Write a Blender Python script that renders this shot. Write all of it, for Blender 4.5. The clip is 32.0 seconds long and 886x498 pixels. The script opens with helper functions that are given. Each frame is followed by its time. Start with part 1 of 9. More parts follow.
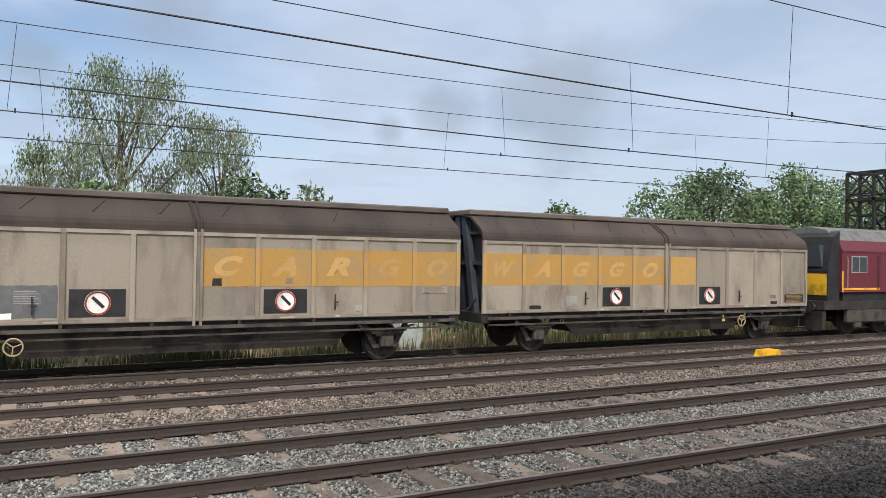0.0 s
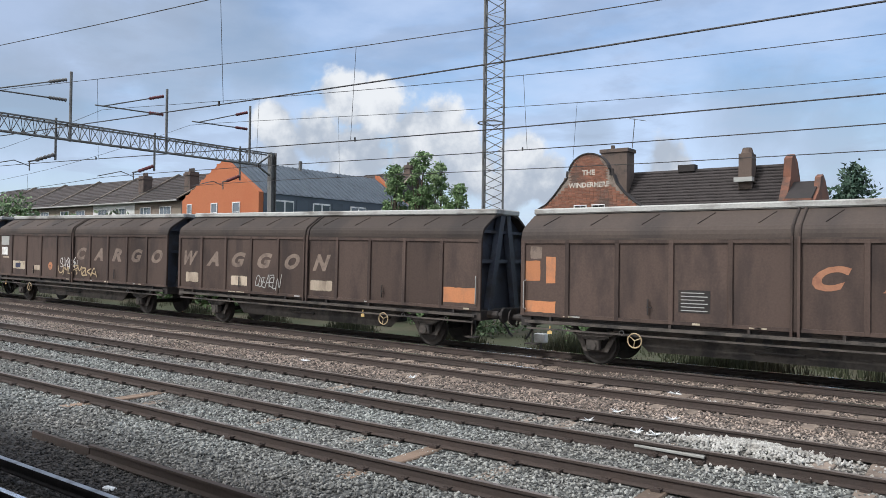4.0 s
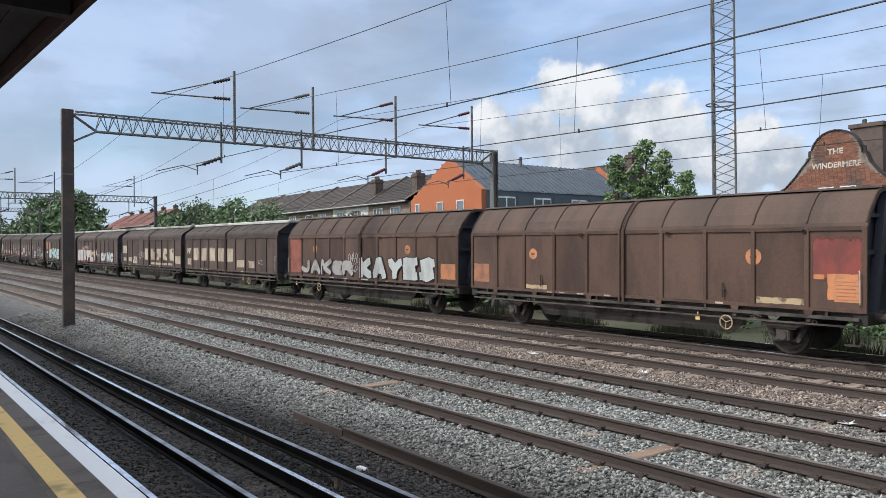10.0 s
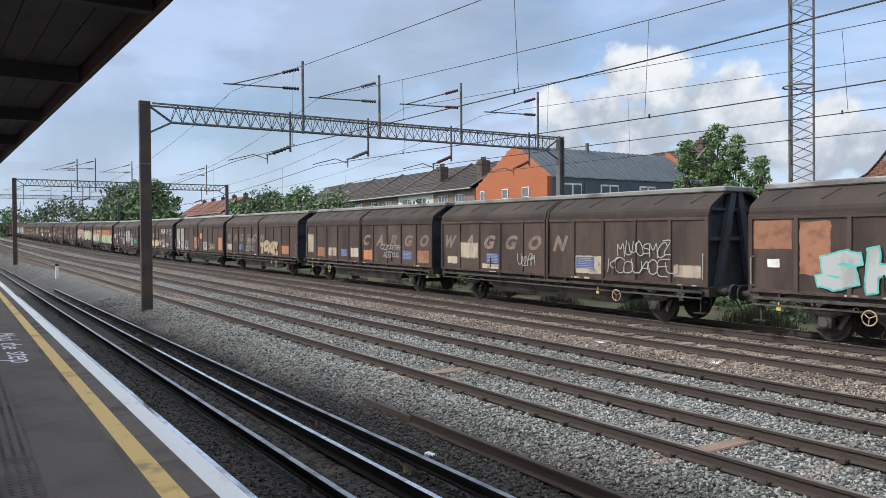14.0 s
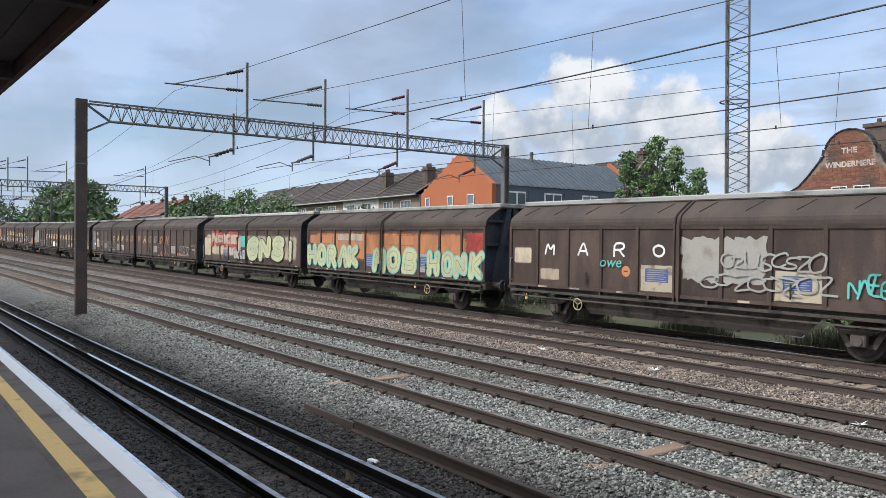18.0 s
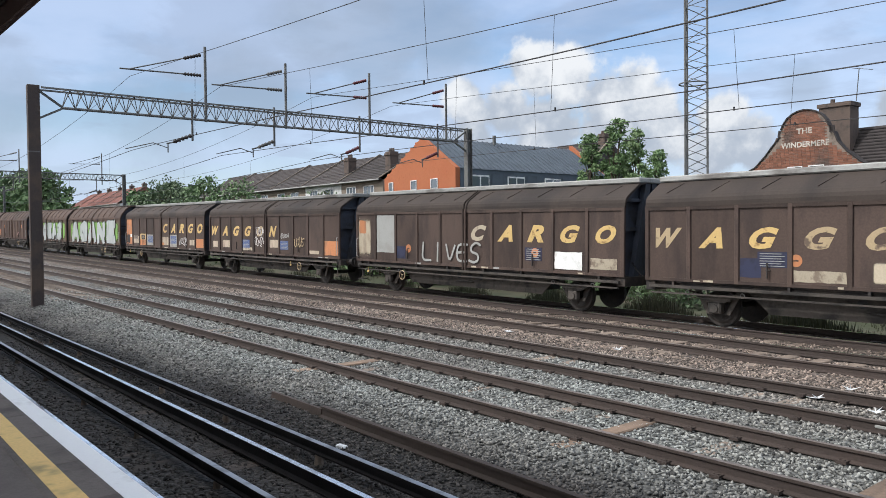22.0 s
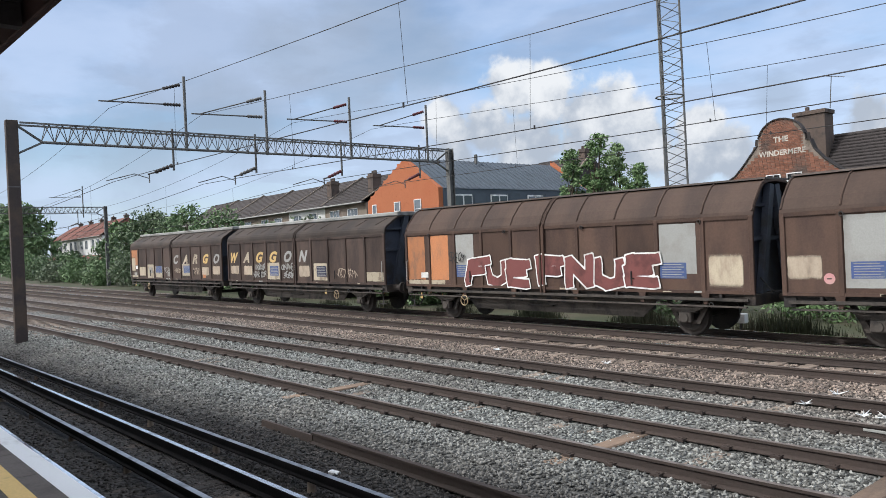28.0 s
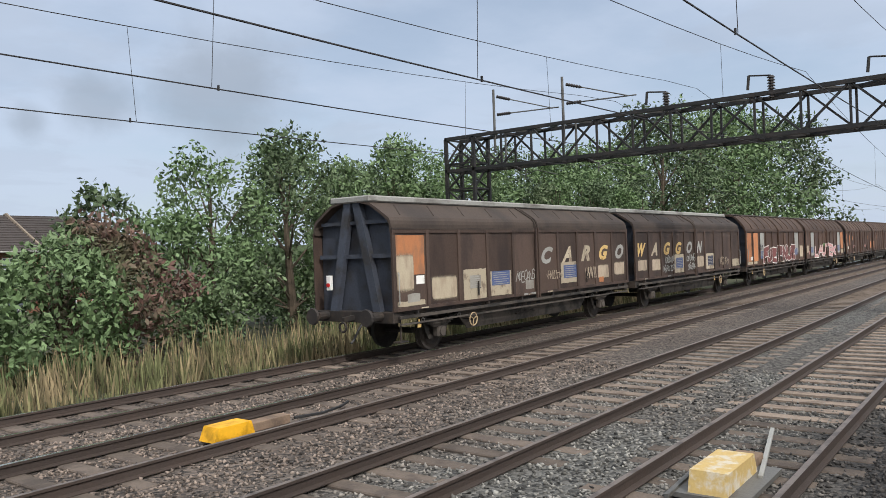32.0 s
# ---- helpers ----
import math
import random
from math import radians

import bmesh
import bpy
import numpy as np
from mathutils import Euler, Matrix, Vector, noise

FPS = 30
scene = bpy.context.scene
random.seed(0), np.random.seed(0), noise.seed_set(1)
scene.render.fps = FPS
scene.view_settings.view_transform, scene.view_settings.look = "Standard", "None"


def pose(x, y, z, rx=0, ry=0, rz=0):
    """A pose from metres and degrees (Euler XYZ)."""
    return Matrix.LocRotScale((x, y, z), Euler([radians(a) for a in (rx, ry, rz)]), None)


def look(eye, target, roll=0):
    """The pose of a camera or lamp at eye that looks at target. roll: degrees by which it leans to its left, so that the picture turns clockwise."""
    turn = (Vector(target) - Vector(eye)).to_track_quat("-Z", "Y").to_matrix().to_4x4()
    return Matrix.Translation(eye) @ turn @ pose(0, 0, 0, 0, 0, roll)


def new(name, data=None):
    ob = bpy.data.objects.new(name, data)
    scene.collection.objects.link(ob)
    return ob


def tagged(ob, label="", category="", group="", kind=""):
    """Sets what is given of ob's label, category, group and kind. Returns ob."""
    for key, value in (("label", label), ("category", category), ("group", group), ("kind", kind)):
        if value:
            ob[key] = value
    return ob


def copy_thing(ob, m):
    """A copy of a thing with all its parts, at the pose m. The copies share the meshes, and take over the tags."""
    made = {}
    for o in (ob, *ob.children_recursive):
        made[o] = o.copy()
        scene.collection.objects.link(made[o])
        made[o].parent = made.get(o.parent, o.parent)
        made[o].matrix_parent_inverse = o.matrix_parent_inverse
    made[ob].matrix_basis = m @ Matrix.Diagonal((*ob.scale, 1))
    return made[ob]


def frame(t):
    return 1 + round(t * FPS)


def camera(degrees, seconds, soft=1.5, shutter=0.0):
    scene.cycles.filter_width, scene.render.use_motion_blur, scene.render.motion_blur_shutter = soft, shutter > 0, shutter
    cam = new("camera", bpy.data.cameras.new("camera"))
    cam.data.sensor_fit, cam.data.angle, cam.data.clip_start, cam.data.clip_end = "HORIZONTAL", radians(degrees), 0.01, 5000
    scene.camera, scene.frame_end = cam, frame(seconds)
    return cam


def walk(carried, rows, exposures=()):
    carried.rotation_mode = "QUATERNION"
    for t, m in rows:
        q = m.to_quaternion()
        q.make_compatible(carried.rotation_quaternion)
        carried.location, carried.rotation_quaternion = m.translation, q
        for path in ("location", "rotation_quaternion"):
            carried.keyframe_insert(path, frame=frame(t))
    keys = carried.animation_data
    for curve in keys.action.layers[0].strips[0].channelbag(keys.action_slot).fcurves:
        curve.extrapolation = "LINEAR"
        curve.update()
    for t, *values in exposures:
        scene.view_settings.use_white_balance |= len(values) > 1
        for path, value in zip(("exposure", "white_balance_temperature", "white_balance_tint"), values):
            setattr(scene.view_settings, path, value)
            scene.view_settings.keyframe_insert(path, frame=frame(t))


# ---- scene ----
EYE = 2.55

# directions and sizes of the white clouds
CLOUDS = ((-0.690, 0.693, 0.209, 0.029), (-0.676, 0.712, 0.191, 0.035), (-0.649, 0.738, 0.186, 0.038), (-0.619, 0.768, 0.167, 0.041), (-0.590, 0.788, 0.178, 0.032), (-0.575, 0.804, 0.154, 0.030), (-0.742, 0.651, 0.160, 0.030), (-0.712, 0.685, 0.152, 0.043), (-0.675, 0.726, 0.133, 0.053), (-0.615, 0.779, 0.123, 0.052), (-0.570, 0.813, 0.120, 0.040), (-0.744, 0.657, 0.121, 0.036), (-0.508, 0.851, 0.132, 0.029), (-0.516, 0.852, 0.094, 0.033), (-0.479, 0.874, 0.086, 0.026), (-0.346, 0.929, 0.135, 0.025), (-0.343, 0.932, 0.118, 0.028), (-0.505, 0.853, 0.130, 0.023), (-0.482, 0.870, 0.105, 0.029), (-0.743, 0.645, 0.175, 0.024))
# directions and sizes of the soft grey clouds
GREYS = ((-0.790, 0.558, 0.254, 0.092), (-0.752, 0.617, 0.232, 0.067), (-0.840, 0.480, 0.254, 0.064), (-0.892, 0.419, 0.171, 0.079), (-0.938, 0.324, 0.126, 0.085), (-0.986, 0.122, 0.117, 0.093), (-0.228, 0.957, 0.178, 0.061), (-0.157, 0.977, 0.141, 0.072), (-0.431, 0.888, 0.162, 0.032), (0.565, 0.802, 0.194, 0.054), (0.474, 0.860, 0.188, 0.043), (0.009, 0.977, 0.214, 0.051), (0.588, 0.783, 0.202, 0.079), (0.412, 0.896, 0.163, 0.022), (0.162, 0.933, 0.321, 0.076))
cam = camera(60.0, 32.0, soft=0.55)
# seconds, place, yaw, pitch, roll
PATH = [
    (0, 0.133, 0.079, -0.037, -28.826, 0.744, -0.877),
    (0.5, 0.088, 0.010, -0.032, -5.619, 0.411, 0.310),
    (1, 0.160, -0.038, -0.061, 16.914, 1.354, 0.580),
    (1.5, 0.098, 0.035, -0.019, 30.292, 1.763, -0.939),
    (2, 0.097, 0.058, -0.010, 34.431, 1.699, -0.856),
    (2.5, 0.104, 0.065, -0.020, 34.687, 1.538, -0.525),
    (3, 0.077, 0.106, -0.031, 35.263, 1.340, -0.577),
    (3.5, 0.072, 0.111, -0.030, 36.106, 1.068, -0.848),
    (5.5, 0.068, 0.105, -0.027, 36.885, -0.565, -0.265),
    (6, 0.075, 0.109, -0.030, 36.451, -0.839, -0.424),
    (6.5, 0.084, 0.093, -0.026, 36.381, -1.069, -0.299),
    (7, 0.083, 0.085, -0.013, 36.549, -0.911, 0.609),
    (7.5, 0.079, 0.079, -0.016, 37.051, -0.143, 0.998),
    (8, 0.085, 0.064, -0.013, 38.121, 0.648, 0.827),
    (8.5, 0.084, 0.068, -0.022, 38.937, 0.981, 0.942),
    (9, 0.075, 0.059, -0.027, 41.063, 0.916, 0.793),
    (9.5, 0.022, 0.058, -0.031, 46.481, 0.569, 0.717),
    (10, -0.029, 0.030, -0.053, 52.855, 0.269, 0.554),
    (10.5, -0.065, 0.019, -0.056, 56.738, 0.224, 0.566),
    (11, -0.069, 0.005, -0.053, 57.732, 0.187, 0.477),
    (11.5, -0.059, -0.004, -0.045, 57.730, 0.108, 0.342),
    (12, -0.063, -0.013, -0.050, 57.648, -0.044, 0.148),
    (12.5, -0.054, -0.013, -0.049, 57.725, -0.346, 0.072),
    (13, -0.079, -0.002, -0.028, 57.953, -0.559, -0.091),
    (13.5, -0.065, -0.018, -0.047, 57.876, -0.667, -0.048),
    (14, -0.055, -0.014, -0.039, 57.643, -0.650, 0.472),
    (14.5, -0.061, -0.010, -0.050, 57.085, -0.431, 0.677),
    (16.5, -0.066, -0.017, -0.048, 54.944, -0.357, 0.259),
    (17, -0.055, -0.020, -0.048, 54.488, -0.368, 0.392),
    (17.5, -0.055, -0.011, -0.044, 54.020, -0.329, 0.107),
    (18, -0.061, -0.026, -0.045, 53.501, -0.185, -0.244),
    (18.5, -0.042, -0.031, -0.045, 52.878, -0.120, -0.673),
    (19, -0.071, -0.034, -0.040, 52.428, -0.388, -1.069),
    (19.5, -0.092, -0.027, -0.052, 52.662, -0.785, -0.957),
    (20, -0.069, -0.044, -0.048, 52.480, -1.264, -0.336),
    (20.5, -0.080, -0.033, -0.057, 52.295, -1.476, 0.243),
    (21, -0.084, -0.029, -0.047, 52.111, -1.528, 0.562),
    (21.5, -0.085, -0.018, -0.049, 51.613, -1.430, 0.742),
    (22, -0.077, -0.035, -0.054, 50.814, -1.343, 0.617),
    (22.5, -0.084, -0.050, -0.045, 50.402, -1.400, 0.567),
    (23, -0.091, -0.044, -0.060, 50.611, -1.433, 0.610),
    (23.5, -0.079, -0.043, -0.061, 50.622, -1.431, 0.636),
    (24, -0.081, -0.066, -0.056, 50.499, -1.301, 0.947),
    (24.5, -0.052, -0.088, -0.052, 50.861, -0.992, 1.185),
    (26.5, -0.043, -0.102, -0.060, 50.600, -1.227, 2.653),
    (27, -0.061, -0.077, -0.053, 50.554, -0.689, 3.127),
    (27.5, -0.056, -0.062, -0.053, 50.186, -0.042, 2.838),
    (28, -0.043, -0.054, -0.039, 49.713, 0.096, 2.757),
    (28.5, -0.026, -0.024, -0.043, 48.099, -0.054, 3.116),
    (29, 0.052, 0.007, -0.021, 41.622, -0.516, 3.472),
    (29.5, 0.106, 0.086, 0.011, 31.018, -1.168, 3.198),
    (30, 0.186, 0.166, -0.040, 12.076, -1.728, 3.335),
    (30.2, 0.201, 0.135, -0.052, 2.177, -1.769, 2.787),
    (30.6, 0.150, 0.060, -0.020, -17.600, -1.250, 2.200),
    (30.8, 0.100, 0.050, -0.020, -26.538, -1.077, 2.331),
    (31, 0.100, 0.050, -0.020, -34.023, -0.848, 2.474),
    (31.2, 4.359, 2.892, -0.034, -35.336, -0.671, 2.364),
    (31.6, 7.517, 4.516, -0.042, -45.523, -0.158, 2.053),
    (32, 11.868, 5.445, -0.074, -52.791, 0.160, 2.026),
]
# seconds, stops, white balance
EXPOSURES = [(0.0, -0.07, 6450, 10), (0.8, -0.14, 6150, 10), (2.5, -0.10, 6100, 10), (6.0, -0.02, 6150, 10), (12.0, 0.0, 6150, 10), (28.5, -0.03, 6150, 10), (30.0, -0.13, 6150, 10), (31.0, 0.04, 6350, 10), (32.0, -0.16, 6450, 10)]
walk(cam, [(t, pose(x, y, EYE + z, 90 + p, r, w)) for t, x, y, z, w, p, r in PATH], EXPOSURES)

# ---- sky and sun ----
world = bpy.data.worlds.new("sky")
scene.world = world
world.use_nodes = True
wt = world.node_tree
wt.nodes.clear()


def node(tree, kind, at=None, **values):
    n = tree.nodes.new(kind)
    for key, value in values.items():
        n.inputs[key.replace("_", " ")].default_value = value
    return n


def math_node(tree, op, a, b=None, clamp=False):
    n = tree.nodes.new("ShaderNodeMath")
    n.operation, n.use_clamp = op, clamp
    for i, v in enumerate((a, b)):
        if v is None:
            continue
        if isinstance(v, (int, float)):
            n.inputs[i].default_value = v
        else:
            tree.links.new(v, n.inputs[i])
    return n.outputs[0]


def mix_colour(tree, fac, a, b, how="MIX"):
    n = tree.nodes.new("ShaderNodeMix")
    n.data_type, n.blend_type = "RGBA", how
    for i, v in ((0, fac), (6, a), (7, b)):
        if isinstance(v, (int, float)):
            n.inputs[i].default_value = v
        elif isinstance(v, tuple):
            n.inputs[i].default_value = (*v, 1)
        else:
            tree.links.new(v, n.inputs[i])
    return n.outputs[2]


def ramp(tree, value, lo, hi):
    n = tree.nodes.new("ShaderNodeMapRange")
    n.interpolation_type = "SMOOTHSTEP"
    n.inputs[1].default_value, n.inputs[2].default_value = lo, hi
    tree.links.new(value, n.inputs[0])
    return n.outputs[0]


SUN_TURN, SUN_HIGH = 205, 44     # the sun stands behind the platform
sky = wt.nodes.new("ShaderNodeTexSky")
sky.sky_type, sky.sun_disc = "NISHITA", False
sky.sun_elevation, sky.sun_rotation = radians(SUN_HIGH), radians(SUN_TURN - 40)
sky.dust_density, sky.ozone_density, sky.air_density = 0.6, 1.6, 1.0
coord = wt.nodes.new("ShaderNodeTexCoord")
split = wt.nodes.new("ShaderNodeSeparateXYZ")
wt.links.new(coord.outputs["Generated"], split.inputs[0])
# clouds lie on a flat layer: the view direction over its height
high = math_node(wt, "ADD", math_node(wt, "MAXIMUM", split.outputs[2], 0.0), 0.13)
layer = wt.nodes.new("ShaderNodeCombineXYZ")
wt.links.new(math_node(wt, "DIVIDE", split.outputs[0], high), layer.inputs[0])
wt.links.new(math_node(wt, "DIVIDE", split.outputs[1], high), layer.inputs[1])
wt.links.new(math_node(wt, "MULTIPLY", split.outputs[2], 2.0), layer.inputs[2])
thin = node(wt, "ShaderNodeTexNoise", Scale=0.8, Detail=7.0, Roughness=0.55)
wt.links.new(layer.outputs[0], thin.inputs["Vector"])
puff = node(wt, "ShaderNodeTexNoise", Scale=1.35, Detail=9.0, Roughness=0.56, Distortion=0.25)
wt.links.new(layer.outputs[0], puff.inputs["Vector"])
veil = ramp(wt, thin.outputs[0], 0.36, 0.62)
dark = ramp(wt, puff.outputs[0], 0.50, 0.60)
bright_sky = wt.nodes.new("ShaderNodeVectorMath")
bright_sky.operation = "SCALE"
bright_sky.inputs[3].default_value = 0.14
wt.links.new(sky.outputs[0], bright_sky.inputs[0])
c1 = mix_colour(wt, math_node(wt, "MULTIPLY", veil, 0.72), bright_sky.outputs[0], (0.66, 0.77, 0.98))
c2 = mix_colour(wt, math_node(wt, "MULTIPLY", dark, 0.34), c1, (0.36, 0.42, 0.54))
# pale haze towards the horizon
low = ramp(wt, split.outputs[2], 0.20, 0.0)
c2 = mix_colour(wt, math_node(wt, "MULTIPLY", low, 0.75), c2, (0.60, 0.70, 0.86))
c2 = mix_colour(wt, math_node(wt, "MULTIPLY", ramp(wt, split.outputs[0], -0.15, 0.45), 0.50), c2, (0.70, 0.80, 0.95))
# soft grey clouds, then heaped white cloud low over the roofs
cum = node(wt, "ShaderNodeTexNoise", Scale=17.0, Detail=8.0, Roughness=0.58)
wt.links.new(coord.outputs["Generated"], cum.inputs["Vector"])
soft = node(wt, "ShaderNodeTexNoise", Scale=6.0, Detail=7.0, Roughness=0.6)
wt.links.new(coord.outputs["Generated"], soft.inputs["Vector"])


def heaped(places):
    heap = None
    for cx, cy, cz, size in places:
        dist = wt.nodes.new("ShaderNodeVectorMath")
        dist.operation = "DISTANCE"
        dist.inputs[1].default_value = Vector((cx, cy, cz)).normalized()
        wt.links.new(coord.outputs["Generated"], dist.inputs[0])
        one = math_node(wt, "SUBTRACT", 1.0, math_node(wt, "DIVIDE", dist.outputs["Value"], size * 1.75), True)
        heap = one if heap is None else math_node(wt, "MAXIMUM", heap, one)
    return heap


grey = heaped(GREYS)
grey = math_node(wt, "ADD", grey, math_node(wt, "MULTIPLY", math_node(wt, "SUBTRACT", soft.outputs[0], 0.5), 1.5))
c2 = mix_colour(wt, math_node(wt, "MULTIPLY", ramp(wt, grey, 0.22, 0.85), 0.50), c2, (0.36, 0.42, 0.50))
heap = heaped(CLOUDS)
edge = math_node(wt, "ADD", heap, math_node(wt, "MULTIPLY", math_node(wt, "SUBTRACT", cum.outputs[0], 0.5), 1.3))
cover = math_node(wt, "MULTIPLY", ramp(wt, edge, 0.30, 0.58), ramp(wt, heap, 0.02, 0.2))
lit = math_node(wt, "ADD", math_node(wt, "MULTIPLY", math_node(wt, "SUBTRACT", split.outputs[2], 0.10), 2.6), math_node(wt, "MULTIPLY", cum.outputs[0], 1.1))
shade = mix_colour(wt, ramp(wt, lit, 0.50, 0.86), (0.50, 0.55, 0.62), (0.93, 0.93, 0.92))
c3 = mix_colour(wt, cover, c2, shade)
# unseen brightening high overhead, added as fill light for the platform
c3 = mix_colour(wt, math_node(wt, "MULTIPLY", ramp(wt, split.outputs[2], 0.42, 0.75), 0.75), c3, (1.35, 1.38, 1.42))
# bright glow round the sun, out of view, added to fill the canopy's shade
toward = wt.nodes.new("ShaderNodeVectorMath")
toward.operation = "DOT_PRODUCT"
toward.inputs[1].default_value = (math.sin(radians(SUN_TURN)) * math.cos(radians(SUN_HIGH)), math.cos(radians(SUN_TURN)) * math.cos(radians(SUN_HIGH)), math.sin(radians(SUN_HIGH)))
wt.links.new(coord.outputs["Generated"], toward.inputs[0])
c3 = mix_colour(wt, ramp(wt, toward.outputs["Value"], 0.5, 0.97), c3, (2.3, 2.2, 2.05))
bg = wt.nodes.new("ShaderNodeBackground")
bg.inputs[1].default_value = 0.98
wt.links.new(c3, bg.inputs[0])
out = wt.nodes.new("ShaderNodeOutputWorld")
wt.links.new(bg.outputs[0], out.inputs[0])

sun = new("sun", bpy.data.lights.new("sun", "SUN"))
sun.data.energy, sun.data.angle, sun.data.color = 3.1, radians(3), (1.0, 0.96, 0.91)
a, e = radians(SUN_TURN), radians(SUN_HIGH)
sun.matrix_world = look((-math.sin(a) * math.cos(e) * -60, math.cos(a) * math.cos(e) * 60, math.sin(e) * 60), (0, 0, 0))
scene.view_settings.exposure = 0.0

# ---- materials ----
def mat(name, base, rough=0.75, metal=0.0, var=0.35, scale=1.5, fine=25.0, bump=0.25, other=None, rnd=0.0, stretch=(1, 1, 1), mixlo=0.45, mixhi=0.65, spec=0.4, island=False):
    """A painted, worn or earthy surface: coarse stains towards a second colour, fine grain and relief."""
    m = bpy.data.materials.new(name)
    m.use_nodes = True
    t = m.node_tree
    bsdf = t.nodes["Principled BSDF"]
    tc = t.nodes.new("ShaderNodeTexCoord")
    info = t.nodes.new("ShaderNodeObjectInfo")
    off = t.nodes.new("ShaderNodeVectorMath")
    off.operation = "ADD"
    sc = math_node(t, "MULTIPLY", info.outputs["Random"], 37.0)
    t.links.new(tc.outputs["Object"], off.inputs[0])
    t.links.new(sc, off.inputs[1])
    mp = t.nodes.new("ShaderNodeMapping")
    mp.inputs["Scale"].default_value = stretch
    t.links.new(off.outputs[0], mp.inputs[0])
    n1 = node(t, "ShaderNodeTexNoise", Scale=scale, Detail=6.0, Roughness=0.6)
    n2 = node(t, "ShaderNodeTexNoise", Scale=fine, Detail=4.0, Roughness=0.6)
    t.links.new(mp.outputs[0], n1.inputs["Vector"])
    t.links.new(off.outputs[0], n2.inputs["Vector"])
    second = other or tuple(c * 0.55 for c in base)
    col = mix_colour(t, ramp(t, n1.outputs[0], mixlo, mixhi), base, second)
    shade = math_node(t, "ADD", math_node(t, "MULTIPLY", n2.outputs[0], 2 * var), 1.0 - var)
    if rnd:
        src = info.outputs["Random"]
        if island:
            src = t.nodes.new("ShaderNodeNewGeometry").outputs["Random Per Island"]
        shade = math_node(t, "MULTIPLY", shade, math_node(t, "ADD", math_node(t, "MULTIPLY", src, 2 * rnd), 1.0 - rnd))
    mul = t.nodes.new("ShaderNodeVectorMath")
    mul.operation = "SCALE"
    t.links.new(col, mul.inputs[0])
    t.links.new(shade, mul.inputs[3])
    t.links.new(mul.outputs[0], bsdf.inputs["Base Color"])
    bsdf.inputs["Roughness"].default_value, bsdf.inputs["Metallic"].default_value = rough, metal
    bsdf.inputs["Specular IOR Level"].default_value = spec
    if bump:
        b = node(t, "ShaderNodeBump", Strength=bump, Distance=0.02)
        t.links.new(n2.outputs[0], b.inputs["Height"])
        t.links.new(b.outputs[0], bsdf.inputs["Normal"])
    return m


def glass_mat(name, tint=(0.05, 0.06, 0.07)):
    m = bpy.data.materials.new(name)
    m.use_nodes = True
    b = m.node_tree.nodes["Principled BSDF"]
    b.inputs["Base Color"].default_value = (*tint, 1)
    b.inputs["Roughness"].default_value = 0.06
    b.inputs["Specular IOR Level"].default_value = 0.9
    return m


BROWN = mat("brown_wagon_paint", (0.072, 0.050, 0.041), 0.62, 0, 0.30, 1.6, 22, 0.14, (0.044, 0.032, 0.028), 0.22, (1, 1, 0.3), 0.42, 0.66, 0.22)
ROOFB = mat("grimy_brown_roof", (0.058, 0.045, 0.038), 0.72, 0, 0.26, 0.8, 18, 0.14, (0.038, 0.031, 0.028), 0.2, (1, 0.3, 0.3), 0.4, 0.66, 0.2)
ROOFR = mat("red_brown_ribbed_roof", (0.080, 0.053, 0.041), 0.72, 0, 0.26, 0.8, 18, 0.14, (0.053, 0.037, 0.031), 0.2, (1, 0.3, 0.3), 0.4, 0.66, 0.2)
BROWNR = mat("red_brown_wagon_paint", (0.088, 0.054, 0.040), 0.62, 0, 0.28, 1.2, 22, 0.12, (0.058, 0.037, 0.030), 0.2, (1, 1, 0.35), 0.4, 0.66, 0.22)
CREAM = mat("cream_wagon_paint", (0.265, 0.230, 0.186), 0.6, 0, 0.22, 1.4, 25, 0.1, (0.165, 0.136, 0.108), 0.18, (1, 1, 0.3), 0.45, 0.7)
CAPM = mat("pale_roof_strip", (0.30, 0.30, 0.285), 0.7, 0, 0.3, 1.4, 20, 0.1, (0.13, 0.12, 0.11), 0.35, (0.4, 1, 1), 0.48, 0.66)
CAPD = mat("dark_roof_strip", (0.11, 0.09, 0.08), 0.6, 0, 0.25, 0.8, 20, 0.1, (0.075, 0.06, 0.052), 0.2)
ENDM = mat("blue_black_end_steel", (0.050, 0.058, 0.078), 0.6, 0, 0.3, 1.5, 20, 0.15, (0.036, 0.035, 0.038), 0.2)
UNDER = mat("sooty_underframe_steel", (0.023, 0.020, 0.019), 0.75, 0, 0.35, 2, 18, 0.25, (0.05, 0.038, 0.030), 0.2)
TRUSS = mat("dusty_underframe_plate", (0.074, 0.063, 0.054), 0.8, 0, 0.35, 1.6, 15, 0.25, (0.024, 0.022, 0.020), 0.2)
WHEEL = mat("wheel_steel", (0.040, 0.034, 0.030), 0.65, 0.2, 0.35, 3, 20, 0.15, (0.022, 0.020, 0.018))
WHITE = mat("white_paint", (0.72, 0.72, 0.70), 0.6, 0, 0.15, 2.5, 30, 0.05, (0.52, 0.51, 0.48), 0.05)
GREYW = mat("pale_grey_paint", (0.31, 0.312, 0.296), 0.6, 0, 0.18, 1.5, 30, 0.05, (0.27, 0.265, 0.245), 0.08)
DOORG = mat("washed_grey_door_paint", (0.27, 0.275, 0.25), 0.65, 0, 0.2, 1.4, 30, 0.05, (0.20, 0.195, 0.175), 0.08)
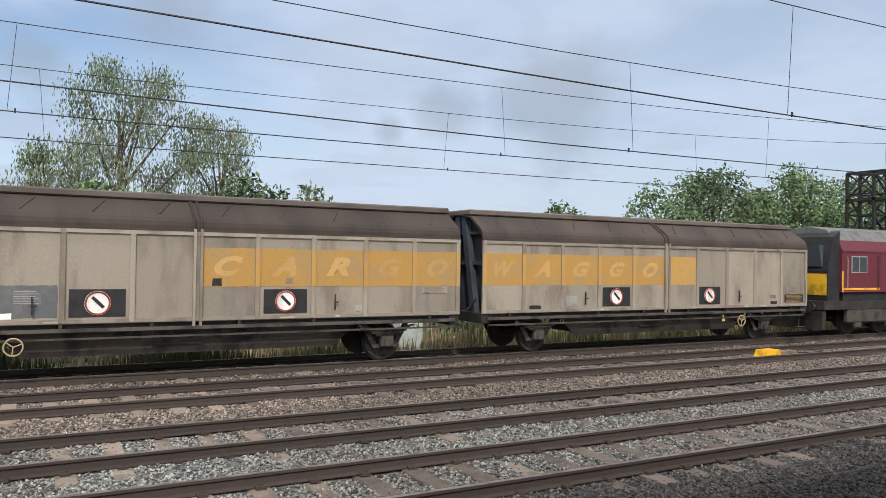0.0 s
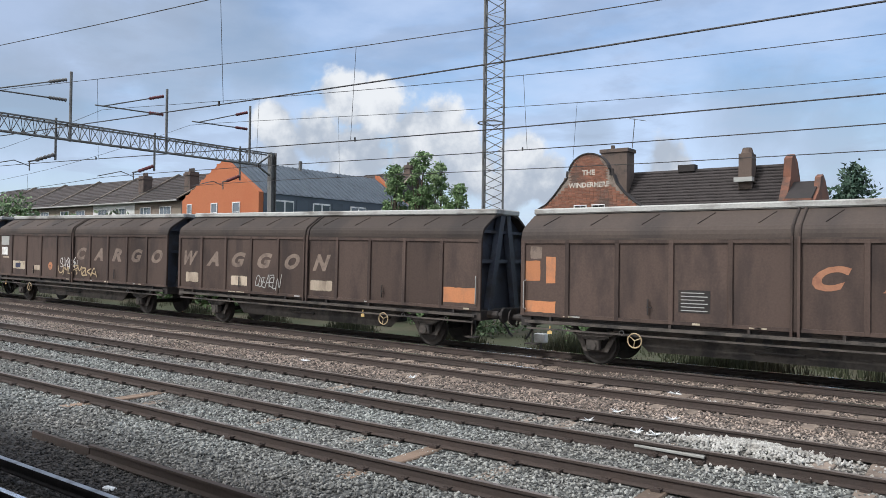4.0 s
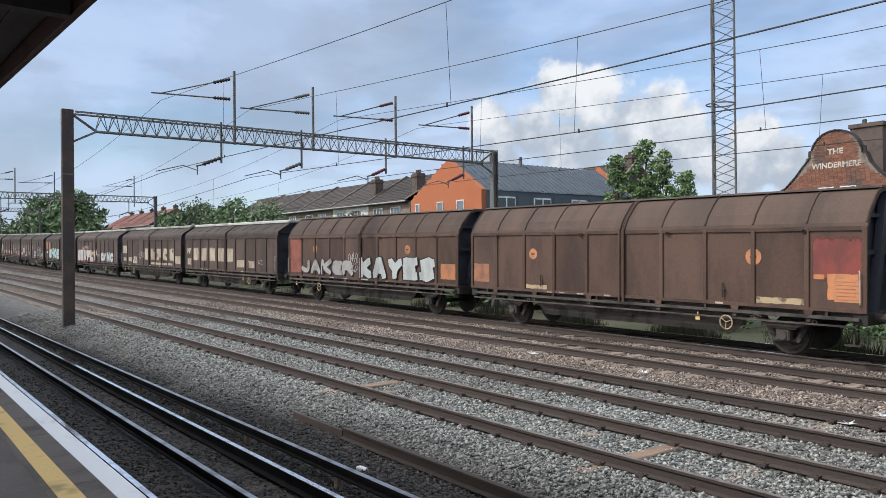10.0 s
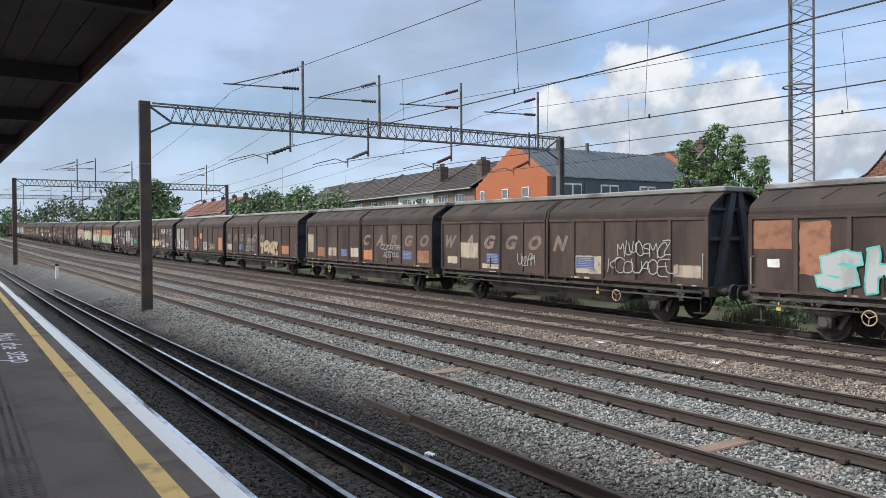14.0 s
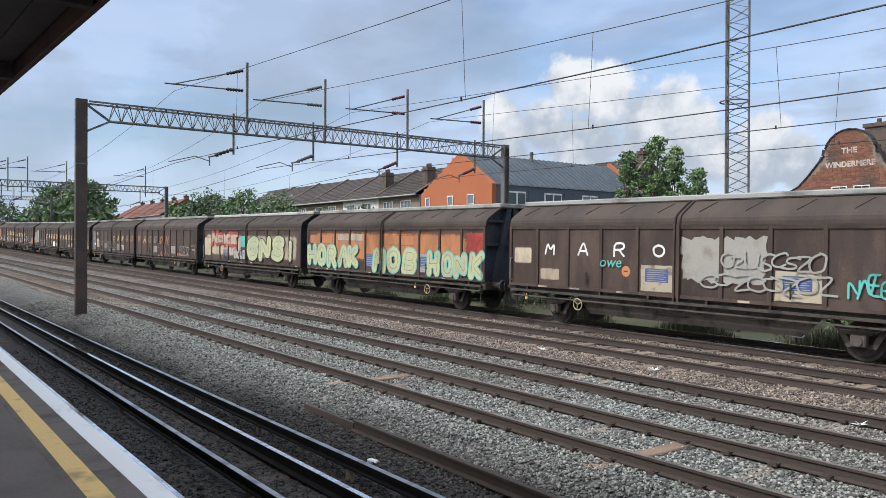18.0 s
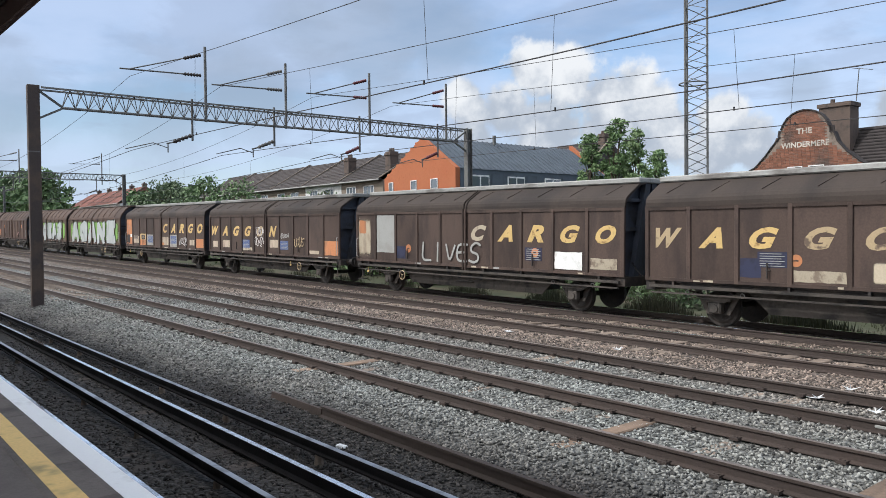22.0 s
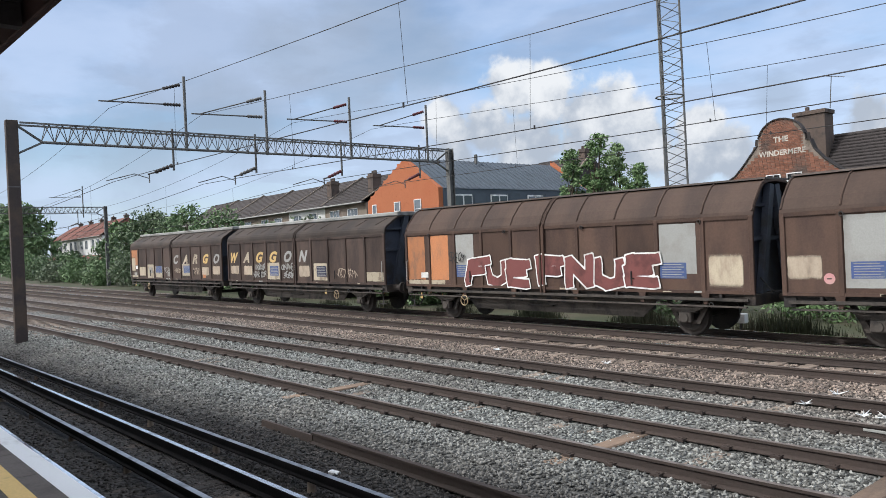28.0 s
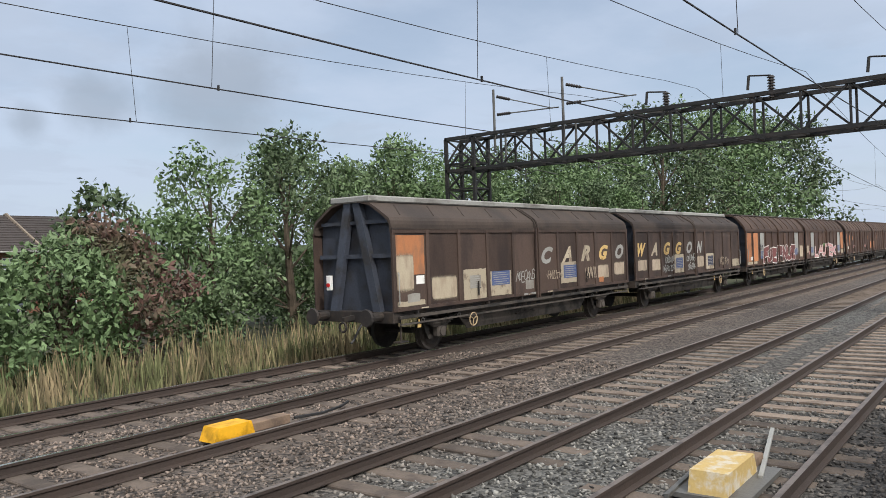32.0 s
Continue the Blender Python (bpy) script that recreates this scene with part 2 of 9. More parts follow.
SPRAYW = mat("thin_white_spray", (0.56, 0.54, 0.52), 0.65, 0, 0.2, 9, 40, 0.03, (0.30, 0.26, 0.24), 0.1, mixlo=0.56, mixhi=0.72)
CREAMP = mat("weathered_cream_patch", (0.40, 0.345, 0.255), 0.65, 0, 0.25, 3.6, 40, 0.05, (0.20, 0.155, 0.115), 0.15, mixlo=0.50, mixhi=0.66)


def faded_mat(name, base, other, streak, cut=0.45):
    """Thin paint, streaked downwards, that fades out towards the edges of its patch."""
    m = mat(name, base, 0.65, 0, 0.25, 3.0, 40, 0.03, other, 0.15, (1, 1, 0.4), 0.4, 0.7)
    t = m.node_tree
    tc = t.nodes.new("ShaderNodeTexCoord")
    sp = t.nodes.new("ShaderNodeSeparateXYZ")
    t.links.new(tc.outputs["Generated"], sp.inputs[0])
    mp = t.nodes.new("ShaderNodeMapping")
    mp.inputs["Scale"].default_value = (1, 1, streak)
    t.links.new(tc.outputs["Object"], mp.inputs[0])
    n1 = node(t, "ShaderNodeTexNoise", Scale=5.5, Detail=6.0, Roughness=0.65)
    t.links.new(mp.outputs[0], n1.inputs["Vector"])
    sides = math_node(t, "MINIMUM", sp.outputs[0], math_node(t, "SUBTRACT", 1.0, sp.outputs[0]))
    ends = math_node(t, "MINIMUM", sp.outputs[2], math_node(t, "SUBTRACT", 1.0, sp.outputs[2]))
    rim = math_node(t, "MULTIPLY", ramp(t, sides, 0.0, 0.10), ramp(t, ends, 0.0, 0.28))
    cover = ramp(t, math_node(t, "MULTIPLY", rim, math_node(t, "ADD", n1.outputs[0], 0.30)), cut - 0.22, cut + 0.28)
    t.links.new(cover, t.nodes["Principled BSDF"].inputs["Alpha"])
    return m


CREAMF = faded_mat("soft_edged_cream_patch", (0.42, 0.36, 0.265), (0.27, 0.21, 0.155), 0.35, 0.20)
SMEAR = faded_mat("scrubbed_cream_smear", (0.40, 0.33, 0.25), (0.24, 0.19, 0.145), 0.3)
HAZEG = faded_mat("thin_sprayed_green", (0.20, 0.36, 0.08), (0.13, 0.25, 0.07), 0.7, 0.3)
HAZEO = faded_mat("thin_sprayed_orange", (0.42, 0.17, 0.07), (0.30, 0.13, 0.06), 0.5, 0.35)

HAZER = faded_mat("thin_faded_red", (0.20, 0.045, 0.035), (0.12, 0.035, 0.03), 0.4, 0.28)
HAZEY = faded_mat("faded_pale_gold", (0.50, 0.36, 0.17), (0.34, 0.25, 0.14), 0.5, 0.30)
OLDGOLD = mat("worn_gold_lettering", (0.52, 0.35, 0.14), 0.65, 0, 0.25, 6, 30, 0.05, (0.13, 0.09, 0.065), 0.1, mixlo=0.50, mixhi=0.64)
BANDL = mat("washed_out_lettering", (0.445, 0.275, 0.10), 0.65, 0, 0.2, 3, 30, 0.05, (0.40, 0.24, 0.08), 0.1)
DATAG = mat("slate_grey_data_panel", (0.105, 0.11, 0.118), 0.65, 0, 0.2, 2.5, 30, 0.05, (0.15, 0.145, 0.14), 0.1)
ORANGE = mat("faded_orange_paint", (0.43, 0.175, 0.075), 0.65, 0, 0.28, 2.4, 30, 0.05, (0.27, 0.135, 0.075), 0.15, (1, 1, 0.5), 0.46, 0.66)
REDP = mat("faded_red_panel", (0.24, 0.075, 0.05), 0.65, 0, 0.2, 1.6, 30, 0.05, (0.16, 0.05, 0.04), 0.15)
YELLOW = mat("yellow_lettering", (0.55, 0.385, 0.15), 0.6, 0, 0.2, 5, 30, 0.05, (0.26, 0.16, 0.06), 0.1, mixlo=0.55, mixhi=0.68)
BAND = mat("faded_yellow_band", (0.42, 0.235, 0.06), 0.6, 0, 0.25, 1.8, 30, 0.05, (0.36, 0.23, 0.095), 0.1, mixlo=0.42, mixhi=0.66)
AMBER = mat("dull_orange_lettering", (0.29, 0.135, 0.075), 0.65, 0, 0.25, 3, 30, 0.05, (0.20, 0.09, 0.055), 0.1)
GHOST = mat("ghost_lettering", (0.19, 0.145, 0.115), 0.7, 0, 0.3, 3, 30, 0.05, (0.12, 0.09, 0.072), 0.1)
BLUE = mat("blue_notice_paint", (0.055, 0.090, 0.225), 0.6, 0, 0.2, 5, 30, 0.05, (0.085, 0.115, 0.20), 0.1)
NAVY = mat("navy_notice_paint", (0.022, 0.026, 0.06), 0.6, 0, 0.15, 3, 30, 0.05)
BLACKP = mat("black_paint", (0.02, 0.02, 0.021), 0.6, 0, 0.2, 3, 30, 0.05)
GREENG = mat("green_graffiti", (0.15, 0.25, 0.085), 0.6, 0, 0.2, 1.2, 30, 0.04, (0.10, 0.16, 0.06))
LIMEG = mat("pale_lime_graffiti", (0.42, 0.44, 0.25), 0.6, 0, 0.2, 1.6, 30, 0.04, (0.33, 0.36, 0.25))
TEALG = mat("teal_graffiti", (0.10, 0.44, 0.40), 0.6, 0, 0.15, 2, 30, 0.04)
PINKG = mat("pink_graffiti", (0.52, 0.25, 0.25), 0.6, 0, 0.15, 1.2, 30, 0.04, (0.50, 0.33, 0.30))
REDG = mat("red_graffiti", (0.40, 0.05, 0.04), 0.6, 0, 0.15, 1.5, 30, 0.04)
MAROONG = mat("maroon_graffiti", (0.17, 0.055, 0.05), 0.6, 0, 0.15, 1.5, 30, 0.04)
SILVER = mat("silver_graffiti", (0.40, 0.42, 0.41), 0.5, 0.1, 0.2, 1.8, 30, 0.04, (0.30, 0.315, 0.30), 0, (1, 1, 0.4))
GREYG = mat("grey_graffiti", (0.30, 0.29, 0.26), 0.6, 0, 0.2, 1.2, 30, 0.04, (0.20, 0.18, 0.16))
SANDG = mat("sand_graffiti", (0.38, 0.29, 0.17), 0.6, 0, 0.2, 4.0, 30, 0.04, (0.12, 0.085, 0.06), mixlo=0.52, mixhi=0.66)
MAROON = mat("maroon_locomotive_paint", (0.115, 0.022, 0.032), 0.45, 0, 0.12, 1.2, 25, 0.05, (0.12, 0.02, 0.03))
CABY = mat("yellow_warning_paint", (0.72, 0.42, 0.03), 0.5, 0, 0.12, 2, 25, 0.05)
DARKGL = glass_mat("dark_window_glass")
PANE = glass_mat("house_window_glass", (0.10, 0.12, 0.14))

RAILM = mat("rusty_rail_steel", (0.048, 0.036, 0.031), 0.75, 0.1, 0.3, 2, 30, 0.2, (0.05, 0.036, 0.03), 0.12)
SHINE = mat("polished_rail_head", (0.93, 0.92, 0.91), 0.13, 0.95, 0.10, 4, 60, 0.03, (0.60, 0.57, 0.54))
DULLHEAD = mat("dull_rail_head", (0.20, 0.168, 0.15), 0.5, 0.4, 0.2, 4, 60, 0.05)
DARKRAIL = mat("black_conductor_rail", (0.009, 0.008, 0.009), 0.8, 0, 0.3, 2, 30, 0.2, spec=0.15)
CONDTOP = mat("worn_conductor_top", (0.45, 0.45, 0.45), 0.3, 0.9, 0.2, 3, 40, 0.05, (0.2, 0.19, 0.18))
SLEEPER = mat("dusty_concrete_sleeper", (0.22, 0.175, 0.14), 0.9, 0, 0.25, 2.5, 25, 0.4, (0.13, 0.10, 0.08), 0.2)
DARKSL = mat("dark_concrete_sleeper", (0.125, 0.100, 0.082), 0.9, 0, 0.25, 2.5, 25, 0.4, (0.08, 0.064, 0.054), 0.25)
OILSL = mat("oil_soaked_sleeper", (0.062, 0.050, 0.043), 0.85, 0, 0.3, 2, 18, 0.5, (0.036, 0.031, 0.029), 0.25, (1, 0.2, 1))
WOODSL = mat("old_timber_sleeper", (0.20, 0.14, 0.10), 0.9, 0, 0.3, 2, 18, 0.5, (0.11, 0.08, 0.06), 0.25, (1, 0.2, 1))
STEEL = mat("weathered_grey_steel", (0.14, 0.14, 0.135), 0.6, 0.3, 0.25, 2, 25, 0.15, (0.09, 0.085, 0.08), 0.15)
RUSTST = mat("rust_brown_steel_post", (0.055, 0.042, 0.038), 0.7, 0.1, 0.3, 1.5, 20, 0.2, (0.085, 0.06, 0.045))
BLACKST = mat("black_painted_lattice", (0.022, 0.022, 0.022), 0.6, 0.1, 0.3, 2, 20, 0.15, (0.035, 0.03, 0.028))
WIRE = mat("dark_copper_wire", (0.035, 0.033, 0.033), 0.55, 0.4, 0.1, 2, 20, 0)
REDINS = mat("red_insulator", (0.13, 0.035, 0.04), 0.35, 0, 0.15, 5, 20, 0)
DARKINS = mat("dark_insulator", (0.035, 0.03, 0.03), 0.35, 0, 0.15, 5, 20, 0)
YBOX = mat("bright_yellow_box", (0.80, 0.42, 0.02), 0.5, 0, 0.1, 3, 25, 0.05)
OCHRE = mat("worn_cream_yellow_box", (0.50, 0.36, 0.14), 0.7, 0, 0.2, 6, 25, 0.1, (0.55, 0.50, 0.40))
ASPHALT = mat("worn_platform_asphalt", (0.150, 0.130, 0.120), 0.9, 0, 0.28, 0.8, 60, 0.35, (0.112, 0.097, 0.090))
COPING = mat("platform_coping", (0.150, 0.130, 0.120), 0.9, 0, 0.25, 1.2, 40, 0.3)
LINEW = mat("white_edge_line", (0.88, 0.89, 0.91), 0.7, 0, 0.05, 2, 40, 0.15, (0.70, 0.70, 0.71), mixlo=0.58, mixhi=0.68)
LINEY = mat("worn_yellow_line", (0.78, 0.55, 0.22), 0.75, 0, 0.2, 2.5, 40, 0.15, (0.36, 0.27, 0.13), mixlo=0.5, mixhi=0.68)
CANOPY = mat("dark_canopy_boards", (0.036, 0.033, 0.036), 0.8, 0, 0.3, 1.5, 20, 0.2, (0.048, 0.043, 0.045))
FASCIA = mat("maroon_canopy_fascia", (0.055, 0.03, 0.028), 0.7, 0, 0.25, 2, 20, 0.1)
BRICKW = mat("sooty_platform_brick", (0.13, 0.095, 0.08), 0.9, 0, 0.3, 2, 20, 0.4)
LEAF = mat("green_leaves", (0.100, 0.163, 0.066), 0.65, 0, 0.3, 0.25, 6, 0, (0.135, 0.198, 0.096), 0.3, island=True)
LEAFB = mat("bright_green_leaves", (0.125, 0.20, 0.080), 0.6, 0, 0.3, 0.25, 6, 0, (0.165, 0.235, 0.11), 0.3, island=True)
LEAFD = mat("dark_green_leaves", (0.066, 0.103, 0.048), 0.65, 0, 0.3, 0.25, 6, 0, (0.092, 0.126, 0.062), 0.3, island=True)
LEAFS = mat("silvery_willow_leaves", (0.122, 0.157, 0.092), 0.6, 0, 0.3, 0.25, 6, 0, (0.168, 0.198, 0.138), 0.35, island=True)
CONIF = mat("conifer_needles", (0.040, 0.075, 0.050), 0.7, 0, 0.3, 0.4, 6, 0, (0.055, 0.095, 0.06), 0.3, island=True)
REDLEAF = mat("reddish_shrub_leaves", (0.125, 0.070, 0.058), 0.7, 0, 0.3, 0.4, 6, 0, (0.10, 0.10, 0.055), 0.3, island=True)
BARK = mat("grey_brown_bark", (0.09, 0.07, 0.05), 0.9, 0, 0.3, 3, 20, 0.5)
DRY = mat("dry_grass", (0.27, 0.215, 0.125), 0.85, 0, 0.25, 0.8, 5, 0, (0.115, 0.125, 0.055), 0.5, mixlo=0.40, mixhi=0.58, island=True)
GRASS = mat("rough_green_grass", (0.042, 0.048, 0.024), 0.9, 0, 0.3, 0.3, 5, 0.3, (0.066, 0.058, 0.036), 0.3, island=True)
ORBRICK = mat("orange_brick", (0.37, 0.125, 0.055), 0.85, 0, 0.16, 0.6, 9, 0.15, (0.36, 0.115, 0.05))
REDBR = mat("old_red_brick", (0.20, 0.088, 0.056), 0.9, 0, 0.25, 0.7, 14, 0.2, (0.085, 0.060, 0.050), 0.28, island=True)
SOOTBR = mat("soot_darkened_brick", (0.105, 0.078, 0.064), 0.9, 0, 0.25, 1.5, 16, 0.25, (0.062, 0.05, 0.045))
MORTAR = mat("grey_mortar", (0.22, 0.18, 0.15), 0.95, 0, 0.2, 3, 20, 0.2)
SLATE = mat("grey_metal_roof", (0.085, 0.105, 0.130), 0.7, 0.0, 0.15, 1, 15, 0.08, (0.07, 0.085, 0.105))
TILER = mat("dark_roof_tiles", (0.036, 0.030, 0.029), 0.85, 0, 0.25, 1.5, 12, 0.2, (0.028, 0.024, 0.023), 0.3)
TILEB = mat("brown_roof_tiles", (0.050, 0.042, 0.040), 0.85, 0, 0.25, 1.2, 9, 0.2, (0.042, 0.035, 0.033), 0.2)
TILERED = mat("red_roof_tiles", (0.15, 0.066, 0.052), 0.85, 0, 0.25, 1.2, 9, 0.2, (0.17, 0.06, 0.045), 0.2)
RENDERW = mat("white_house_render", (0.62, 0.62, 0.60), 0.85, 0, 0.1, 1, 12, 0.1, (0.5, 0.5, 0.48), 0.1)
RENDERB = mat("grey_brown_house_wall", (0.20, 0.165, 0.13), 0.9, 0, 0.2, 1, 12, 0.15, (0.15, 0.12, 0.10), 0.2)
LETTERS = mat("off_white_sign_letters", (0.50, 0.46, 0.40), 0.6, 0, 0.1, 3, 20, 0)
FRAMEW = mat("white_window_frame", (0.75, 0.75, 0.74), 0.5, 0, 0.06, 2, 20, 0)
CABG = mat("pale_green_grey_cabinet", (0.46, 0.50, 0.46), 0.6, 0, 0.15, 2.5, 20, 0.08, (0.33, 0.36, 0.33))
LITTER = mat("white_litter", (0.75, 0.77, 0.78), 0.6, 0, 0.15, 8, 40, 0.1)
DEBRIS = mat("chalky_white_spill", (0.38, 0.37, 0.345), 0.9, 0, 0.3, 3, 25, 0.3, (0.24, 0.225, 0.20), 0.3, island=True)
REDLAMP = mat("red_tail_lamp_lens", (0.5, 0.02, 0.02), 0.3, 0, 0.05, 2, 20, 0)


def ballast_mat(name, island):
    m = bpy.data.materials.new(name)
    m.use_nodes = True
    t = m.node_tree
    bsdf = t.nodes["Principled BSDF"]
    geo = t.nodes.new("ShaderNodeNewGeometry")
    sp = t.nodes.new("ShaderNodeSeparateXYZ")
    t.links.new(geo.outputs["Position"], sp.inputs[0])
    big = node(t, "ShaderNodeTexNoise", Scale=0.35, Detail=4.0)
    t.links.new(geo.outputs["Position"], big.inputs["Vector"])
    wob = math_node(t, "ADD", sp.outputs[1], math_node(t, "MULTIPLY", math_node(t, "SUBTRACT", big.outputs[0], 0.5), 3.0))
    # the darker strip beside the near track widens past the platform's middle
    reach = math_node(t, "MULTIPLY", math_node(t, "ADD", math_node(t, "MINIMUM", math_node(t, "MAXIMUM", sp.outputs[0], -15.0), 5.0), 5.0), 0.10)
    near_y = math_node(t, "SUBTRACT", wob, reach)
    # clean blue-grey stone near the platform side, rust-dusted stone further over, blackened stone in the near track
    clean = mix_colour(t, ramp(t, big.outputs[0], 0.35, 0.65), (0.275, 0.285, 0.268), (0.215, 0.21, 0.192))
    rust = mix_colour(t, ramp(t, big.outputs[0], 0.35, 0.65), (0.295, 0.235, 0.194), (0.215, 0.17, 0.14))
    col = mix_colour(t, ramp(t, wob, 10.6, 13.4), clean, rust)
    # browner, darker stone past the platform's middle
    dusty = math_node(t, "MULTIPLY", ramp(t, math_node(t, "ADD", sp.outputs[0], math_node(t, "MULTIPLY", big.outputs[0], 5.0)), -2.0, 13.0), 0.44)
    col = mix_colour(t, dusty, col, (0.118, 0.096, 0.083))
    blackened = mix_colour(t, ramp(t, near_y, 5.3, 7.9), (0.055, 0.049, 0.046), col)
    if island:
        r = geo.outputs["Random Per Island"]
    else:
        cell = node(t, "ShaderNodeTexVoronoi", Scale=19.0)
        t.links.new(geo.outputs["Position"], cell.inputs["Vector"])
        r = math_node(t, "FRACT", math_node(t, "MULTIPLY", cell.outputs["Color"], 3.0))
        b = node(t, "ShaderNodeBump", Strength=0.9, Distance=0.04)
        t.links.new(math_node(t, "SUBTRACT", 1.0, cell.outputs["Distance"]), b.inputs["Height"])
        t.links.new(b.outputs[0], bsdf.inputs["Normal"])
    mul = t.nodes.new("ShaderNodeVectorMath")
    mul.operation = "SCALE"
    t.links.new(blackened, mul.inputs[0])
    # the bed's colour is darker than its stones, for the shade between them
    t.links.new(math_node(t, "ADD", math_node(t, "MULTIPLY", r, 1.50 if island else 0.80), 0.04 if not island else 0.08), mul.inputs[3])
    t.links.new(mul.outputs[0], bsdf.inputs["Base Color"])
    bsdf.inputs["Roughness"].default_value = 0.85
    return m


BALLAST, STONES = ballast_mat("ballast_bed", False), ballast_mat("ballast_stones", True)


# ---- builders ----
def part(name, shape, material, parent, label="", at=None):
    """Links a bmesh or a mesh as one object under its thing."""
    if isinstance(shape, bmesh.types.BMesh):
        me = bpy.data.meshes.new(name)
        shape.to_mesh(me)
        shape.free()
    else:
        me = shape
    if material and not me.materials:
        me.materials.append(material)
    ob = new(name, me)
    ob.parent = parent
    if at is not None:
        ob.matrix_basis = at
    if label:
        ob["label"] = label
    return ob


def thing(name, label, category, at=None, group="", kind=""):
    ob = new(name)
    ob.empty_display_size = 0.3
    if at is not None:
        ob.matrix_basis = at
    return tagged(ob, label, category, group, kind)


def solid(name, shape, material, label, category, at=None, group="", kind=""):
    ob = part(name, shape, material, None, "", at)
    return tagged(ob, label, category, group, kind)


def box(bm, x0, x1, y0, y1, z0, z1, bevel=0.0):
    vs = [bm.verts.new(p) for p in ((x0, y0, z0), (x1, y0, z0), (x1, y1, z0), (x0, y1, z0), (x0, y0, z1), (x1, y0, z1), (x1, y1, z1), (x0, y1, z1))]
    fs = [bm.faces.new([vs[i] for i in f]) for f in ((0, 3, 2, 1), (4, 5, 6, 7), (0, 1, 5, 4), (1, 2, 6, 5), (2, 3, 7, 6), (3, 0, 4, 7))]
    if bevel:
        es = list({e for f in fs for e in f.edges})
        bmesh.ops.bevel(bm, geom=es, offset=bevel, segments=1, affect="EDGES")
    return bm


def boxed(*a, bevel=0.0):
    return box(bmesh.new(), *a, bevel=bevel)


def tube(bm, p, q, r, seg=8, r2=None, caps=True):
    p, q = Vector(p), Vector(q)
    d = (q - p).normalized()
    u = d.orthogonal().normalized()
    v = d.cross(u)
    r2 = r if r2 is None else r2
    a = [bm.verts.new(p + (u * math.cos(i * math.tau / seg) + v * math.sin(i * math.tau / seg)) * r) for i in range(seg)]
    b = [bm.verts.new(q + (u * math.cos(i * math.tau / seg) + v * math.sin(i * math.tau / seg)) * r2) for i in range(seg)]
    for i in range(seg):
        bm.faces.new((a[i], a[(i + 1) % seg], b[(i + 1) % seg], b[i]))
    if caps:
        bm.faces.new(a[::-1])
        bm.faces.new(b)
    return bm


def tubed(p, q, r, seg=8, r2=None):
    return tube(bmesh.new(), p, q, r, seg, r2)


def bar(bm, p, q, w, h):
    """A square bar from p to q."""
    p, q = Vector(p), Vector(q)
    d = (q - p).normalized()
    u = d.cross(Vector((0, 0, 1))) if abs(d.z) < 0.95 else Vector((1, 0, 0))
    u.normalize()
    v = d.cross(u)
    ring = [(-w / 2, -h / 2), (w / 2, -h / 2), (w / 2, h / 2), (-w / 2, h / 2)]
    a = [bm.verts.new(p + u * s + v * t) for s, t in ring]
    b = [bm.verts.new(q + u * s + v * t) for s, t in ring]
    for i in range(4):
        bm.faces.new((a[i], a[(i + 1) % 4], b[(i + 1) % 4], b[i]))
    bm.faces.new(a[::-1])
    bm.faces.new(b)
    return bm


def barred(p, q, w, h):
    return bar(bmesh.new(), p, q, w, h)


def prism(pts, lo, hi, axis="x"):
    """A closed outline in two axes, drawn out along the third."""
    bm = bmesh.new()
    def at(a, b, c):
        return {"x": (c, a, b), "y": (a, c, b), "z": (a, b, c)}[axis]
    a = [bm.verts.new(at(*p, lo)) for p in pts]
    b = [bm.verts.new(at(*p, hi)) for p in pts]
    n = len(pts)
    for i in range(n):
        bm.faces.new((a[i], a[(i + 1) % n], b[(i + 1) % n], b[i]))
    bm.faces.new(a[::-1])
    bm.faces.new(b)
    bmesh.ops.recalc_face_normals(bm, faces=bm.faces)
    return bm


def sweep(bm, pts, r, seg=5, closed=False):
    """A round rod bent along the points, in one piece."""
    pts = [Vector(p) for p in pts]
    n_ = len(pts)
    rings = []
    for i, p in enumerate(pts):
        d = (pts[(i + 1) % n_] - pts[i - 1]) if closed else (pts[min(i + 1, n_ - 1)] - pts[max(i - 1, 0)])
        d.normalize()
        side = Vector((0.31, 0.62, 0.72)) if abs(d.dot(Vector((0.31, 0.62, 0.72)))) < 0.9 else Vector((1, 0, 0))
        u = d.cross(side).normalized()
        w = d.cross(u)
        rings.append([bm.verts.new(p + (u * math.cos(k * math.tau / seg) + w * math.sin(k * math.tau / seg)) * r) for k in range(seg)])
    for i in range(n_ if closed else n_ - 1):
        a, b = rings[i], rings[(i + 1) % n_]
        for k in range(seg):
            bm.faces.new((a[k], a[(k + 1) % seg], b[(k + 1) % seg], b[k]))
    if not closed:
        bm.faces.new(rings[0][::-1])
        bm.faces.new(rings[-1])
    return bm


def polyline(bm, pts, r, seg=5):
    return sweep(bm, pts, r, seg)


def ring(bm, c, r, thick, axis="y", seg=20):
    """A hoop."""
    pts = []
    for i in range(seg):
        s, t = r * math.cos(i * math.tau / seg), r * math.sin(i * math.tau / seg)
        pts.append(Vector(c) + (Vector((s, 0, t)) if axis == "y" else Vector((0, s, t)) if axis == "x" else Vector((s, t, 0))))
    return sweep(bm, pts, thick, 5, True)


def raw(name, verts, faces):
    me = bpy.data.meshes.new(name)
    me.from_pydata(verts, [], faces)
    me.update()
    return me

# ---- the ground, tracks and platform ----
TRACKS = {"A": 8.178, "B": 11.237, "C": 14.952, "D": 18.189}
SLOW = 3.17
GAUGE = 0.7525



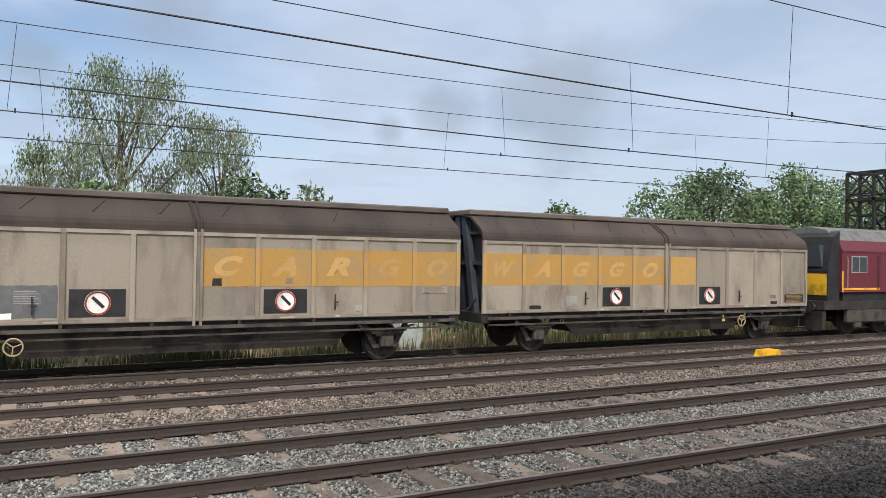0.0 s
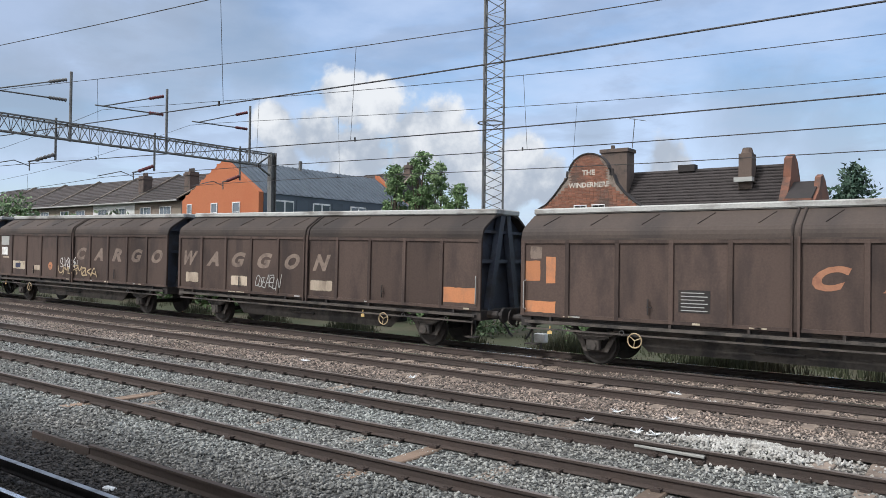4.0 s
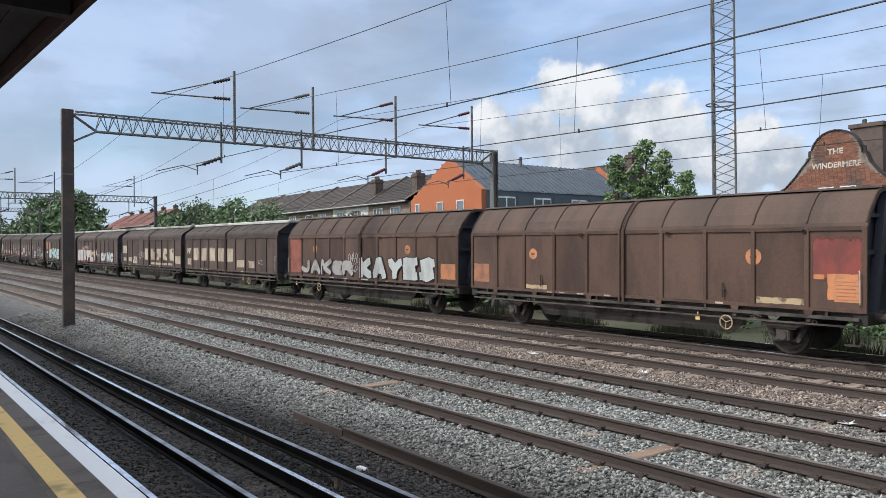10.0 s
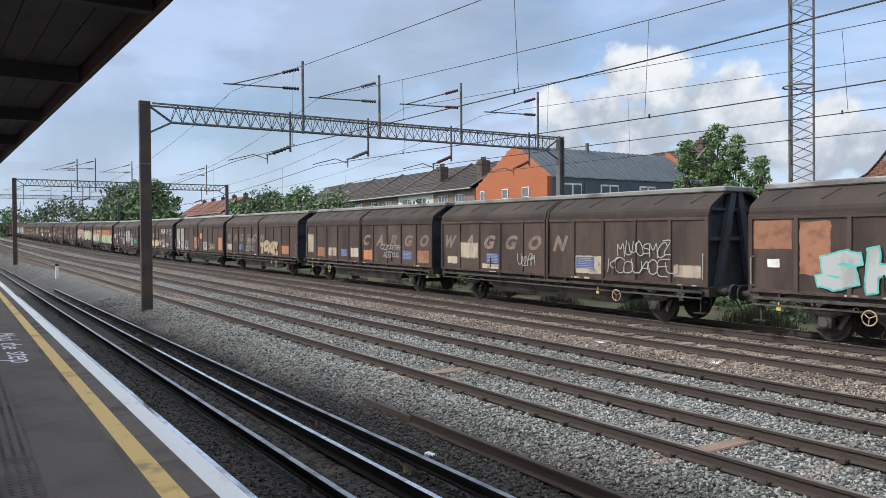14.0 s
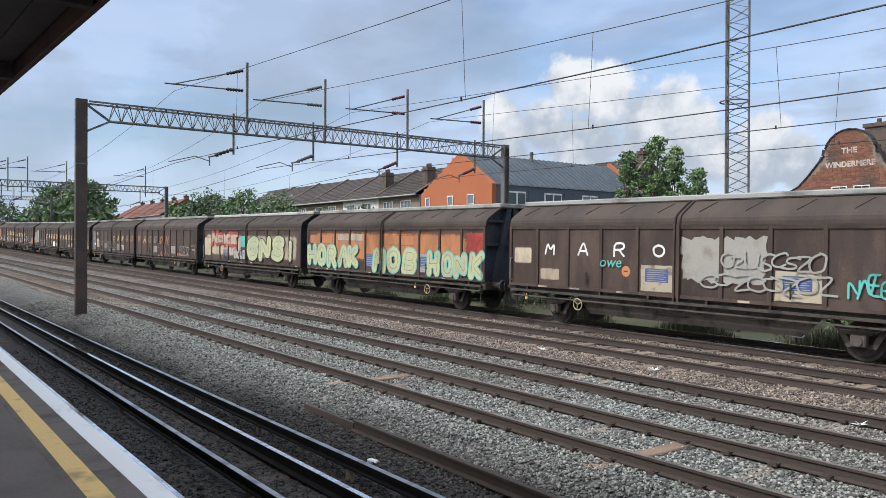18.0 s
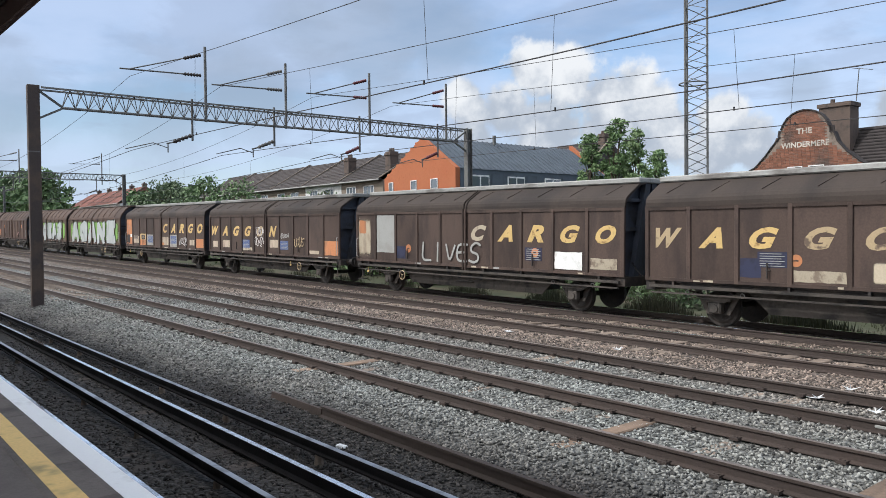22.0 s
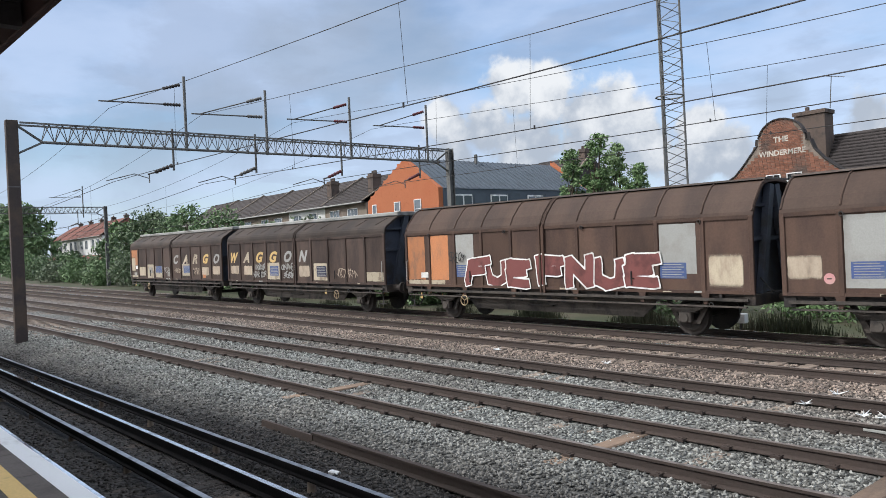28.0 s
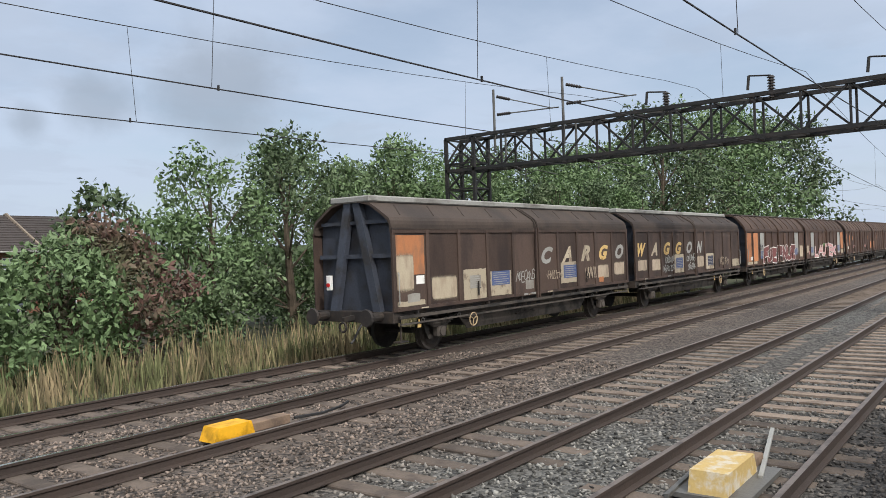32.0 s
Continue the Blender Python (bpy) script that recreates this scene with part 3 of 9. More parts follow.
def climb(x):
    """How far the main lines have risen at x."""
    return 0.0135 * max(0.0, min(-x, 260.0) - 8.0) + 0.008 * max(0.0, min(-x, 260.0) - 90.0)


def bow(x):
    """How far the main lines have swung towards the platform side at x."""
    return -0.018 * max(0.0, min(-x, 200.0) - 8.0)


def slope(x, y):
    return climb(x) * min(1.0, max(0.0, (y - 4.1) / 2.0))


STATIONS = (-420.0, -260.0, -200.0, -90.0, -8.0, 320.0)


def along(profile, lo=-420.0, hi=320.0):
    """A long piece of that outline which follows the climb and bow of the main lines."""
    xs_ = [lo, *[q for q in STATIONS if lo < q < hi], hi]
    verts_ = [(x, a_ + bow(x), b_ + climb(x)) for x in xs_ for a_, b_ in profile]
    n_ = len(profile)
    faces_ = [(i * n_ + k, i * n_ + (k + 1) % n_, (i + 1) * n_ + (k + 1) % n_, (i + 1) * n_ + k) for i in range(len(xs_) - 1) for k in range(n_)]
    return raw("rail", verts_, [*faces_, tuple(range(n_))[::-1], tuple((len(xs_) - 1) * n_ + k for k in range(n_))])


size = 2600
gx, gy = (-size, -260, -200, -90, -8, size), (-size, 4.1, 6.1, size)
solid("ground", raw("ground", [(x, y, -0.62 + slope(x, y)) for x in gx for y in gy], [(i * 4 + j, (i + 1) * 4 + j, (i + 1) * 4 + j + 1, i * 4 + j + 1) for i in range(5) for j in range(3)]), GRASS, "rough green and straw coloured ground", "ground", kind="structure")


def bed_height(x, y):
    z = -0.175
    for c in TRACKS.values():
        d = abs(y - c - bow(x))
        if d < 0.72:
            z = -0.195
    if y < 4.6:
        z = -0.183
    elif y < 6.4:
        z = -0.20 + 0.05 * math.sin((y - 4.6) / 1.8 * math.pi)
    if y > 19.9:
        z -= (y - 19.9) * 0.22
    return z + slope(x, y) + 0.03 * (noise.noise(Vector((x * 0.6, y * 0.9, 3.1))))


xs = sorted(set([-900, -260, -90,  -600, -420, -300, -200, -150, -110, -85, -65, -55] + [i * 0.6 for i in range(-80, 64)] + [45, 60, 80, 120, 180, 300, 500, 800]))
ys = [1.3 + 0.24 * i for i in range(84)]
verts = [(x, y, bed_height(x, y)) for x in xs for y in ys]
n = len(ys)
faces = [(i * n + j, (i + 1) * n + j, (i + 1) * n + j + 1, i * n + j + 1) for i in range(len(xs) - 1) for j in range(n - 1)]
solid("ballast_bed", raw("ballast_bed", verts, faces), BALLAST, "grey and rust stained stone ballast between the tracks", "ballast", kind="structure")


def stones(name, count, x0, x1, y0, y1, lo, hi, seed):
    """Loose ballast stones lying on the bed, thinning out with distance."""
    rng = np.random.default_rng(seed)
    x = rng.uniform(x0, x1, count * 4)
    y = rng.uniform(y0, y1, count * 4)
    d = np.hypot(x, y)
    keep = rng.uniform(0, 1, len(x)) < np.clip((9.5 / d) ** 1.3, 0, 1)
    swing = -0.018 * np.clip(-x - 8.0, 0, 192)
    for c in (*TRACKS.values(), SLOW):
        yc = y - c - (swing if c != SLOW else 0.0)
        for s in (-1, 1):
            keep &= np.abs(yc - s * GAUGE) > 0.085
        on = (np.abs(yc) < 1.25) & (np.abs(((x + 0.13) % 0.65) - 0.13) < 0.11)
        keep &= ~on | (rng.uniform(0, 1, len(x)) < (np.where(x < -2.5, 0.95, 0.35) if c < 10 else np.where(x < -2.5, 0.75, 0.3) if c < 13 else 0.08))
    keep &= np.abs(y - SLOW) > 0.1
    x, y = x[keep][:count], y[keep][:count]
    k = len(x)
    z = np.array([bed_height(a, b) for a, b in zip(x, y)])
    base = np.array([(1, 0, 0), (-1, 0, 0), (0, 1, 0), (0, -1, 0), (0, 0, 1), (0, 0, -1)], float)
    tri = np.array([(0, 2, 4), (2, 1, 4), (1, 3, 4), (3, 0, 4), (2, 0, 5), (1, 2, 5), (3, 1, 5), (0, 3, 5)])
    r = rng.uniform(lo, hi, (k, 1, 1)) * (0.9 + 0.012 * np.hypot(x, y))[:, None, None]
    v = base[None] * (1 + rng.uniform(-0.35, 0.35, (k, 6, 3))) + rng.uniform(-0.35, 0.35, (k, 6, 3))
    v *= rng.uniform(0.6, 1.25, (k, 1, 3)) * r
    a, b = rng.uniform(0, math.tau, k), rng.uniform(-0.6, 0.6, k)
    ca, sa, cb, sb = np.cos(a)[:, None], np.sin(a)[:, None], np.cos(b)[:, None], np.sin(b)[:, None]
    X, Y, Z = v[..., 0], v[..., 1], v[..., 2] * 0.8
    X, Z = cb * X + sb * Z, -sb * X + cb * Z
    X, Y = ca * X - sa * Y, sa * X + ca * Y
    v = np.stack([X + x[:, None], Y + y[:, None], Z + z[:, None] + 0.25 * r[:, :, 0]], -1).reshape(-1, 3)
    f = (tri[None] + 6 * np.arange(k)[:, None, None]).reshape(-1)
    me = bpy.data.meshes.new(name)
    me.vertices.add(len(v))
    me.vertices.foreach_set("co", v.ravel())
    me.loops.add(len(f))
    me.loops.foreach_set("vertex_index", f)
    me.polygons.add(len(f) // 3)
    me.polygons.foreach_set("loop_start", np.arange(0, len(f), 3))
    me.update(calc_edges=True)
    me.validate()
    return solid(name, me, STONES, "loose angular grey ballast stones", "ballast", kind="stuff")


stones("ballast_stones", 150000, -36, 28, 4.3, 17.8, 0.015, 0.032, 5)
stones("ballast_stones", 12000, -22, 12, 1.6, 4.3, 0.015, 0.03, 6)

# rail outline: foot, web and head, seen from its end
RAIL = [(-0.07, -0.16), (0.07, -0.16), (0.07, -0.148), (0.012, -0.128), (0.009, -0.045), (0.034, -0.034), (0.034, -0.004), (-0.034, -0.004), (-0.034, -0.034), (-0.009, -0.045), (-0.012, -0.128), (-0.07, -0.148)]
rail_mesh = bpy.data.meshes.new("rail")
b_ = prism(RAIL, -420, 320)
b_.to_mesh(rail_mesh)
b_.free()
rail_mesh.materials.append(RAILM)
bent_rail = along(RAIL)
bent_rail.materials.append(RAILM)
HEAD = [(-0.031, -0.004), (0.031, -0.004), (0.031, 0.0), (-0.031, 0.0)]
bent_shine, bent_dull = along(HEAD), along(HEAD)
bent_shine.materials.append(SHINE)
bent_dull.materials.append(DULLHEAD)
head_shine = bpy.data.meshes.new("rail_head")
b_ = boxed(-420, 320, -0.033, 0.033, -0.004, 0.0)
b_.to_mesh(head_shine)
b_.free()
head_shine.materials.append(SHINE)
b_ = boxed(-0.13, 0.13, -1.25, 1.25, -0.36, -0.163, bevel=0.015)
sleeper_mesh = bpy.data.meshes.new("sleeper")
b_.to_mesh(sleeper_mesh)
b_.free()
sleeper_mesh.materials.append(SLEEPER)
wood_mesh = sleeper_mesh.copy()
wood_mesh.materials.clear()
wood_mesh.materials.append(WOODSL)
dark_sleeper_mesh = sleeper_mesh.copy()
dark_sleeper_mesh.materials.clear()
dark_sleeper_mesh.materials.append(DARKSL)
# rail clip: a bent spring on a shoulder
b_ = boxed(-0.05, 0.05, -0.12, -0.035, -0.163, -0.14, bevel=0.006)
tube(b_, (-0.045, -0.10, -0.135), (0.045, -0.06, -0.125), 0.011, 5)
tube(b_, (0.045, -0.06, -0.125), (0.02, -0.11, -0.12), 0.011, 5)
clip_mesh = bpy.data.meshes.new("rail_clip")
b_.to_mesh(clip_mesh)
b_.free()
clip_mesh.materials.append(RAILM)

for key, yc in TRACKS.items():
    track = thing("railway_track", {"A": "rusty rails on concrete sleepers in grey ballast", "B": "brown rusty rails on half buried sleepers", "C": "worn main line track with polished rail heads", "D": "track under the passing goods train"}[key], "track", pose(0, yc, 0), group="main line tracks")
    for s in (-1, 1):
        rail = part("rail", bent_rail, None, track, at=pose(0, s * GAUGE, 0))
        bright = key == "D" or (key == "C" and s > 0)
        part("rail_head", bent_shine if bright else bent_dull, None, rail, "polished running surface" if bright else "")
    first, last = -20, 16
    j = 0
    for i in range(int(-300 / 0.65), int(220 / 0.65)):
        x = i * 0.65
        if first - 10 < x < last + 8:
            dz = (0.004 if key == "A" and i in (-10, -5, -20) else (-0.04 if x < -2.5 else -0.012) if key in "AB" else -0.006) + 0.010 * math.sin(i * 1.7 + yc)
            part("sleeper", wood_mesh if key == "A" and i in (-10, -5, -20) else dark_sleeper_mesh if x > 4.0 + 2.0 * math.sin(i * 5.1) else sleeper_mesh, None, track, at=pose(x, bow(x), dz + climb(x), 0, 0, 0.6 * math.sin(i * 2.3)))
    far = bmesh.new()
    for i in range(int(-300 / 0.65), int(220 / 0.65)):
        x = i * 0.65
        if not first - 10 < x < last + 8:
            box(far, x - 0.13, x + 0.13, bow(x) - 1.25, bow(x) + 1.25, climb(x) - 0.3, climb(x) - 0.170)
    tagged(part("sleepers_far_off", far, SLEEPER, track), kind="stuff")
    if key in "AB":
        clips = bmesh.new()
        for i in range(-36, 24):
            for s in (-1, 1):
                for e in (-1, 1):
                    x, y, z = i * 0.65, s * GAUGE + e * 0.085 + bow(i * 0.65), climb(i * 0.65)
                    box(clips, x - 0.06, x + 0.06, y - 0.055, y + 0.055, z - 0.165, z - 0.128)
                    tube(clips, (x - 0.04, y, z - 0.128), (x + 0.04, y + e * 0.02, z - 0.12), 0.010, 4)
        tagged(part("rail_clip", clips, RAILM, track, "rusty spring clips"), kind="stuff")

# the near electric track with its conductor rails
track = thing("electric_track", "dark oily track with outer and centre conductor rails", "track", pose(0, SLOW, 0))
for s in (-1, 1):
    rail = part("rail", rail_mesh.copy(), None, track, at=pose(0, s * GAUGE, 0))
    rail.data.materials.clear()
    rail.data.materials.append(DARKRAIL)
    part("rail_head", head_shine, None, rail, "polished running surface")
COND = [(-0.055, -0.05), (0.055, -0.05), (0.055, -0.03), (0.02, -0.02), (0.02, 0.03), (0.04, 0.04), (0.04, 0.075), (-0.04, 0.075), (-0.04, 0.04), (-0.02, 0.03), (-0.02, -0.02), (-0.055, -0.03)]
for yy, zz, x1, lab in ((GAUGE + 0.46, 0.0, 320, "outer conductor rail"), (0.0, -0.035, 320, "centre conductor rail")):
    c = part("conductor_rail", prism([(a, b + zz) for a, b in COND], -46 if yy else -420, x1), DARKRAIL, track, lab, at=pose(0, yy, 0))
    part("rail_head", boxed(-46 if yy else -420, x1, -0.033, 0.033, 0.075 + zz, 0.078 + zz), CONDTOP, c, "worn grey contact face")
    pot = bpy.data.meshes.new("insulator_pot")
    b_ = tubed((0, 0, -0.2), (0, 0, zz - 0.05), 0.06, 8, 0.045)
    b_.to_mesh(pot)
    b_.free()
    pot.materials.append(SLEEPER)
    for i in range(-16, 9):
        part("insulator_pot", pot, None, track, at=pose(i * 2.6, yy, 0))
far = bmesh.new()
for i in range(-200, 80):
    if not -36 < i < 20:
        box(far, i * 0.7 - 0.13, i * 0.7 + 0.13, -1.25, 1.25, -0.35, -0.2)
tagged(part("sleepers_far_off", far, OILSL, track), kind="stuff")
oil_mesh = wood_mesh.copy()
oil_mesh.materials.clear()
oil_mesh.materials.append(OILSL)
for i in range(-36, 20):
    part("sleeper", oil_mesh, None, track, at=pose(i * 0.7, 0, -0.03))

# an old length of rail and a dropped plate left beside the tracks
r_ = thing("scrap_rail", "short rusty length of old rail lying in the ballast", "rail", pose(-8.3, 5.45, 0.035, 0, 0, -1.2))
part("rail", prism(RAIL, -1.3, 8.5), RAILM, r_)
ramp_end = prism([(-0.03, -0.17), (0.03, -0.17), (0.02, -0.05), (-0.02, -0.05)], -2.9, -1.3)
part("sloping_end", ramp_end, RAILM, r_)

# ---- platform ----
plat = thing("platform", "grey asphalt railway platform with white and yellow edge lines", "platform", kind="structure")
part("surface", boxed(-70, 70, -9, 1.12, -0.6, 0.905), ASPHALT, plat, "worn dark asphalt")
coping_mesh = bpy.data.meshes.new("coping_slab")
b_ = boxed(-0.447, 0.447, -0.25, 0.265, -0.09, 0.0, bevel=0.008)
b_.to_mesh(coping_mesh)
b_.free()
coping_mesh.materials.append(COPING)
for i in range(-70, 30):
    part("coping_slab", coping_mesh, None, plat, at=pose(i * 0.9, 1.25, 0.912))
part("face_wall", boxed(-70, 70, 1.1, 1.32, -0.6, 0.82), BRICKW, plat, "sooty brick platform face")
part("white_line", boxed(-62, 30, 1.358, 1.508, 0.9125, 0.9165), LINEW, plat, "white edge line")
part("yellow_line", boxed(-62, 30, 1.05, 1.195, 0.9125, 0.9165), LINEY, plat, "worn yellow safety line")
tact = bmesh.new()
for i in range(-260, 30):
    for j in range(6):
        x, y = i * 0.067 - 1, 0.06 + j * 0.067
        box(tact, x - 0.014, x + 0.014, y - 0.014, y + 0.014, 0.913, 0.919)
slab = part("tactile_paving", boxed(-18.6, 1, 0.02, 0.44, 0.9055, 0.913), COPING, plat, "grey blister paving strip")
tagged(part("blisters", tact, COPING, slab), kind="stuff")
# canopy over the platform; its unseen right stretch is added to shade the ballast
can = thing("platform_canopy", "dark boarded platform canopy with maroon edge", "canopy", pose(0.07, 0.35, 0, 0, 0, 2.2), kind="structure")
for j in range(19):
    part("soffit_board", boxed(-48, 44, 1.06 - (j + 1) * 0.24 + 0.008, 1.06 - j * 0.24, 4.34, 4.37), CANOPY, can)
part("roof_deck", boxed(-48, 44, -3.5, 1.14, 4.372, 4.55), CANOPY, can)
part("fascia", boxed(-48, 44, 1.10, 1.16, 4.20, 4.60, bevel=0.01), FASCIA, can, "maroon edge board")
part("gutter", tubed((-48, 1.20, 4.5), (44, 1.20, 4.5), 0.06, 8), FASCIA, can)
for i in range(-15, 15):
    part("rafter", boxed(i * 3.0, i * 3.0 + 0.1, -3.45, 1.08, 4.18, 4.335), CANOPY, can)
for i in range(-5, 6):
    part("column", tubed((i * 9.0 - 2, -2.6, 0.9), (i * 9.0 - 2, -2.6, 4.2), 0.09, 10), RUSTST, can)
lampb = thing("platform_lamp", "small white lamp under the canopy", "lamp", pose(-14.6, 0.35, 4.27))
part("housing", boxed(-0.6, 0.6, -0.06, 0.06, -0.10, 0.065, bevel=0.015), GREYW, lampb)

# ---- overhead line ----
GX = (-150.0, -85.0, -29.1, 40.24, 108.0, 175.0)
ARM = {"A": 8.94, "B": 12.4, "C": 16.5, "D": 20.6}
MID = {"A": (6.5, 4.93), "B": (6.3, 4.66), "C": (6.35, 4.88), "D": (6.3, 4.85)}


def wire_y(key, x):
    """The wires sit a little to the far side of the track at the left structure."""
    y0 = TRACKS[key]
    if x >= 0:
        return y0
    k = min(1.0, -x / 29.1)
    return y0 + (ARM[key] - y0) * k ** 4


RAISED = {"A": (0.14, -0.04), "B": (0.0, -0.04), "C": (0.12, 0.04), "D": (0.12, 0.06)}


def lift(key, x, which):
    """The wires run a little higher past the platform's middle."""
    return 0.42 * climb(x) + (RAISED[key][which] * min(1.0, max(0.0, x / 8.0)) if x < 40.2 else 0.0)


def sag(x, g0, g1, mid, end):
    c, h = (g0 + g1) / 2, (g1 - g0) / 2
    return mid + (end - mid) * ((x - c) / h) ** 2


def wire_set(key):
    line = thing("overhead_line", "thin dark overhead catenary and contact wires with droppers", "wire", group="overhead wires")
    mid_m, mid_c = MID[key]
    mess, cont = bmesh.new(), bmesh.new()
    for g0, g1 in zip(GX, GX[1:]):
        n_ = 22
        pm, pc = [], []
        for i in range(n_ + 1):
            x = g0 + (g1 - g0) * i / n_
            pm.append((x, wire_y(key, x), sag(x, g0, g1, mid_m, 8.15) + lift(key, x, 0)))
            pc.append((x, wire_y(key, x), sag(x, g0, g1, mid_c, 5.45) + lift(key, x, 1)))
        polyline(mess, pm, 0.0085, 5)
        polyline(cont, pc, 0.011, 5)
    part("catenary_wire", mess, WIRE, line)
    part("contact_wire", cont, WIRE, line)
    places = {"A": (-21.5, -10.65, 10.96, 21.5), "B": (-20.5, -10.4, 10.3, 20.5, 31.0), "C": (-18.0, -8.75, 0.0, 9.8, 19.0, 29.0), "D": (-18.0, -9.05, 0.4, 10.2, 19.5, 30.0)}[key]
    for k, x in enumerate((-70.0, -57.0, -44.0, *places, 55.0, 68.0)):
        for g0, g1 in zip(GX, GX[1:]):
            if not g0 <= x < g1:
                continue
            y = wire_y(key, x)
            zt, zb = sag(x, g0, g1, mid_m, 8.15) + lift(key, x, 0), sag(x, g0, g1, mid_c, 5.45) + lift(key, x, 1)
            part("dropper", tubed((x, y, zt), (x + 0.12 * math.sin(k * 3 + y), y, zb + 0.02), 0.005, 5), WIRE, line)
            part("dropper_clip", boxed(x - 0.014, x + 0.014, y - 0.012, y + 0.012, zb - 0.02, zb + 0.06), WIRE, line)


for key in TRACKS:
    wire_set(key)


def stack(bm, p, q, r, count=6):
    """A ribbed insulator from p to q."""
    p, q = Vector(p), Vector(q)
    tube(bm, p, q, r * 0.5, 8)
    for i in range(count):
        a, b = p.lerp(q, (i + 0.2) / count), p.lerp(q, (i + 0.75) / count)
        tube(bm, a, b, r, 10, r * 0.7)
    return bm


def cantilever(parent, y, z_top, ins, side=-1, length=2.85):
    """An upright on the beam with two arms, and the drop tube with the registration arm below."""
    part("mast", tubed((0, y, 6.72), (0, y, z_top), 0.055, 10), STEEL, parent)
    end = (0, y + side * length, z_top - 1.2)
    r1, r2 = (0, y, z_top - 0.28), (0, y, z_top - 1.12)
    i1, i2 = Vector(r1).lerp(Vector(end), 0.30), Vector(r2).lerp(Vector(end), 0.30)
    j1, j2 = Vector(r1).lerp(Vector(end), 0.06), Vector(r2).lerp(Vector(end), 0.06)
    part("top_arm", tubed(i1, end, 0.024, 8), STEEL, parent)
    part("lower_arm", tubed(i2, (0, end[1] - 0.35, end[2] - 0.02), 0.028, 8), STEEL, parent)
    part("insulator", stack(bmesh.new(), j1, i1, 0.075), ins, parent)
    part("insulator", stack(bmesh.new(), j2, i2, 0.075), ins, parent)
    yd = y - 0.55
    part("drop_tube", tubed((0, yd, 5.95), (0, yd, 7.55), 0.045, 8), STEEL, parent)
    a = (0, yd - 0.05, 6.15)
    b = (0, yd - 0.75, 5.85)
    part("registration_insulator", stack(bmesh.new(), a, b, 0.085, 5), ins, parent)
    reg = tubed(b, (0, yd - 1.0, 5.78), 0.03, 6)
    tube(reg, (0, yd - 0.95, 5.8), (0, yd - 0.95, 5.45), 0.025, 6)
    tube(reg, (0, yd - 0.95, 5.62), (0, yd - 1.5, 5.78), 0.018, 6)
    tube(reg, (0, yd - 1.5, 5.78), (0, y + side * length - 0.2, 5.5), 0.018, 6)
    part("registration_arm", reg, STEEL, parent)


def portal(x, y0, y1, z0, z1, masts, scale=1.0):
    g = thing("overhead_line_gantry", "grey lattice beam gantry on dark steel posts over the tracks", "gantry", pose(x, 0, 0.42 * climb(x) if x > -40 else 0.95 * climb(x)), group="line gantries")
    post = boxed(-0.11, 0.11, y0 - 0.19, y0 + 0.19, -0.5, z1 + 0.1, bevel=0.012)
    part("post", post, RUSTST, g, "dark rusty hollow steel post")
    part("band", boxed(-0.115, 0.115, y0 - 0.195, y0 + 0.195, 5.2, 5.24), STEEL, g)
    post2 = prism([(-0.14, y1 - 0.16), (0.14, y1 - 0.16), (0.14, y1 - 0.13), (0.02, y1 - 0.13), (0.02, y1 + 0.13), (0.14, y1 + 0.13), (0.14, y1 + 0.16), (-0.14, y1 + 0.16), (-0.14, y1 + 0.13), (-0.02, y1 + 0.13), (-0.02, y1 - 0.13), (-0.14, y1 - 0.13)], -0.5, z1 + 0.1, "z")
    part("post", post2, STEEL, g, "grey steel far post")
    for dx in (-0.28, 0.28):
        part("top_chord", barred((dx, y0 + 0.2, z1), (dx, y1 - 0.1, z1), 0.06, 0.06), STEEL, g)
    part("bottom_chord", tubed((0, y0 + 0.9, z0), (0, y1 - 0.7, z0), 0.05, 8), STEEL, g)
    lat = bmesh.new()
    n_ = int((y1 - y0 - 1.6) / 0.42)
    for i in range(n_):
        ya, yb = y0 + 0.9 + (y1 - y0 - 1.6) * i / n_, y0 + 0.9 + (y1 - y0 - 1.6) * (i + 1) / n_
        ym = (ya + yb) / 2
        for dx in (-0.28, 0.28):
            bar(lat, (0, ya, z0), (dx, ym, z1), 0.022, 0.022)
            bar(lat, (dx, ym, z1), (0, yb, z0), 0.022, 0.022)
        bar(lat, (-0.28, ya, z1), (0.28, ym, z1), 0.02, 0.02)
    part("lattice", lat, STEEL, g, "thin zigzag lattice bars")
    for yy, s in ((y0, 1), (y1, -1)):
        part("knee_brace", barred((0, yy + 0.1 * s, z0 - 0.45), (0, yy + 0.95 * s, z0), 0.07, 0.07), STEEL, g)
        part("knee_brace", barred((0, yy + 0.1 * s, z1 - 0.02), (0, yy + 0.95 * s, z0), 0.07, 0.07), STEEL, g)
    for y, zt, ins in masts:
        cantilever(g, y, zt, ins)
    return g


portal(-29.1, 5.74, 25.3, 6.78, 7.38, ((11.79, 9.62, DARKINS), (15.24, 9.42, STEEL), (19.42, 9.52, REDINS), (23.9, 9.55, REDINS)))
portal(-85.0, 4.75, 25.4, 7.2, 7.8, ((10.3, 10.0, DARKINS), (12.0, 10.2, DARKINS), (15.5, 10.0, STEEL), (23.2, 10.0, STEEL)))
portal(-150.0, 4.0, 25.0, 8.0, 8.6, ((9.8, 10.6, DARKINS), (14.0, 10.6, STEEL), (19.0, 10.6, STEEL), (23.0, 10.6, STEEL)))

# heavy lattice structure down the line
g = thing("lattice_signal_gantry", "heavy black lattice gantry spanning the tracks", "gantry", pose(40.24, 0, 0), group="line gantries")


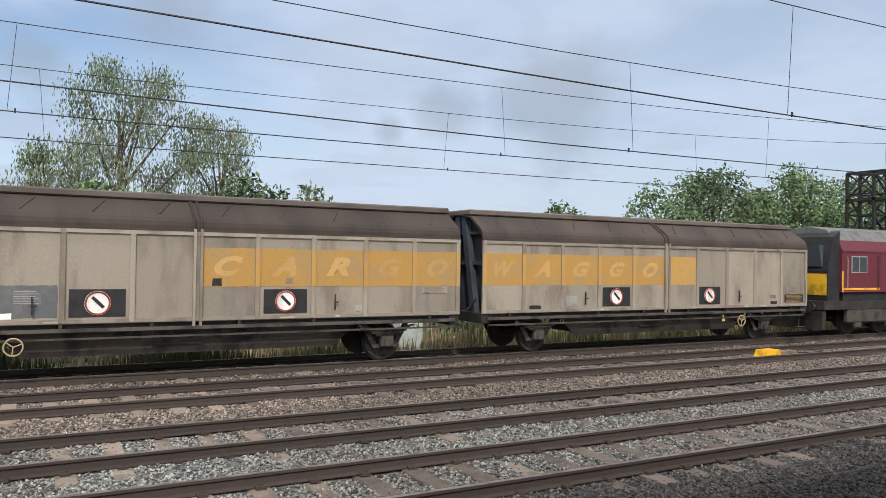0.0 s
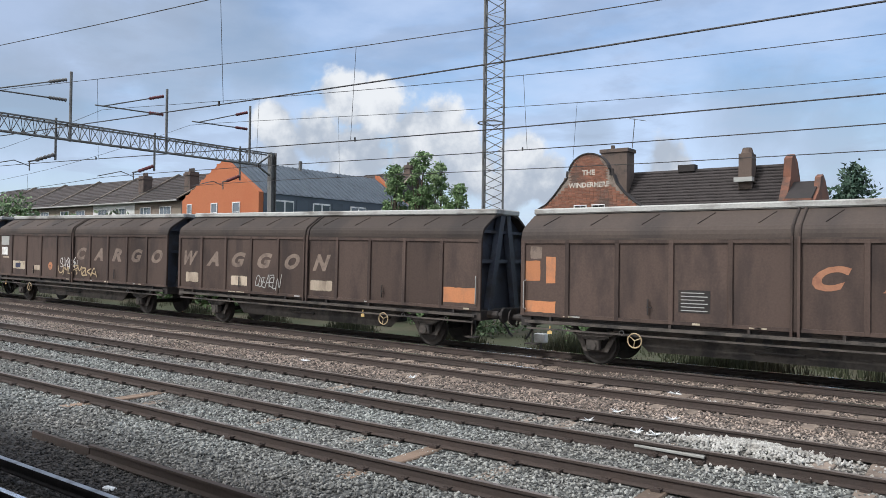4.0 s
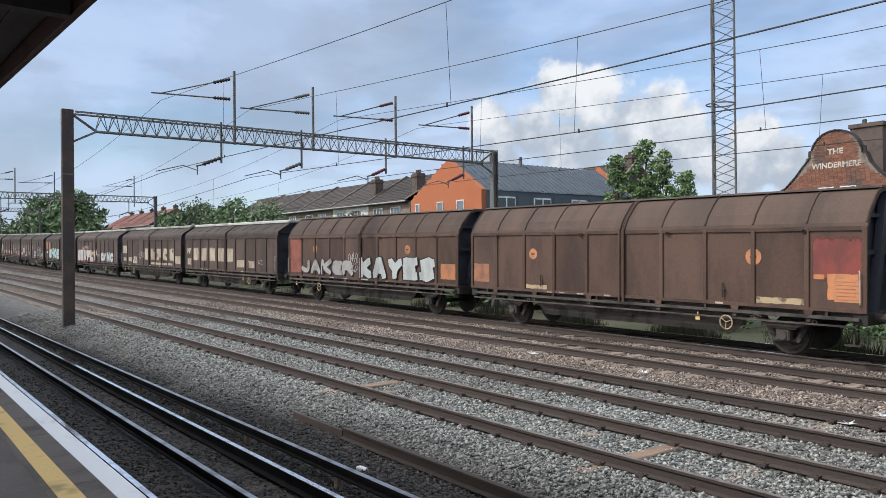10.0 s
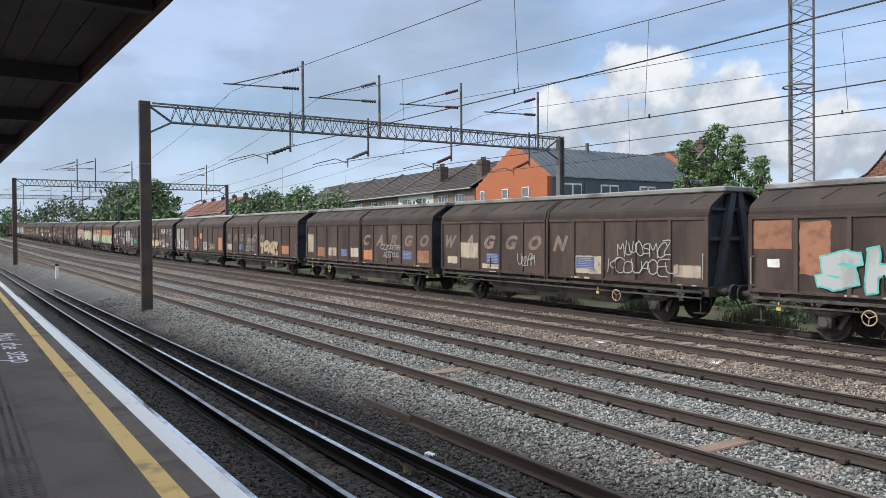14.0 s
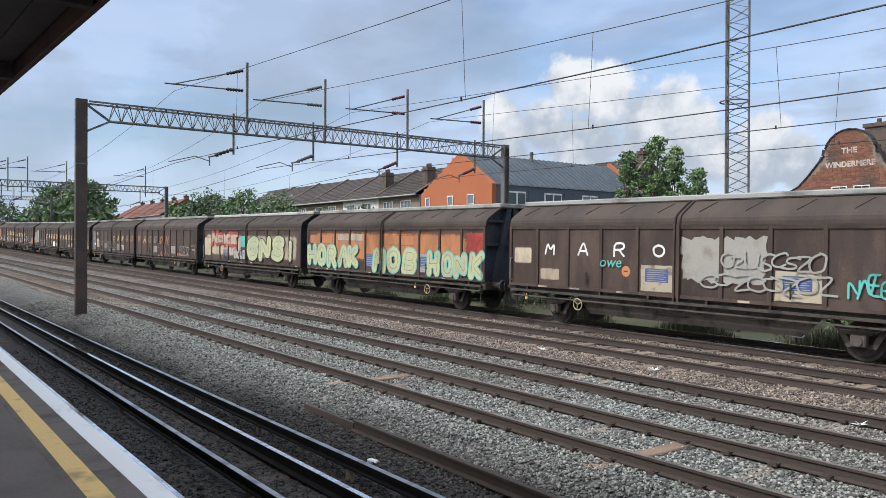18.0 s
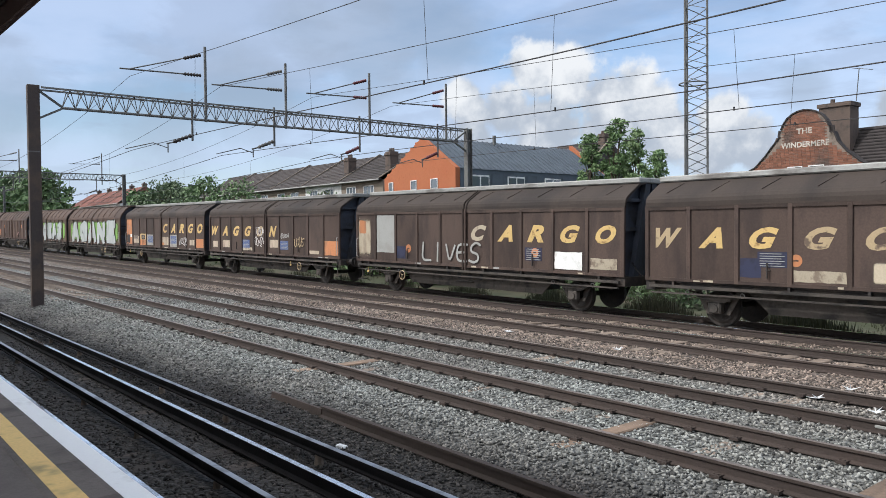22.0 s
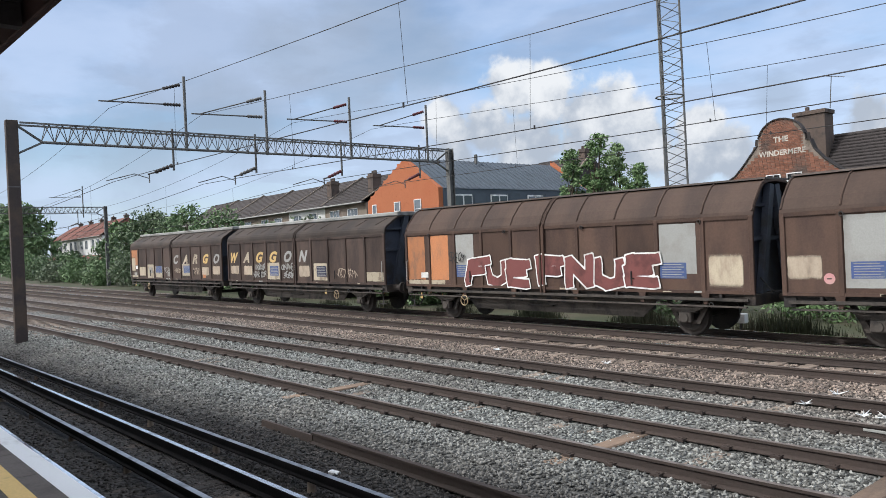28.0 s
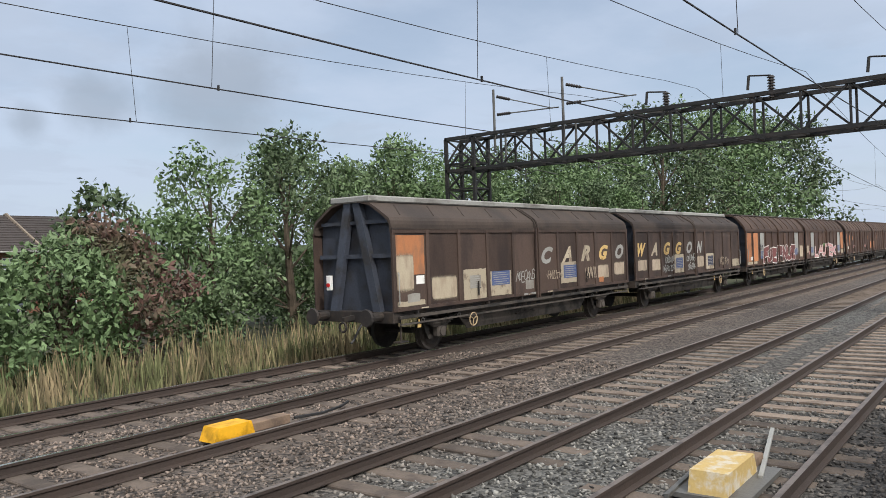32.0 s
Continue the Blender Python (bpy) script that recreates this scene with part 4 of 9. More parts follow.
def lattice_box(bm, p, q, w, h, n_, t=0.075):
    p, q = Vector(p), Vector(q)
    d = (q - p).normalized()
    u = Vector((1, 0, 0))
    v = d.cross(u).normalized()
    cs = [u * (sx * w / 2) + v * (sy * h / 2) for sx, sy in ((-1, -1), (1, -1), (1, 1), (-1, 1))]
    for c in cs:
        bar(bm, p + c, q + c, 0.14, 0.14)
    for k in range(4):
        c0, c1 = cs[k], cs[(k + 1) % 4]
        for i in range(n_):
            a, b = p.lerp(q, i / n_), p.lerp(q, (i + 1) / n_)
            if i % 2:
                bar(bm, a + c0, b + c1, t, t)
            else:
                bar(bm, a + c1, b + c0, t, t)
            bar(bm, a + c0, a + c1, t, t)
    return bm


part("column", lattice_box(bmesh.new(), (0, 25.42, -0.5), (0, 25.42, 7.5), 1.15, 1.5, 7), BLACKST, g)
part("column", lattice_box(bmesh.new(), (0, -3.0, -0.5), (0, -3.0, 7.5), 1.15, 0.8, 8), BLACKST, g)
part("beam", lattice_box(bmesh.new(), (0, 26.2, 6.78), (0, -3.6, 6.78), 1.15, 1.45, 20), BLACKST, g)
for y, zt in ((23.9, 9.5), (20.5, 9.5)):
    cantilever(g, y, zt, DARKINS)
for y in (16.2, 12.4, 8.6):
    part("post_insulator", stack(bmesh.new(), (0.2, y, 7.45), (0.2, y, 8.25), 0.14, 8), DARKINS, g)
    hook = tubed((0.2, y, 8.25), (0.2, y + 0.75, 8.35), 0.03, 6)
    tube(hook, (0.2, y + 0.75, 8.35), (0.2, y + 0.8, 7.85), 0.05, 6)
    part("hanger", hook, BLACKST, g)

# ---- the goods train ----
HALF, WB = 6.45, 4.53            # half a body's length, axle from the middle
PITCH = 27.707                    # from one pair of vans to the next
PANEL = 2 * HALF / 10
OFFSETS = [0.14, 38.21, 76.37, 114.59, 152.68, 190.76, 229.13, 267.93, 306.16, 344.29, 382.25, 420.5, 458.64, 496.93, 535.40, 573.18, 610.05]

SMOOTH = [(-1.27, 3.02), (-1.266, 3.13), (-1.245, 3.22), (-1.19, 3.30), (-1.10, 3.365), (-0.85, 3.53), (-0.62, 3.67), (0, 3.80)]
RIBBED = [(-1.27, 2.98), (-1.25, 3.06), (-1.12, 3.30), (-0.86, 3.60), (-0.70, 3.74), (-0.5, 3.81), (0, 3.84)]


def both(half):
    return half + [(-a, b) for a, b in half[-2::-1]]


def wheelset(parent, x):
    bm = tubed((0, -0.9, 0), (0, 0.9, 0), 0.075, 8)
    for s in (-1, 1):
        y = s * 0.7525
        tube(bm, (0, y - 0.06, 0), (0, y + 0.06, 0), 0.46, 24)
        tube(bm, (0, y - s * 0.065 - 0.014, 0), (0, y - s * 0.065 + 0.014, 0), 0.488, 24)
        tube(bm, (0, y + s * 0.06, 0), (0, y + s * 0.085, 0), 0.40, 20, 0.34)
        tube(bm, (0, y + s * 0.085, 0), (0, y + s * 0.13, 0), 0.14, 12)
        for k in range(3):
            a = k * math.tau / 3
            tube(bm, (0.25 * math.cos(a), y + s * 0.08, 0.25 * math.sin(a)), (0.25 * math.cos(a), y + s * 0.093, 0.25 * math.sin(a)), 0.05, 6)
    return part("wheelset", bm, WHEEL, parent, "steel wheels on an axle", at=pose(x, 0, 0.488))


def van(style, paint, end):
    """One of a close-coupled pair of sliding wall vans; end: which way its buffers point."""
    v = thing("goods_van", "", "wagon")
    half = RIBBED if style == "ribbed" else SMOOTH
    eave = half[0][1]
    top = ROOFR if style == "ribbed" else ROOFB
    part("body", boxed(-HALF + 0.28, HALF - 0.28, -1.22, 1.27, 1.10, eave), UNDER if paint is not CREAM else paint, v)
    part("roof", prism(both(half) + [(-a * 0.96, b - 0.055) for a, b in both(half)], -HALF, HALF), top, v, "grimy curved brown roof")
    if style == "ribbed":
        for i in range(11):
            x = -HALF + 0.03 + i * (2 * HALF - 0.06) / 10
            part("roof_rib", sweep(bmesh.new(), [(x, a0 - 0.008, b0 + 0.008) for a0, b0 in half[1:6]], 0.024, 6), top, v)
        part("roof_walk", boxed(-HALF, HALF, -0.60, 0.60, 3.825, 3.87), CAPD, v)
    else:
        for i in range(10):
            x = -HALF + PANEL * (i + 0.5)
            part("roof_bead", barred((x - 0.12, -1.10, 3.372), (x + 0.14, -0.70, 3.628), 0.028, 0.022), top, v)
        part("ridge_strip", boxed(-HALF - 0.02, HALF + 0.02, -0.64, 0.64, 3.69, 3.845, bevel=0.03), CAPM if paint is not CREAM else CAPD, v, "pale weathered ridge strip" if paint is not CREAM else "dark ridge strip")
        part("gutter", barred((-HALF, -1.285, 3.03), (HALF, -1.285, 3.03), 0.035, 0.04), top, v)
    # far wall in one, near wall panel by panel
    part("far_wall", boxed(-HALF, HALF, 1.27, 1.30, 1.12, eave), paint, v)
    pm = bpy.data.meshes.new("wall_panel")
    b = bmesh.new()
    box(b, -PANEL / 2 + 0.05, PANEL / 2 - 0.05, -1.262, -1.228, 1.19, eave - 0.08)
    b.to_mesh(pm)
    b.free()
    pm.materials.append(paint)
    sm = bpy.data.meshes.new("wall_stile")
    b = boxed(-0.056, 0.056, -1.304, -1.23, 1.12, eave - 0.01, bevel=0.010)
    b.to_mesh(sm)
    b.free()
    sm.materials.append(paint)
    for i in range(10):
        part("wall_panel", pm, None, v, at=pose(-HALF + PANEL * (i + 0.5), 0, 0))
    for i in range(11):
        x = -HALF + PANEL * i
        part("wall_stile", sm, None, v, at=pose(min(max(x, -HALF + 0.057), HALF - 0.057), 0, 0))
    part("bottom_rail", boxed(-HALF, HALF, -1.300, -1.23, 1.12, 1.20), paint, v)
    part("top_rail", boxed(-HALF, HALF, -1.298, -1.23, eave - 0.09, eave - 0.002), paint, v)
    part("running_board", boxed(-HALF + 0.2, HALF - 0.2, -1.335, -1.25, 0.80, 0.835), TRUSS, v, "dusty running board")
    for dx in (-0.07, 0.07):
        part("door_post", barred((dx, -1.315, 1.02), (dx, -1.315, eave + 0.05), 0.055, 0.05), paint, v, "raised door post")
    for dx in (-0.07, 0.07):
        part("roof_hoop", sweep(bmesh.new(), [(dx, a0 - 0.015, b0 + 0.012) for a0, b0 in half[:-1]], 0.03, 6), top, v)
    for x in (-3.1, 3.1):
        lat = barred((x, -1.325, 1.30), (x, -1.325, 1.66), 0.03, 0.03)
        tube(lat, (x - 0.03, -1.33, 1.48), (x + 0.09, -1.33, 1.48), 0.014, 5)
        part("door_latch", lat, UNDER, v)
    if style == "ribbed":
        for x in (-5.2, -3.4, -1.2, 1.2, 3.4, 5.2):
            part("side_bracket", prism([(x - 0.11, 1.12), (x + 0.11, 1.12), (x + 0.045, 0.86), (x - 0.045, 0.86)], -1.30, -1.27, "y"), paint, v)
        for x in (-5.1, -1.5, 1.5, 5.1):
            part("lifting_eye", ring(bmesh.new(), (x, -1.325, eave - 0.10), 0.045, 0.016, "y", 10), UNDER, v)
    # ends: bulkhead set back, upright struts and beams
    for s in (-1, 1):
        x = s * (HALF - 0.28)
        part("bulkhead", prism([(-1.25, 1.1), (1.25, 1.1), *[(a * 0.955, b - 0.06) for a, b in both(half)[::-1]]], x, x + s * 0.02), ENDM, v, "blue-black end wall")
        for t in (-1, 1):
            part("end_strut", barred((x + s * 0.15, t * 0.13, 3.72), (x + s * 0.15, t * 0.72, 1.05), 0.16, 0.22), ENDM, v)
        part("end_beam", barred((x + s * 0.09, -1.2, 2.42), (x + s * 0.09, 1.2, 2.42), 0.12, 0.10), ENDM, v)
        part("end_beam", barred((x + s * 0.09, -1.12, 3.22), (x + s * 0.09, 1.12, 3.22), 0.12, 0.08), ENDM, v)
        part("headstock", boxed(min(x, x + s * 0.28), max(x, x + s * 0.28), -1.25, 1.25, 0.86, 1.12, bevel=0.01), UNDER, v)
    # underframe
    for s in (-1, 1):
        c, q, w = s * 1.17, 0.012, 0.06
        sole = prism([(c - w, 0.93), (c + w, 0.93), (c + w, 0.95), (c + q, 0.95), (c + q, 1.075), (c + w, 1.075), (c + w, 1.10), (c - w, 1.10), (c - w, 1.075), (c - q, 1.075), (c - q, 0.95), (c - w, 0.95)], -HALF + 0.05, HALF - 0.05)
        part("sole_bar", sole, UNDER, v)
    part("side_rail", barred((-HALF + 0.15, -1.31, 0.985), (HALF - 0.15, -1.31, 0.985), 0.06, 0.07), TRUSS, v, "dusty running rail")
    for x in (-5.6, -2.6, -0.9, 0.9, 2.6, 5.6):
        part("rail_bracket", boxed(x - 0.03, x + 0.03, -1.30, -1.15, 0.95, 1.11), UNDER, v)
    tr = prism([(-3.75, 0.93), (-3.2, 0.43), (3.2, 0.43), (3.75, 0.93)], -0.99, -0.965, "y")
    part("truss_plate", tr, TRUSS, v, "dusty deep side plate")
    # black discs on the solid plate stand for the darkness of its holes
    for k in range(4):
        x = -1.15 + k * 0.55
        part("lightening_hole", tubed((x, -0.999, 0.82), (x, -0.991, 0.82), 0.105, 14), BLACKP, v)
    part("step_bar", boxed(-0.85, 0.15, -1.06, -0.995, 0.60, 0.64), UNDER, v)
    part("brake_gear", boxed(-2.9, 2.6, -0.6, 0.6, 0.46, 0.80, bevel=0.05), BLACKP, v)
    part("air_tank", tubed((-1.2, 0.1, 0.62), (1.0, 0.1, 0.62), 0.2, 12), BLACKP, v)
    # running gear
    for x in (-WB, WB):
        wheelset(v, x)
        for s in (-1, 1):
            gd = prism([(x - 0.66, 0.95), (x - 0.31, 0.33), (x + 0.31, 0.33), (x + 0.66, 0.95), (x + 0.50, 0.95), (x + 0.22, 0.41), (x - 0.22, 0.41), (x - 0.50, 0.95)], s * 0.965 - 0.012, s * 0.965 + 0.012, "y")
            part("axle_guard", gd, TRUSS if s < 0 else UNDER, v)
            bx = boxed(x - 0.17, x + 0.17, s * 1.08 - 0.09, s * 1.08 + 0.09, 0.36, 0.64, bevel=0.03)
            tube(bx, (x, s * 1.17, 0.49), (x, s * 1.20, 0.49), 0.11, 10)
            part("axle_box", bx, TRUSS, v)
            sp = bmesh.new()
            for k in range(5):
                w = 0.74 - k * 0.11
                for a, b2 in ((-w, 0.0), (0.0, w)):
                    za, zb = 0.74 - k * 0.028 + (abs(a) / 0.74) ** 2 * 0.14, 0.74 - k * 0.028 + (abs(b2) / 0.74) ** 2 * 0.14
                    bar(sp, (x + a, s * 1.08, za), (x + b2, s * 1.08, zb), 0.10, 0.030)
            part("leaf_spring", sp, TRUSS if s < 0 else UNDER, v)
            if s < 0:
                for t in (-1, 1):
                    part("shackle_ring", ring(bmesh.new(), (x + t * 0.74, -1.16, 0.84), 0.055, 0.013, "y", 10), GREYW, v, "pale shackle ring")
    xb = -3.4 if end < 0 else 3.2
    hw = ring(bmesh.new(), (xb, -1.33, 0.70), 0.165, 0.017, "y", 22)
    for k in range(3):
        a = k * math.tau / 3 + 0.4
        tube(hw, (xb, -1.33, 0.70), (xb + 0.165 * math.cos(a), -1.33, 0.70 + 0.165 * math.sin(a)), 0.012, 5)
    part("brake_wheel", hw, SANDG, v, "pale yellow hand brake wheel")
    part("brake_shaft", tubed((xb, -1.33, 0.70), (xb, -0.96, 0.70), 0.02, 6), UNDER, v)
    lever = barred((end * 4.0 - 1.6, -1.30, 0.90), (end * 4.0 - 1.6, -1.30, 0.74), 0.03, 0.03)
    box(lever, end * 4.0 - 1.66, end * 4.0 - 1.54, -1.32, -1.30, 0.70, 0.78)
    part("change_over_lever", lever, YELLOW, v, "yellow lever plate")
    # coupling gear
    xe = end * HALF
    for t in (-1, 1):
        bf = tubed((xe - end * 0.05, t * 0.87, 1.02), (xe + end * 0.33, t * 0.87, 1.02), 0.10, 10)
        tube(bf, (xe + end * 0.28, t * 0.87, 1.02), (xe + end * 0.47, t * 0.87, 1.02), 0.075, 10)
        tube(bf, (xe + end * 0.47, t * 0.87, 1.02), (xe + end * 0.52, t * 0.87, 1.02), 0.21, 14, 0.19)
        part("buffer", bf, UNDER, v)
    hk = barred((xe, 0, 0.98), (xe + end * 0.35, 0, 0.95), 0.09, 0.11)
    ring(hk, (xe + end * 0.36, 0, 0.78), 0.11, 0.028, "x", 10)
    part("draw_hook", hk, UNDER, v)
    hose = polyline(bmesh.new(), [(xe, -0.35, 0.9), (xe + end * 0.2, -0.34, 0.72), (xe + end * 0.33, -0.32, 0.5), (xe + end * 0.42, -0.3, 0.42)], 0.028, 6)
    part("brake_hose", hose, BLACKP, v)
    rl = polyline(bmesh.new(), [(xe - end * 0.16, -1.30, 1.28), (xe - end * 0.12, -1.36, 1.32), (xe - end * 0.12, -1.36, 1.98), (xe - end * 0.16, -1.30, 2.02)], 0.014, 6)
    part("grab_rail", rl, GREYW, v, "pale grab rail")
    st = barred((xe - end * 0.3, -1.2, 0.9), (xe - end * 0.3, -1.2, 0.42), 0.04, 0.02)
    box(st, xe - end * 0.3 - 0.17, xe - end * 0.3 + 0.17, -1.30, -1.1, 0.40, 0.43)
    part("foot_step", st, UNDER, v)
    xm = -end * HALF
    db = tubed((xm + end * 0.1, 0, 0.98), (xm - end * 0.24, 0, 0.98), 0.09, 8)
    part("draw_bar", db, UNDER, v)
    part("cable", polyline(bmesh.new(), [(xm + end * 0.1, -0.8, 1.5), (xm - end * 0.08, -0.82, 1.3), (xm - end * 0.22, -0.8, 1.15)], 0.02, 5), BLACKP, v)
    return v


# what is painted on the near walls: panels count 0 to 10 from the rear end
TRAIN = []


def W(label, style="smooth", paint="brown"):
    return dict(style=style, label=label, paint=paint, marks=[])


def put(d, *mark):
    d["marks"].append(mark)


def word(d, text, u, du, z, h, *cols):
    """Big single letters, one to a wall panel."""
    if 0.95 < du < 1.02:
        u, du = int(u) + 0.5, 1.0
    for i, c in enumerate(text):
        if c != " ":
            put(d, "L", c, u + i * du, z, h, cols[i % len(cols)])

lead = W("cream sliding wall van with a faded yellow band", "smooth", "cream")
put(lead, "P", 0.02, 4.95, 1.84, 2.68, BAND)
put(lead, "P", 5.05, 5.97, 1.84, 2.68, BAND)
for i in (0, 1, 2, 3, 4):
    put(lead, "F", i, 1.84, 2.68, BAND)
word(lead, "WAGGON", 0.5, 1, 2.12, 0.52, BANDL)
put(lead, "S", 3.5, 1.24, 1.02, 0.54)
put(lead, "S", 6.42, 1.24, 0.92, 0.54)
put(lead, "B", 9.5, 1.25, 0.95, 0.26, BLACKP, BANDL)
put(lead, "B", 9.45, 1.56, 0.6, 0.20, CREAM, GHOST)
put(lead, "P", 2.1, 2.4, 1.24, 1.55, GREYG, 0.03)
put(lead, "P", 1.15, 1.45, 1.20, 1.30, BLACKP)
put(lead, "P", 8.6, 8.85, 1.20, 1.30, BLACKP)
put(lead, "P", 8.55, 8.8, 1.38, 1.5, GHOST, 0.04)
trail = W("cream sliding wall van with grey data panels and yellow band", "smooth", "cream")
put(trail, "P", 0.15, 0.95, 1.92, 2.88, GREYG)
put(trail, "P", 1.15, 1.85, 1.25, 1.80, DATAG)
put(trail, "P", 2.06, 2.94, 1.24, 1.88, DATAG)
put(trail, "B", 2.52, 1.50, 0.52, 0.30, DATAG, GREYW)
put(trail, "P", 2.05, 2.32, 1.22, 1.34, WHITE)
put(trail, "S", 3.5, 1.24, 1.05, 0.56)
put(trail, "P", 5.05, 9.96, 1.84, 2.68, BAND)
for i in (6, 7, 8, 9, 10):
    put(trail, "F", i, 1.84, 2.68, BAND)
word(trail, "CARGO", 5.55, 1, 2.12, 0.54, BANDL)
put(trail, "S", 6.5, 1.24, 1.0, 0.54)
put(trail, "P", 5.24, 5.40, 1.86, 2.02, UNDER)
put(trail, "P", 6.5, 6.62, 1.9, 2.02, GHOST)
put(trail, "P", 7.8, 7.95, 1.24, 1.4, GREYG)
put(trail, "B", 9.45, 1.66, 0.7, 0.16, CREAM, GHOST)
put(trail, "T", 0.2, 0.9, 2.5, 2.75, WHITE, 0.015)
TRAIN.append((lead, trail))
lead = W("brown van with large white sprayed scrawl and pink lettering")
word(lead, "WAGGON", 0.5, 0.98, 2.02, 0.62, GHOST, GHOST, SANDG, SANDG, SANDG, GHOST)
put(lead, "T", 0.3, 3.3, 1.4, 2.4, GREYW, 0.12)
put(lead, "T", 0.35, 2, 1.32, 2.25, WHITE, 0.1)
put(lead, "T", 1.9, 3.7, 1.35, 2.5, WHITE, 0.09)
put(lead, "T", 0.5, 3.2, 1.4, 2.1, SILVER, 0.05)
put(lead, "P", 3.3, 4.2, 1.3, 1.5, SILVER, 0.1)
put(lead, "T", 2.4, 3.9, 1.25, 1.45, WHITE, 0.03)
put(lead, "T", 4.7, 4.95, 1.3, 1.9, WHITE, 0.022)
put(lead, "T", 5.05, 5.3, 1.3, 1.9, WHITE, 0.022)
put(lead, "G", "PHILLY", 6.9, 9, 1.24, 1.96, GREYW, REDG)
put(lead, "J", "-1", 9.1, 9.6, 1.45, 1.75, REDG)
put(lead, "O", 6.62, 1.5, 0.16, ORANGE)
put(lead, "J", "*", 6.2, 6.42, 1.42, 1.62, WHITE)
put(lead, "J", "*", 8.95, 9.15, 1.45, 1.62, PINKG)
put(lead, "T", 5.2, 5.6, 1.4, 2.5, GREYW, 0.03)
trail = W("brown van with turquoise sprayed letters and orange spots")
put(trail, "P", 0.25, 1, 2.25, 2.8, CREAMP)
put(trail, "P", 0.3, 0.95, 1.4, 1.9, SMEAR)
word(trail, "TOYOG", 1.45, 0.785, 2.36, 0.46, TEALG)
word(trail, "CARGO", 5.4, 0.98, 2.02, 0.62, SANDG)
put(trail, "P", 0.1, 1.5, 1.2, 1.42, SMEAR)
put(trail, "O", 5.4, 1.62, 0.16, ORANGE)
put(trail, "O", 3.2, 1.6, 0.1, ORANGE)
put(trail, "T", 5.4, 6.6, 2, 2.3, WHITE, 0.03)
put(trail, "T", 6.4, 7.4, 1.5, 1.7, WHITE, 0.03)
put(trail, "T", 7.6, 8.6, 1.5, 1.7, WHITE, 0.03)
put(trail, "T", 3.2, 4.2, 2, 2.2, WHITE, 0.025)
put(trail, "T", 0.3, 1.6, 1.2, 1.6, GREYW, 0.03)
put(trail, "P", 1.9, 2.9, 1.5, 2.1, SMEAR, 0.05)
TRAIN.append((lead, trail))
lead = W("brown van covered in white outline tags")
word(lead, "WAGGON", 0.5, 0.98, 2.05, 0.60, SMEAR, OLDGOLD, OLDGOLD, HAZEY, SMEAR, GHOST)
put(lead, "G", "CMS", 0.10, 0.86, 1.32, 1.92, BROWN, WHITE, 0.40)
put(lead, "J", "O", 0.28, 0.62, 1.96, 2.08, WHITE)
put(lead, "J", "OT", 1.14, 1.66, 1.84, 2.10, WHITE)
put(lead, "J", "CREW!", 1.06, 1.92, 1.44, 1.78, WHITE)
put(lead, "P", 1.55, 1.85, 1.26, 1.55, SMEAR)
put(lead, "G", "CMS", 2.05, 2.95, 1.26, 1.90, BROWN, WHITE, 0.40)
put(lead, "J", "O", 2.3, 2.68, 1.95, 2.07, WHITE)
put(lead, "P", 2.62, 2.78, 2.55, 2.85, GREYW, 0.05)
put(lead, "P", 0.35, 0.8, 2.45, 2.7, SMEAR, 0.05)
put(lead, "P", 3.06, 3.94, 1.22, 1.84, CREAMP)
put(lead, "B", 3.5, 1.36, 0.82, 0.38, BLUE, NAVY)
put(lead, "J", "O", 3.35, 3.6, 1.42, 1.78, NAVY)
put(lead, "J", "CREW", 4.2, 4.95, 1.40, 1.85, WHITE)
put(lead, "J", "CMS", 6, 6.6, 1.5, 1.8, WHITE)
put(lead, "T", 6.6, 7.3, 1.45, 1.85, WHITE)
put(lead, "J", "CMS", 7.5, 8.4, 1.45, 1.75, WHITE)
put(lead, "P", 5.4, 6.2, 1.35, 1.8, SMEAR)
put(lead, "P", 8.4, 9.4, 1.25, 1.62, SMEAR)
put(lead, "B", 6, 1.35, 0.62, 0.3, GREYG)
trail = W("brown van with cream squares and large white lettering")
put(trail, "P", 0.08, 0.92, 1.75, 2.90, SMEAR)
put(trail, "P", 0.35, 0.7, 2.62, 2.85, GREYW)
put(trail, "P", 0.15, 0.85, 2.0, 2.55, HAZEY)
put(trail, "P", 0.62, 0.9, 1.68, 1.92, WHITE)
put(trail, "P", 1.06, 1.94, 2.22, 2.90, SMEAR)
put(trail, "P", 1.08, 1.92, 2.24, 2.62, CREAMP)
put(trail, "P", 1.08, 1.92, 1.28, 1.98, SMEAR)
put(trail, "B", 1.5, 1.36, 0.6, 0.14, GREYG)
put(trail, "P", 2.06, 2.94, 1.26, 1.92, HAZEY)
put(trail, "B", 2.5, 1.46, 0.42, 0.32, GREYG, UNDER)
put(trail, "P", 3.06, 3.94, 1.26, 1.80, GREYW)
put(trail, "B", 3.5, 1.36, 0.78, 0.38, BLUE, GREYW)
put(trail, "P", 2.2, 2.6, 1.20, 1.30, CREAMP)
put(trail, "P", 4.2, 4.5, 1.34, 1.58, SMEAR)
put(trail, "P", 4.7, 4.92, 1.20, 1.44, CREAMP)
word(trail, "CARGO", 5.4, 0.98, 2.08, 0.62, CREAMP, OLDGOLD, OLDGOLD, OLDGOLD, SMEAR)
put(trail, "P", 9.25, 9.5, 2.7, 2.88, GREYW, 0.06)
put(trail, "P", 9.1, 9.8, 1.95, 2.62, SMEAR, 0.05)
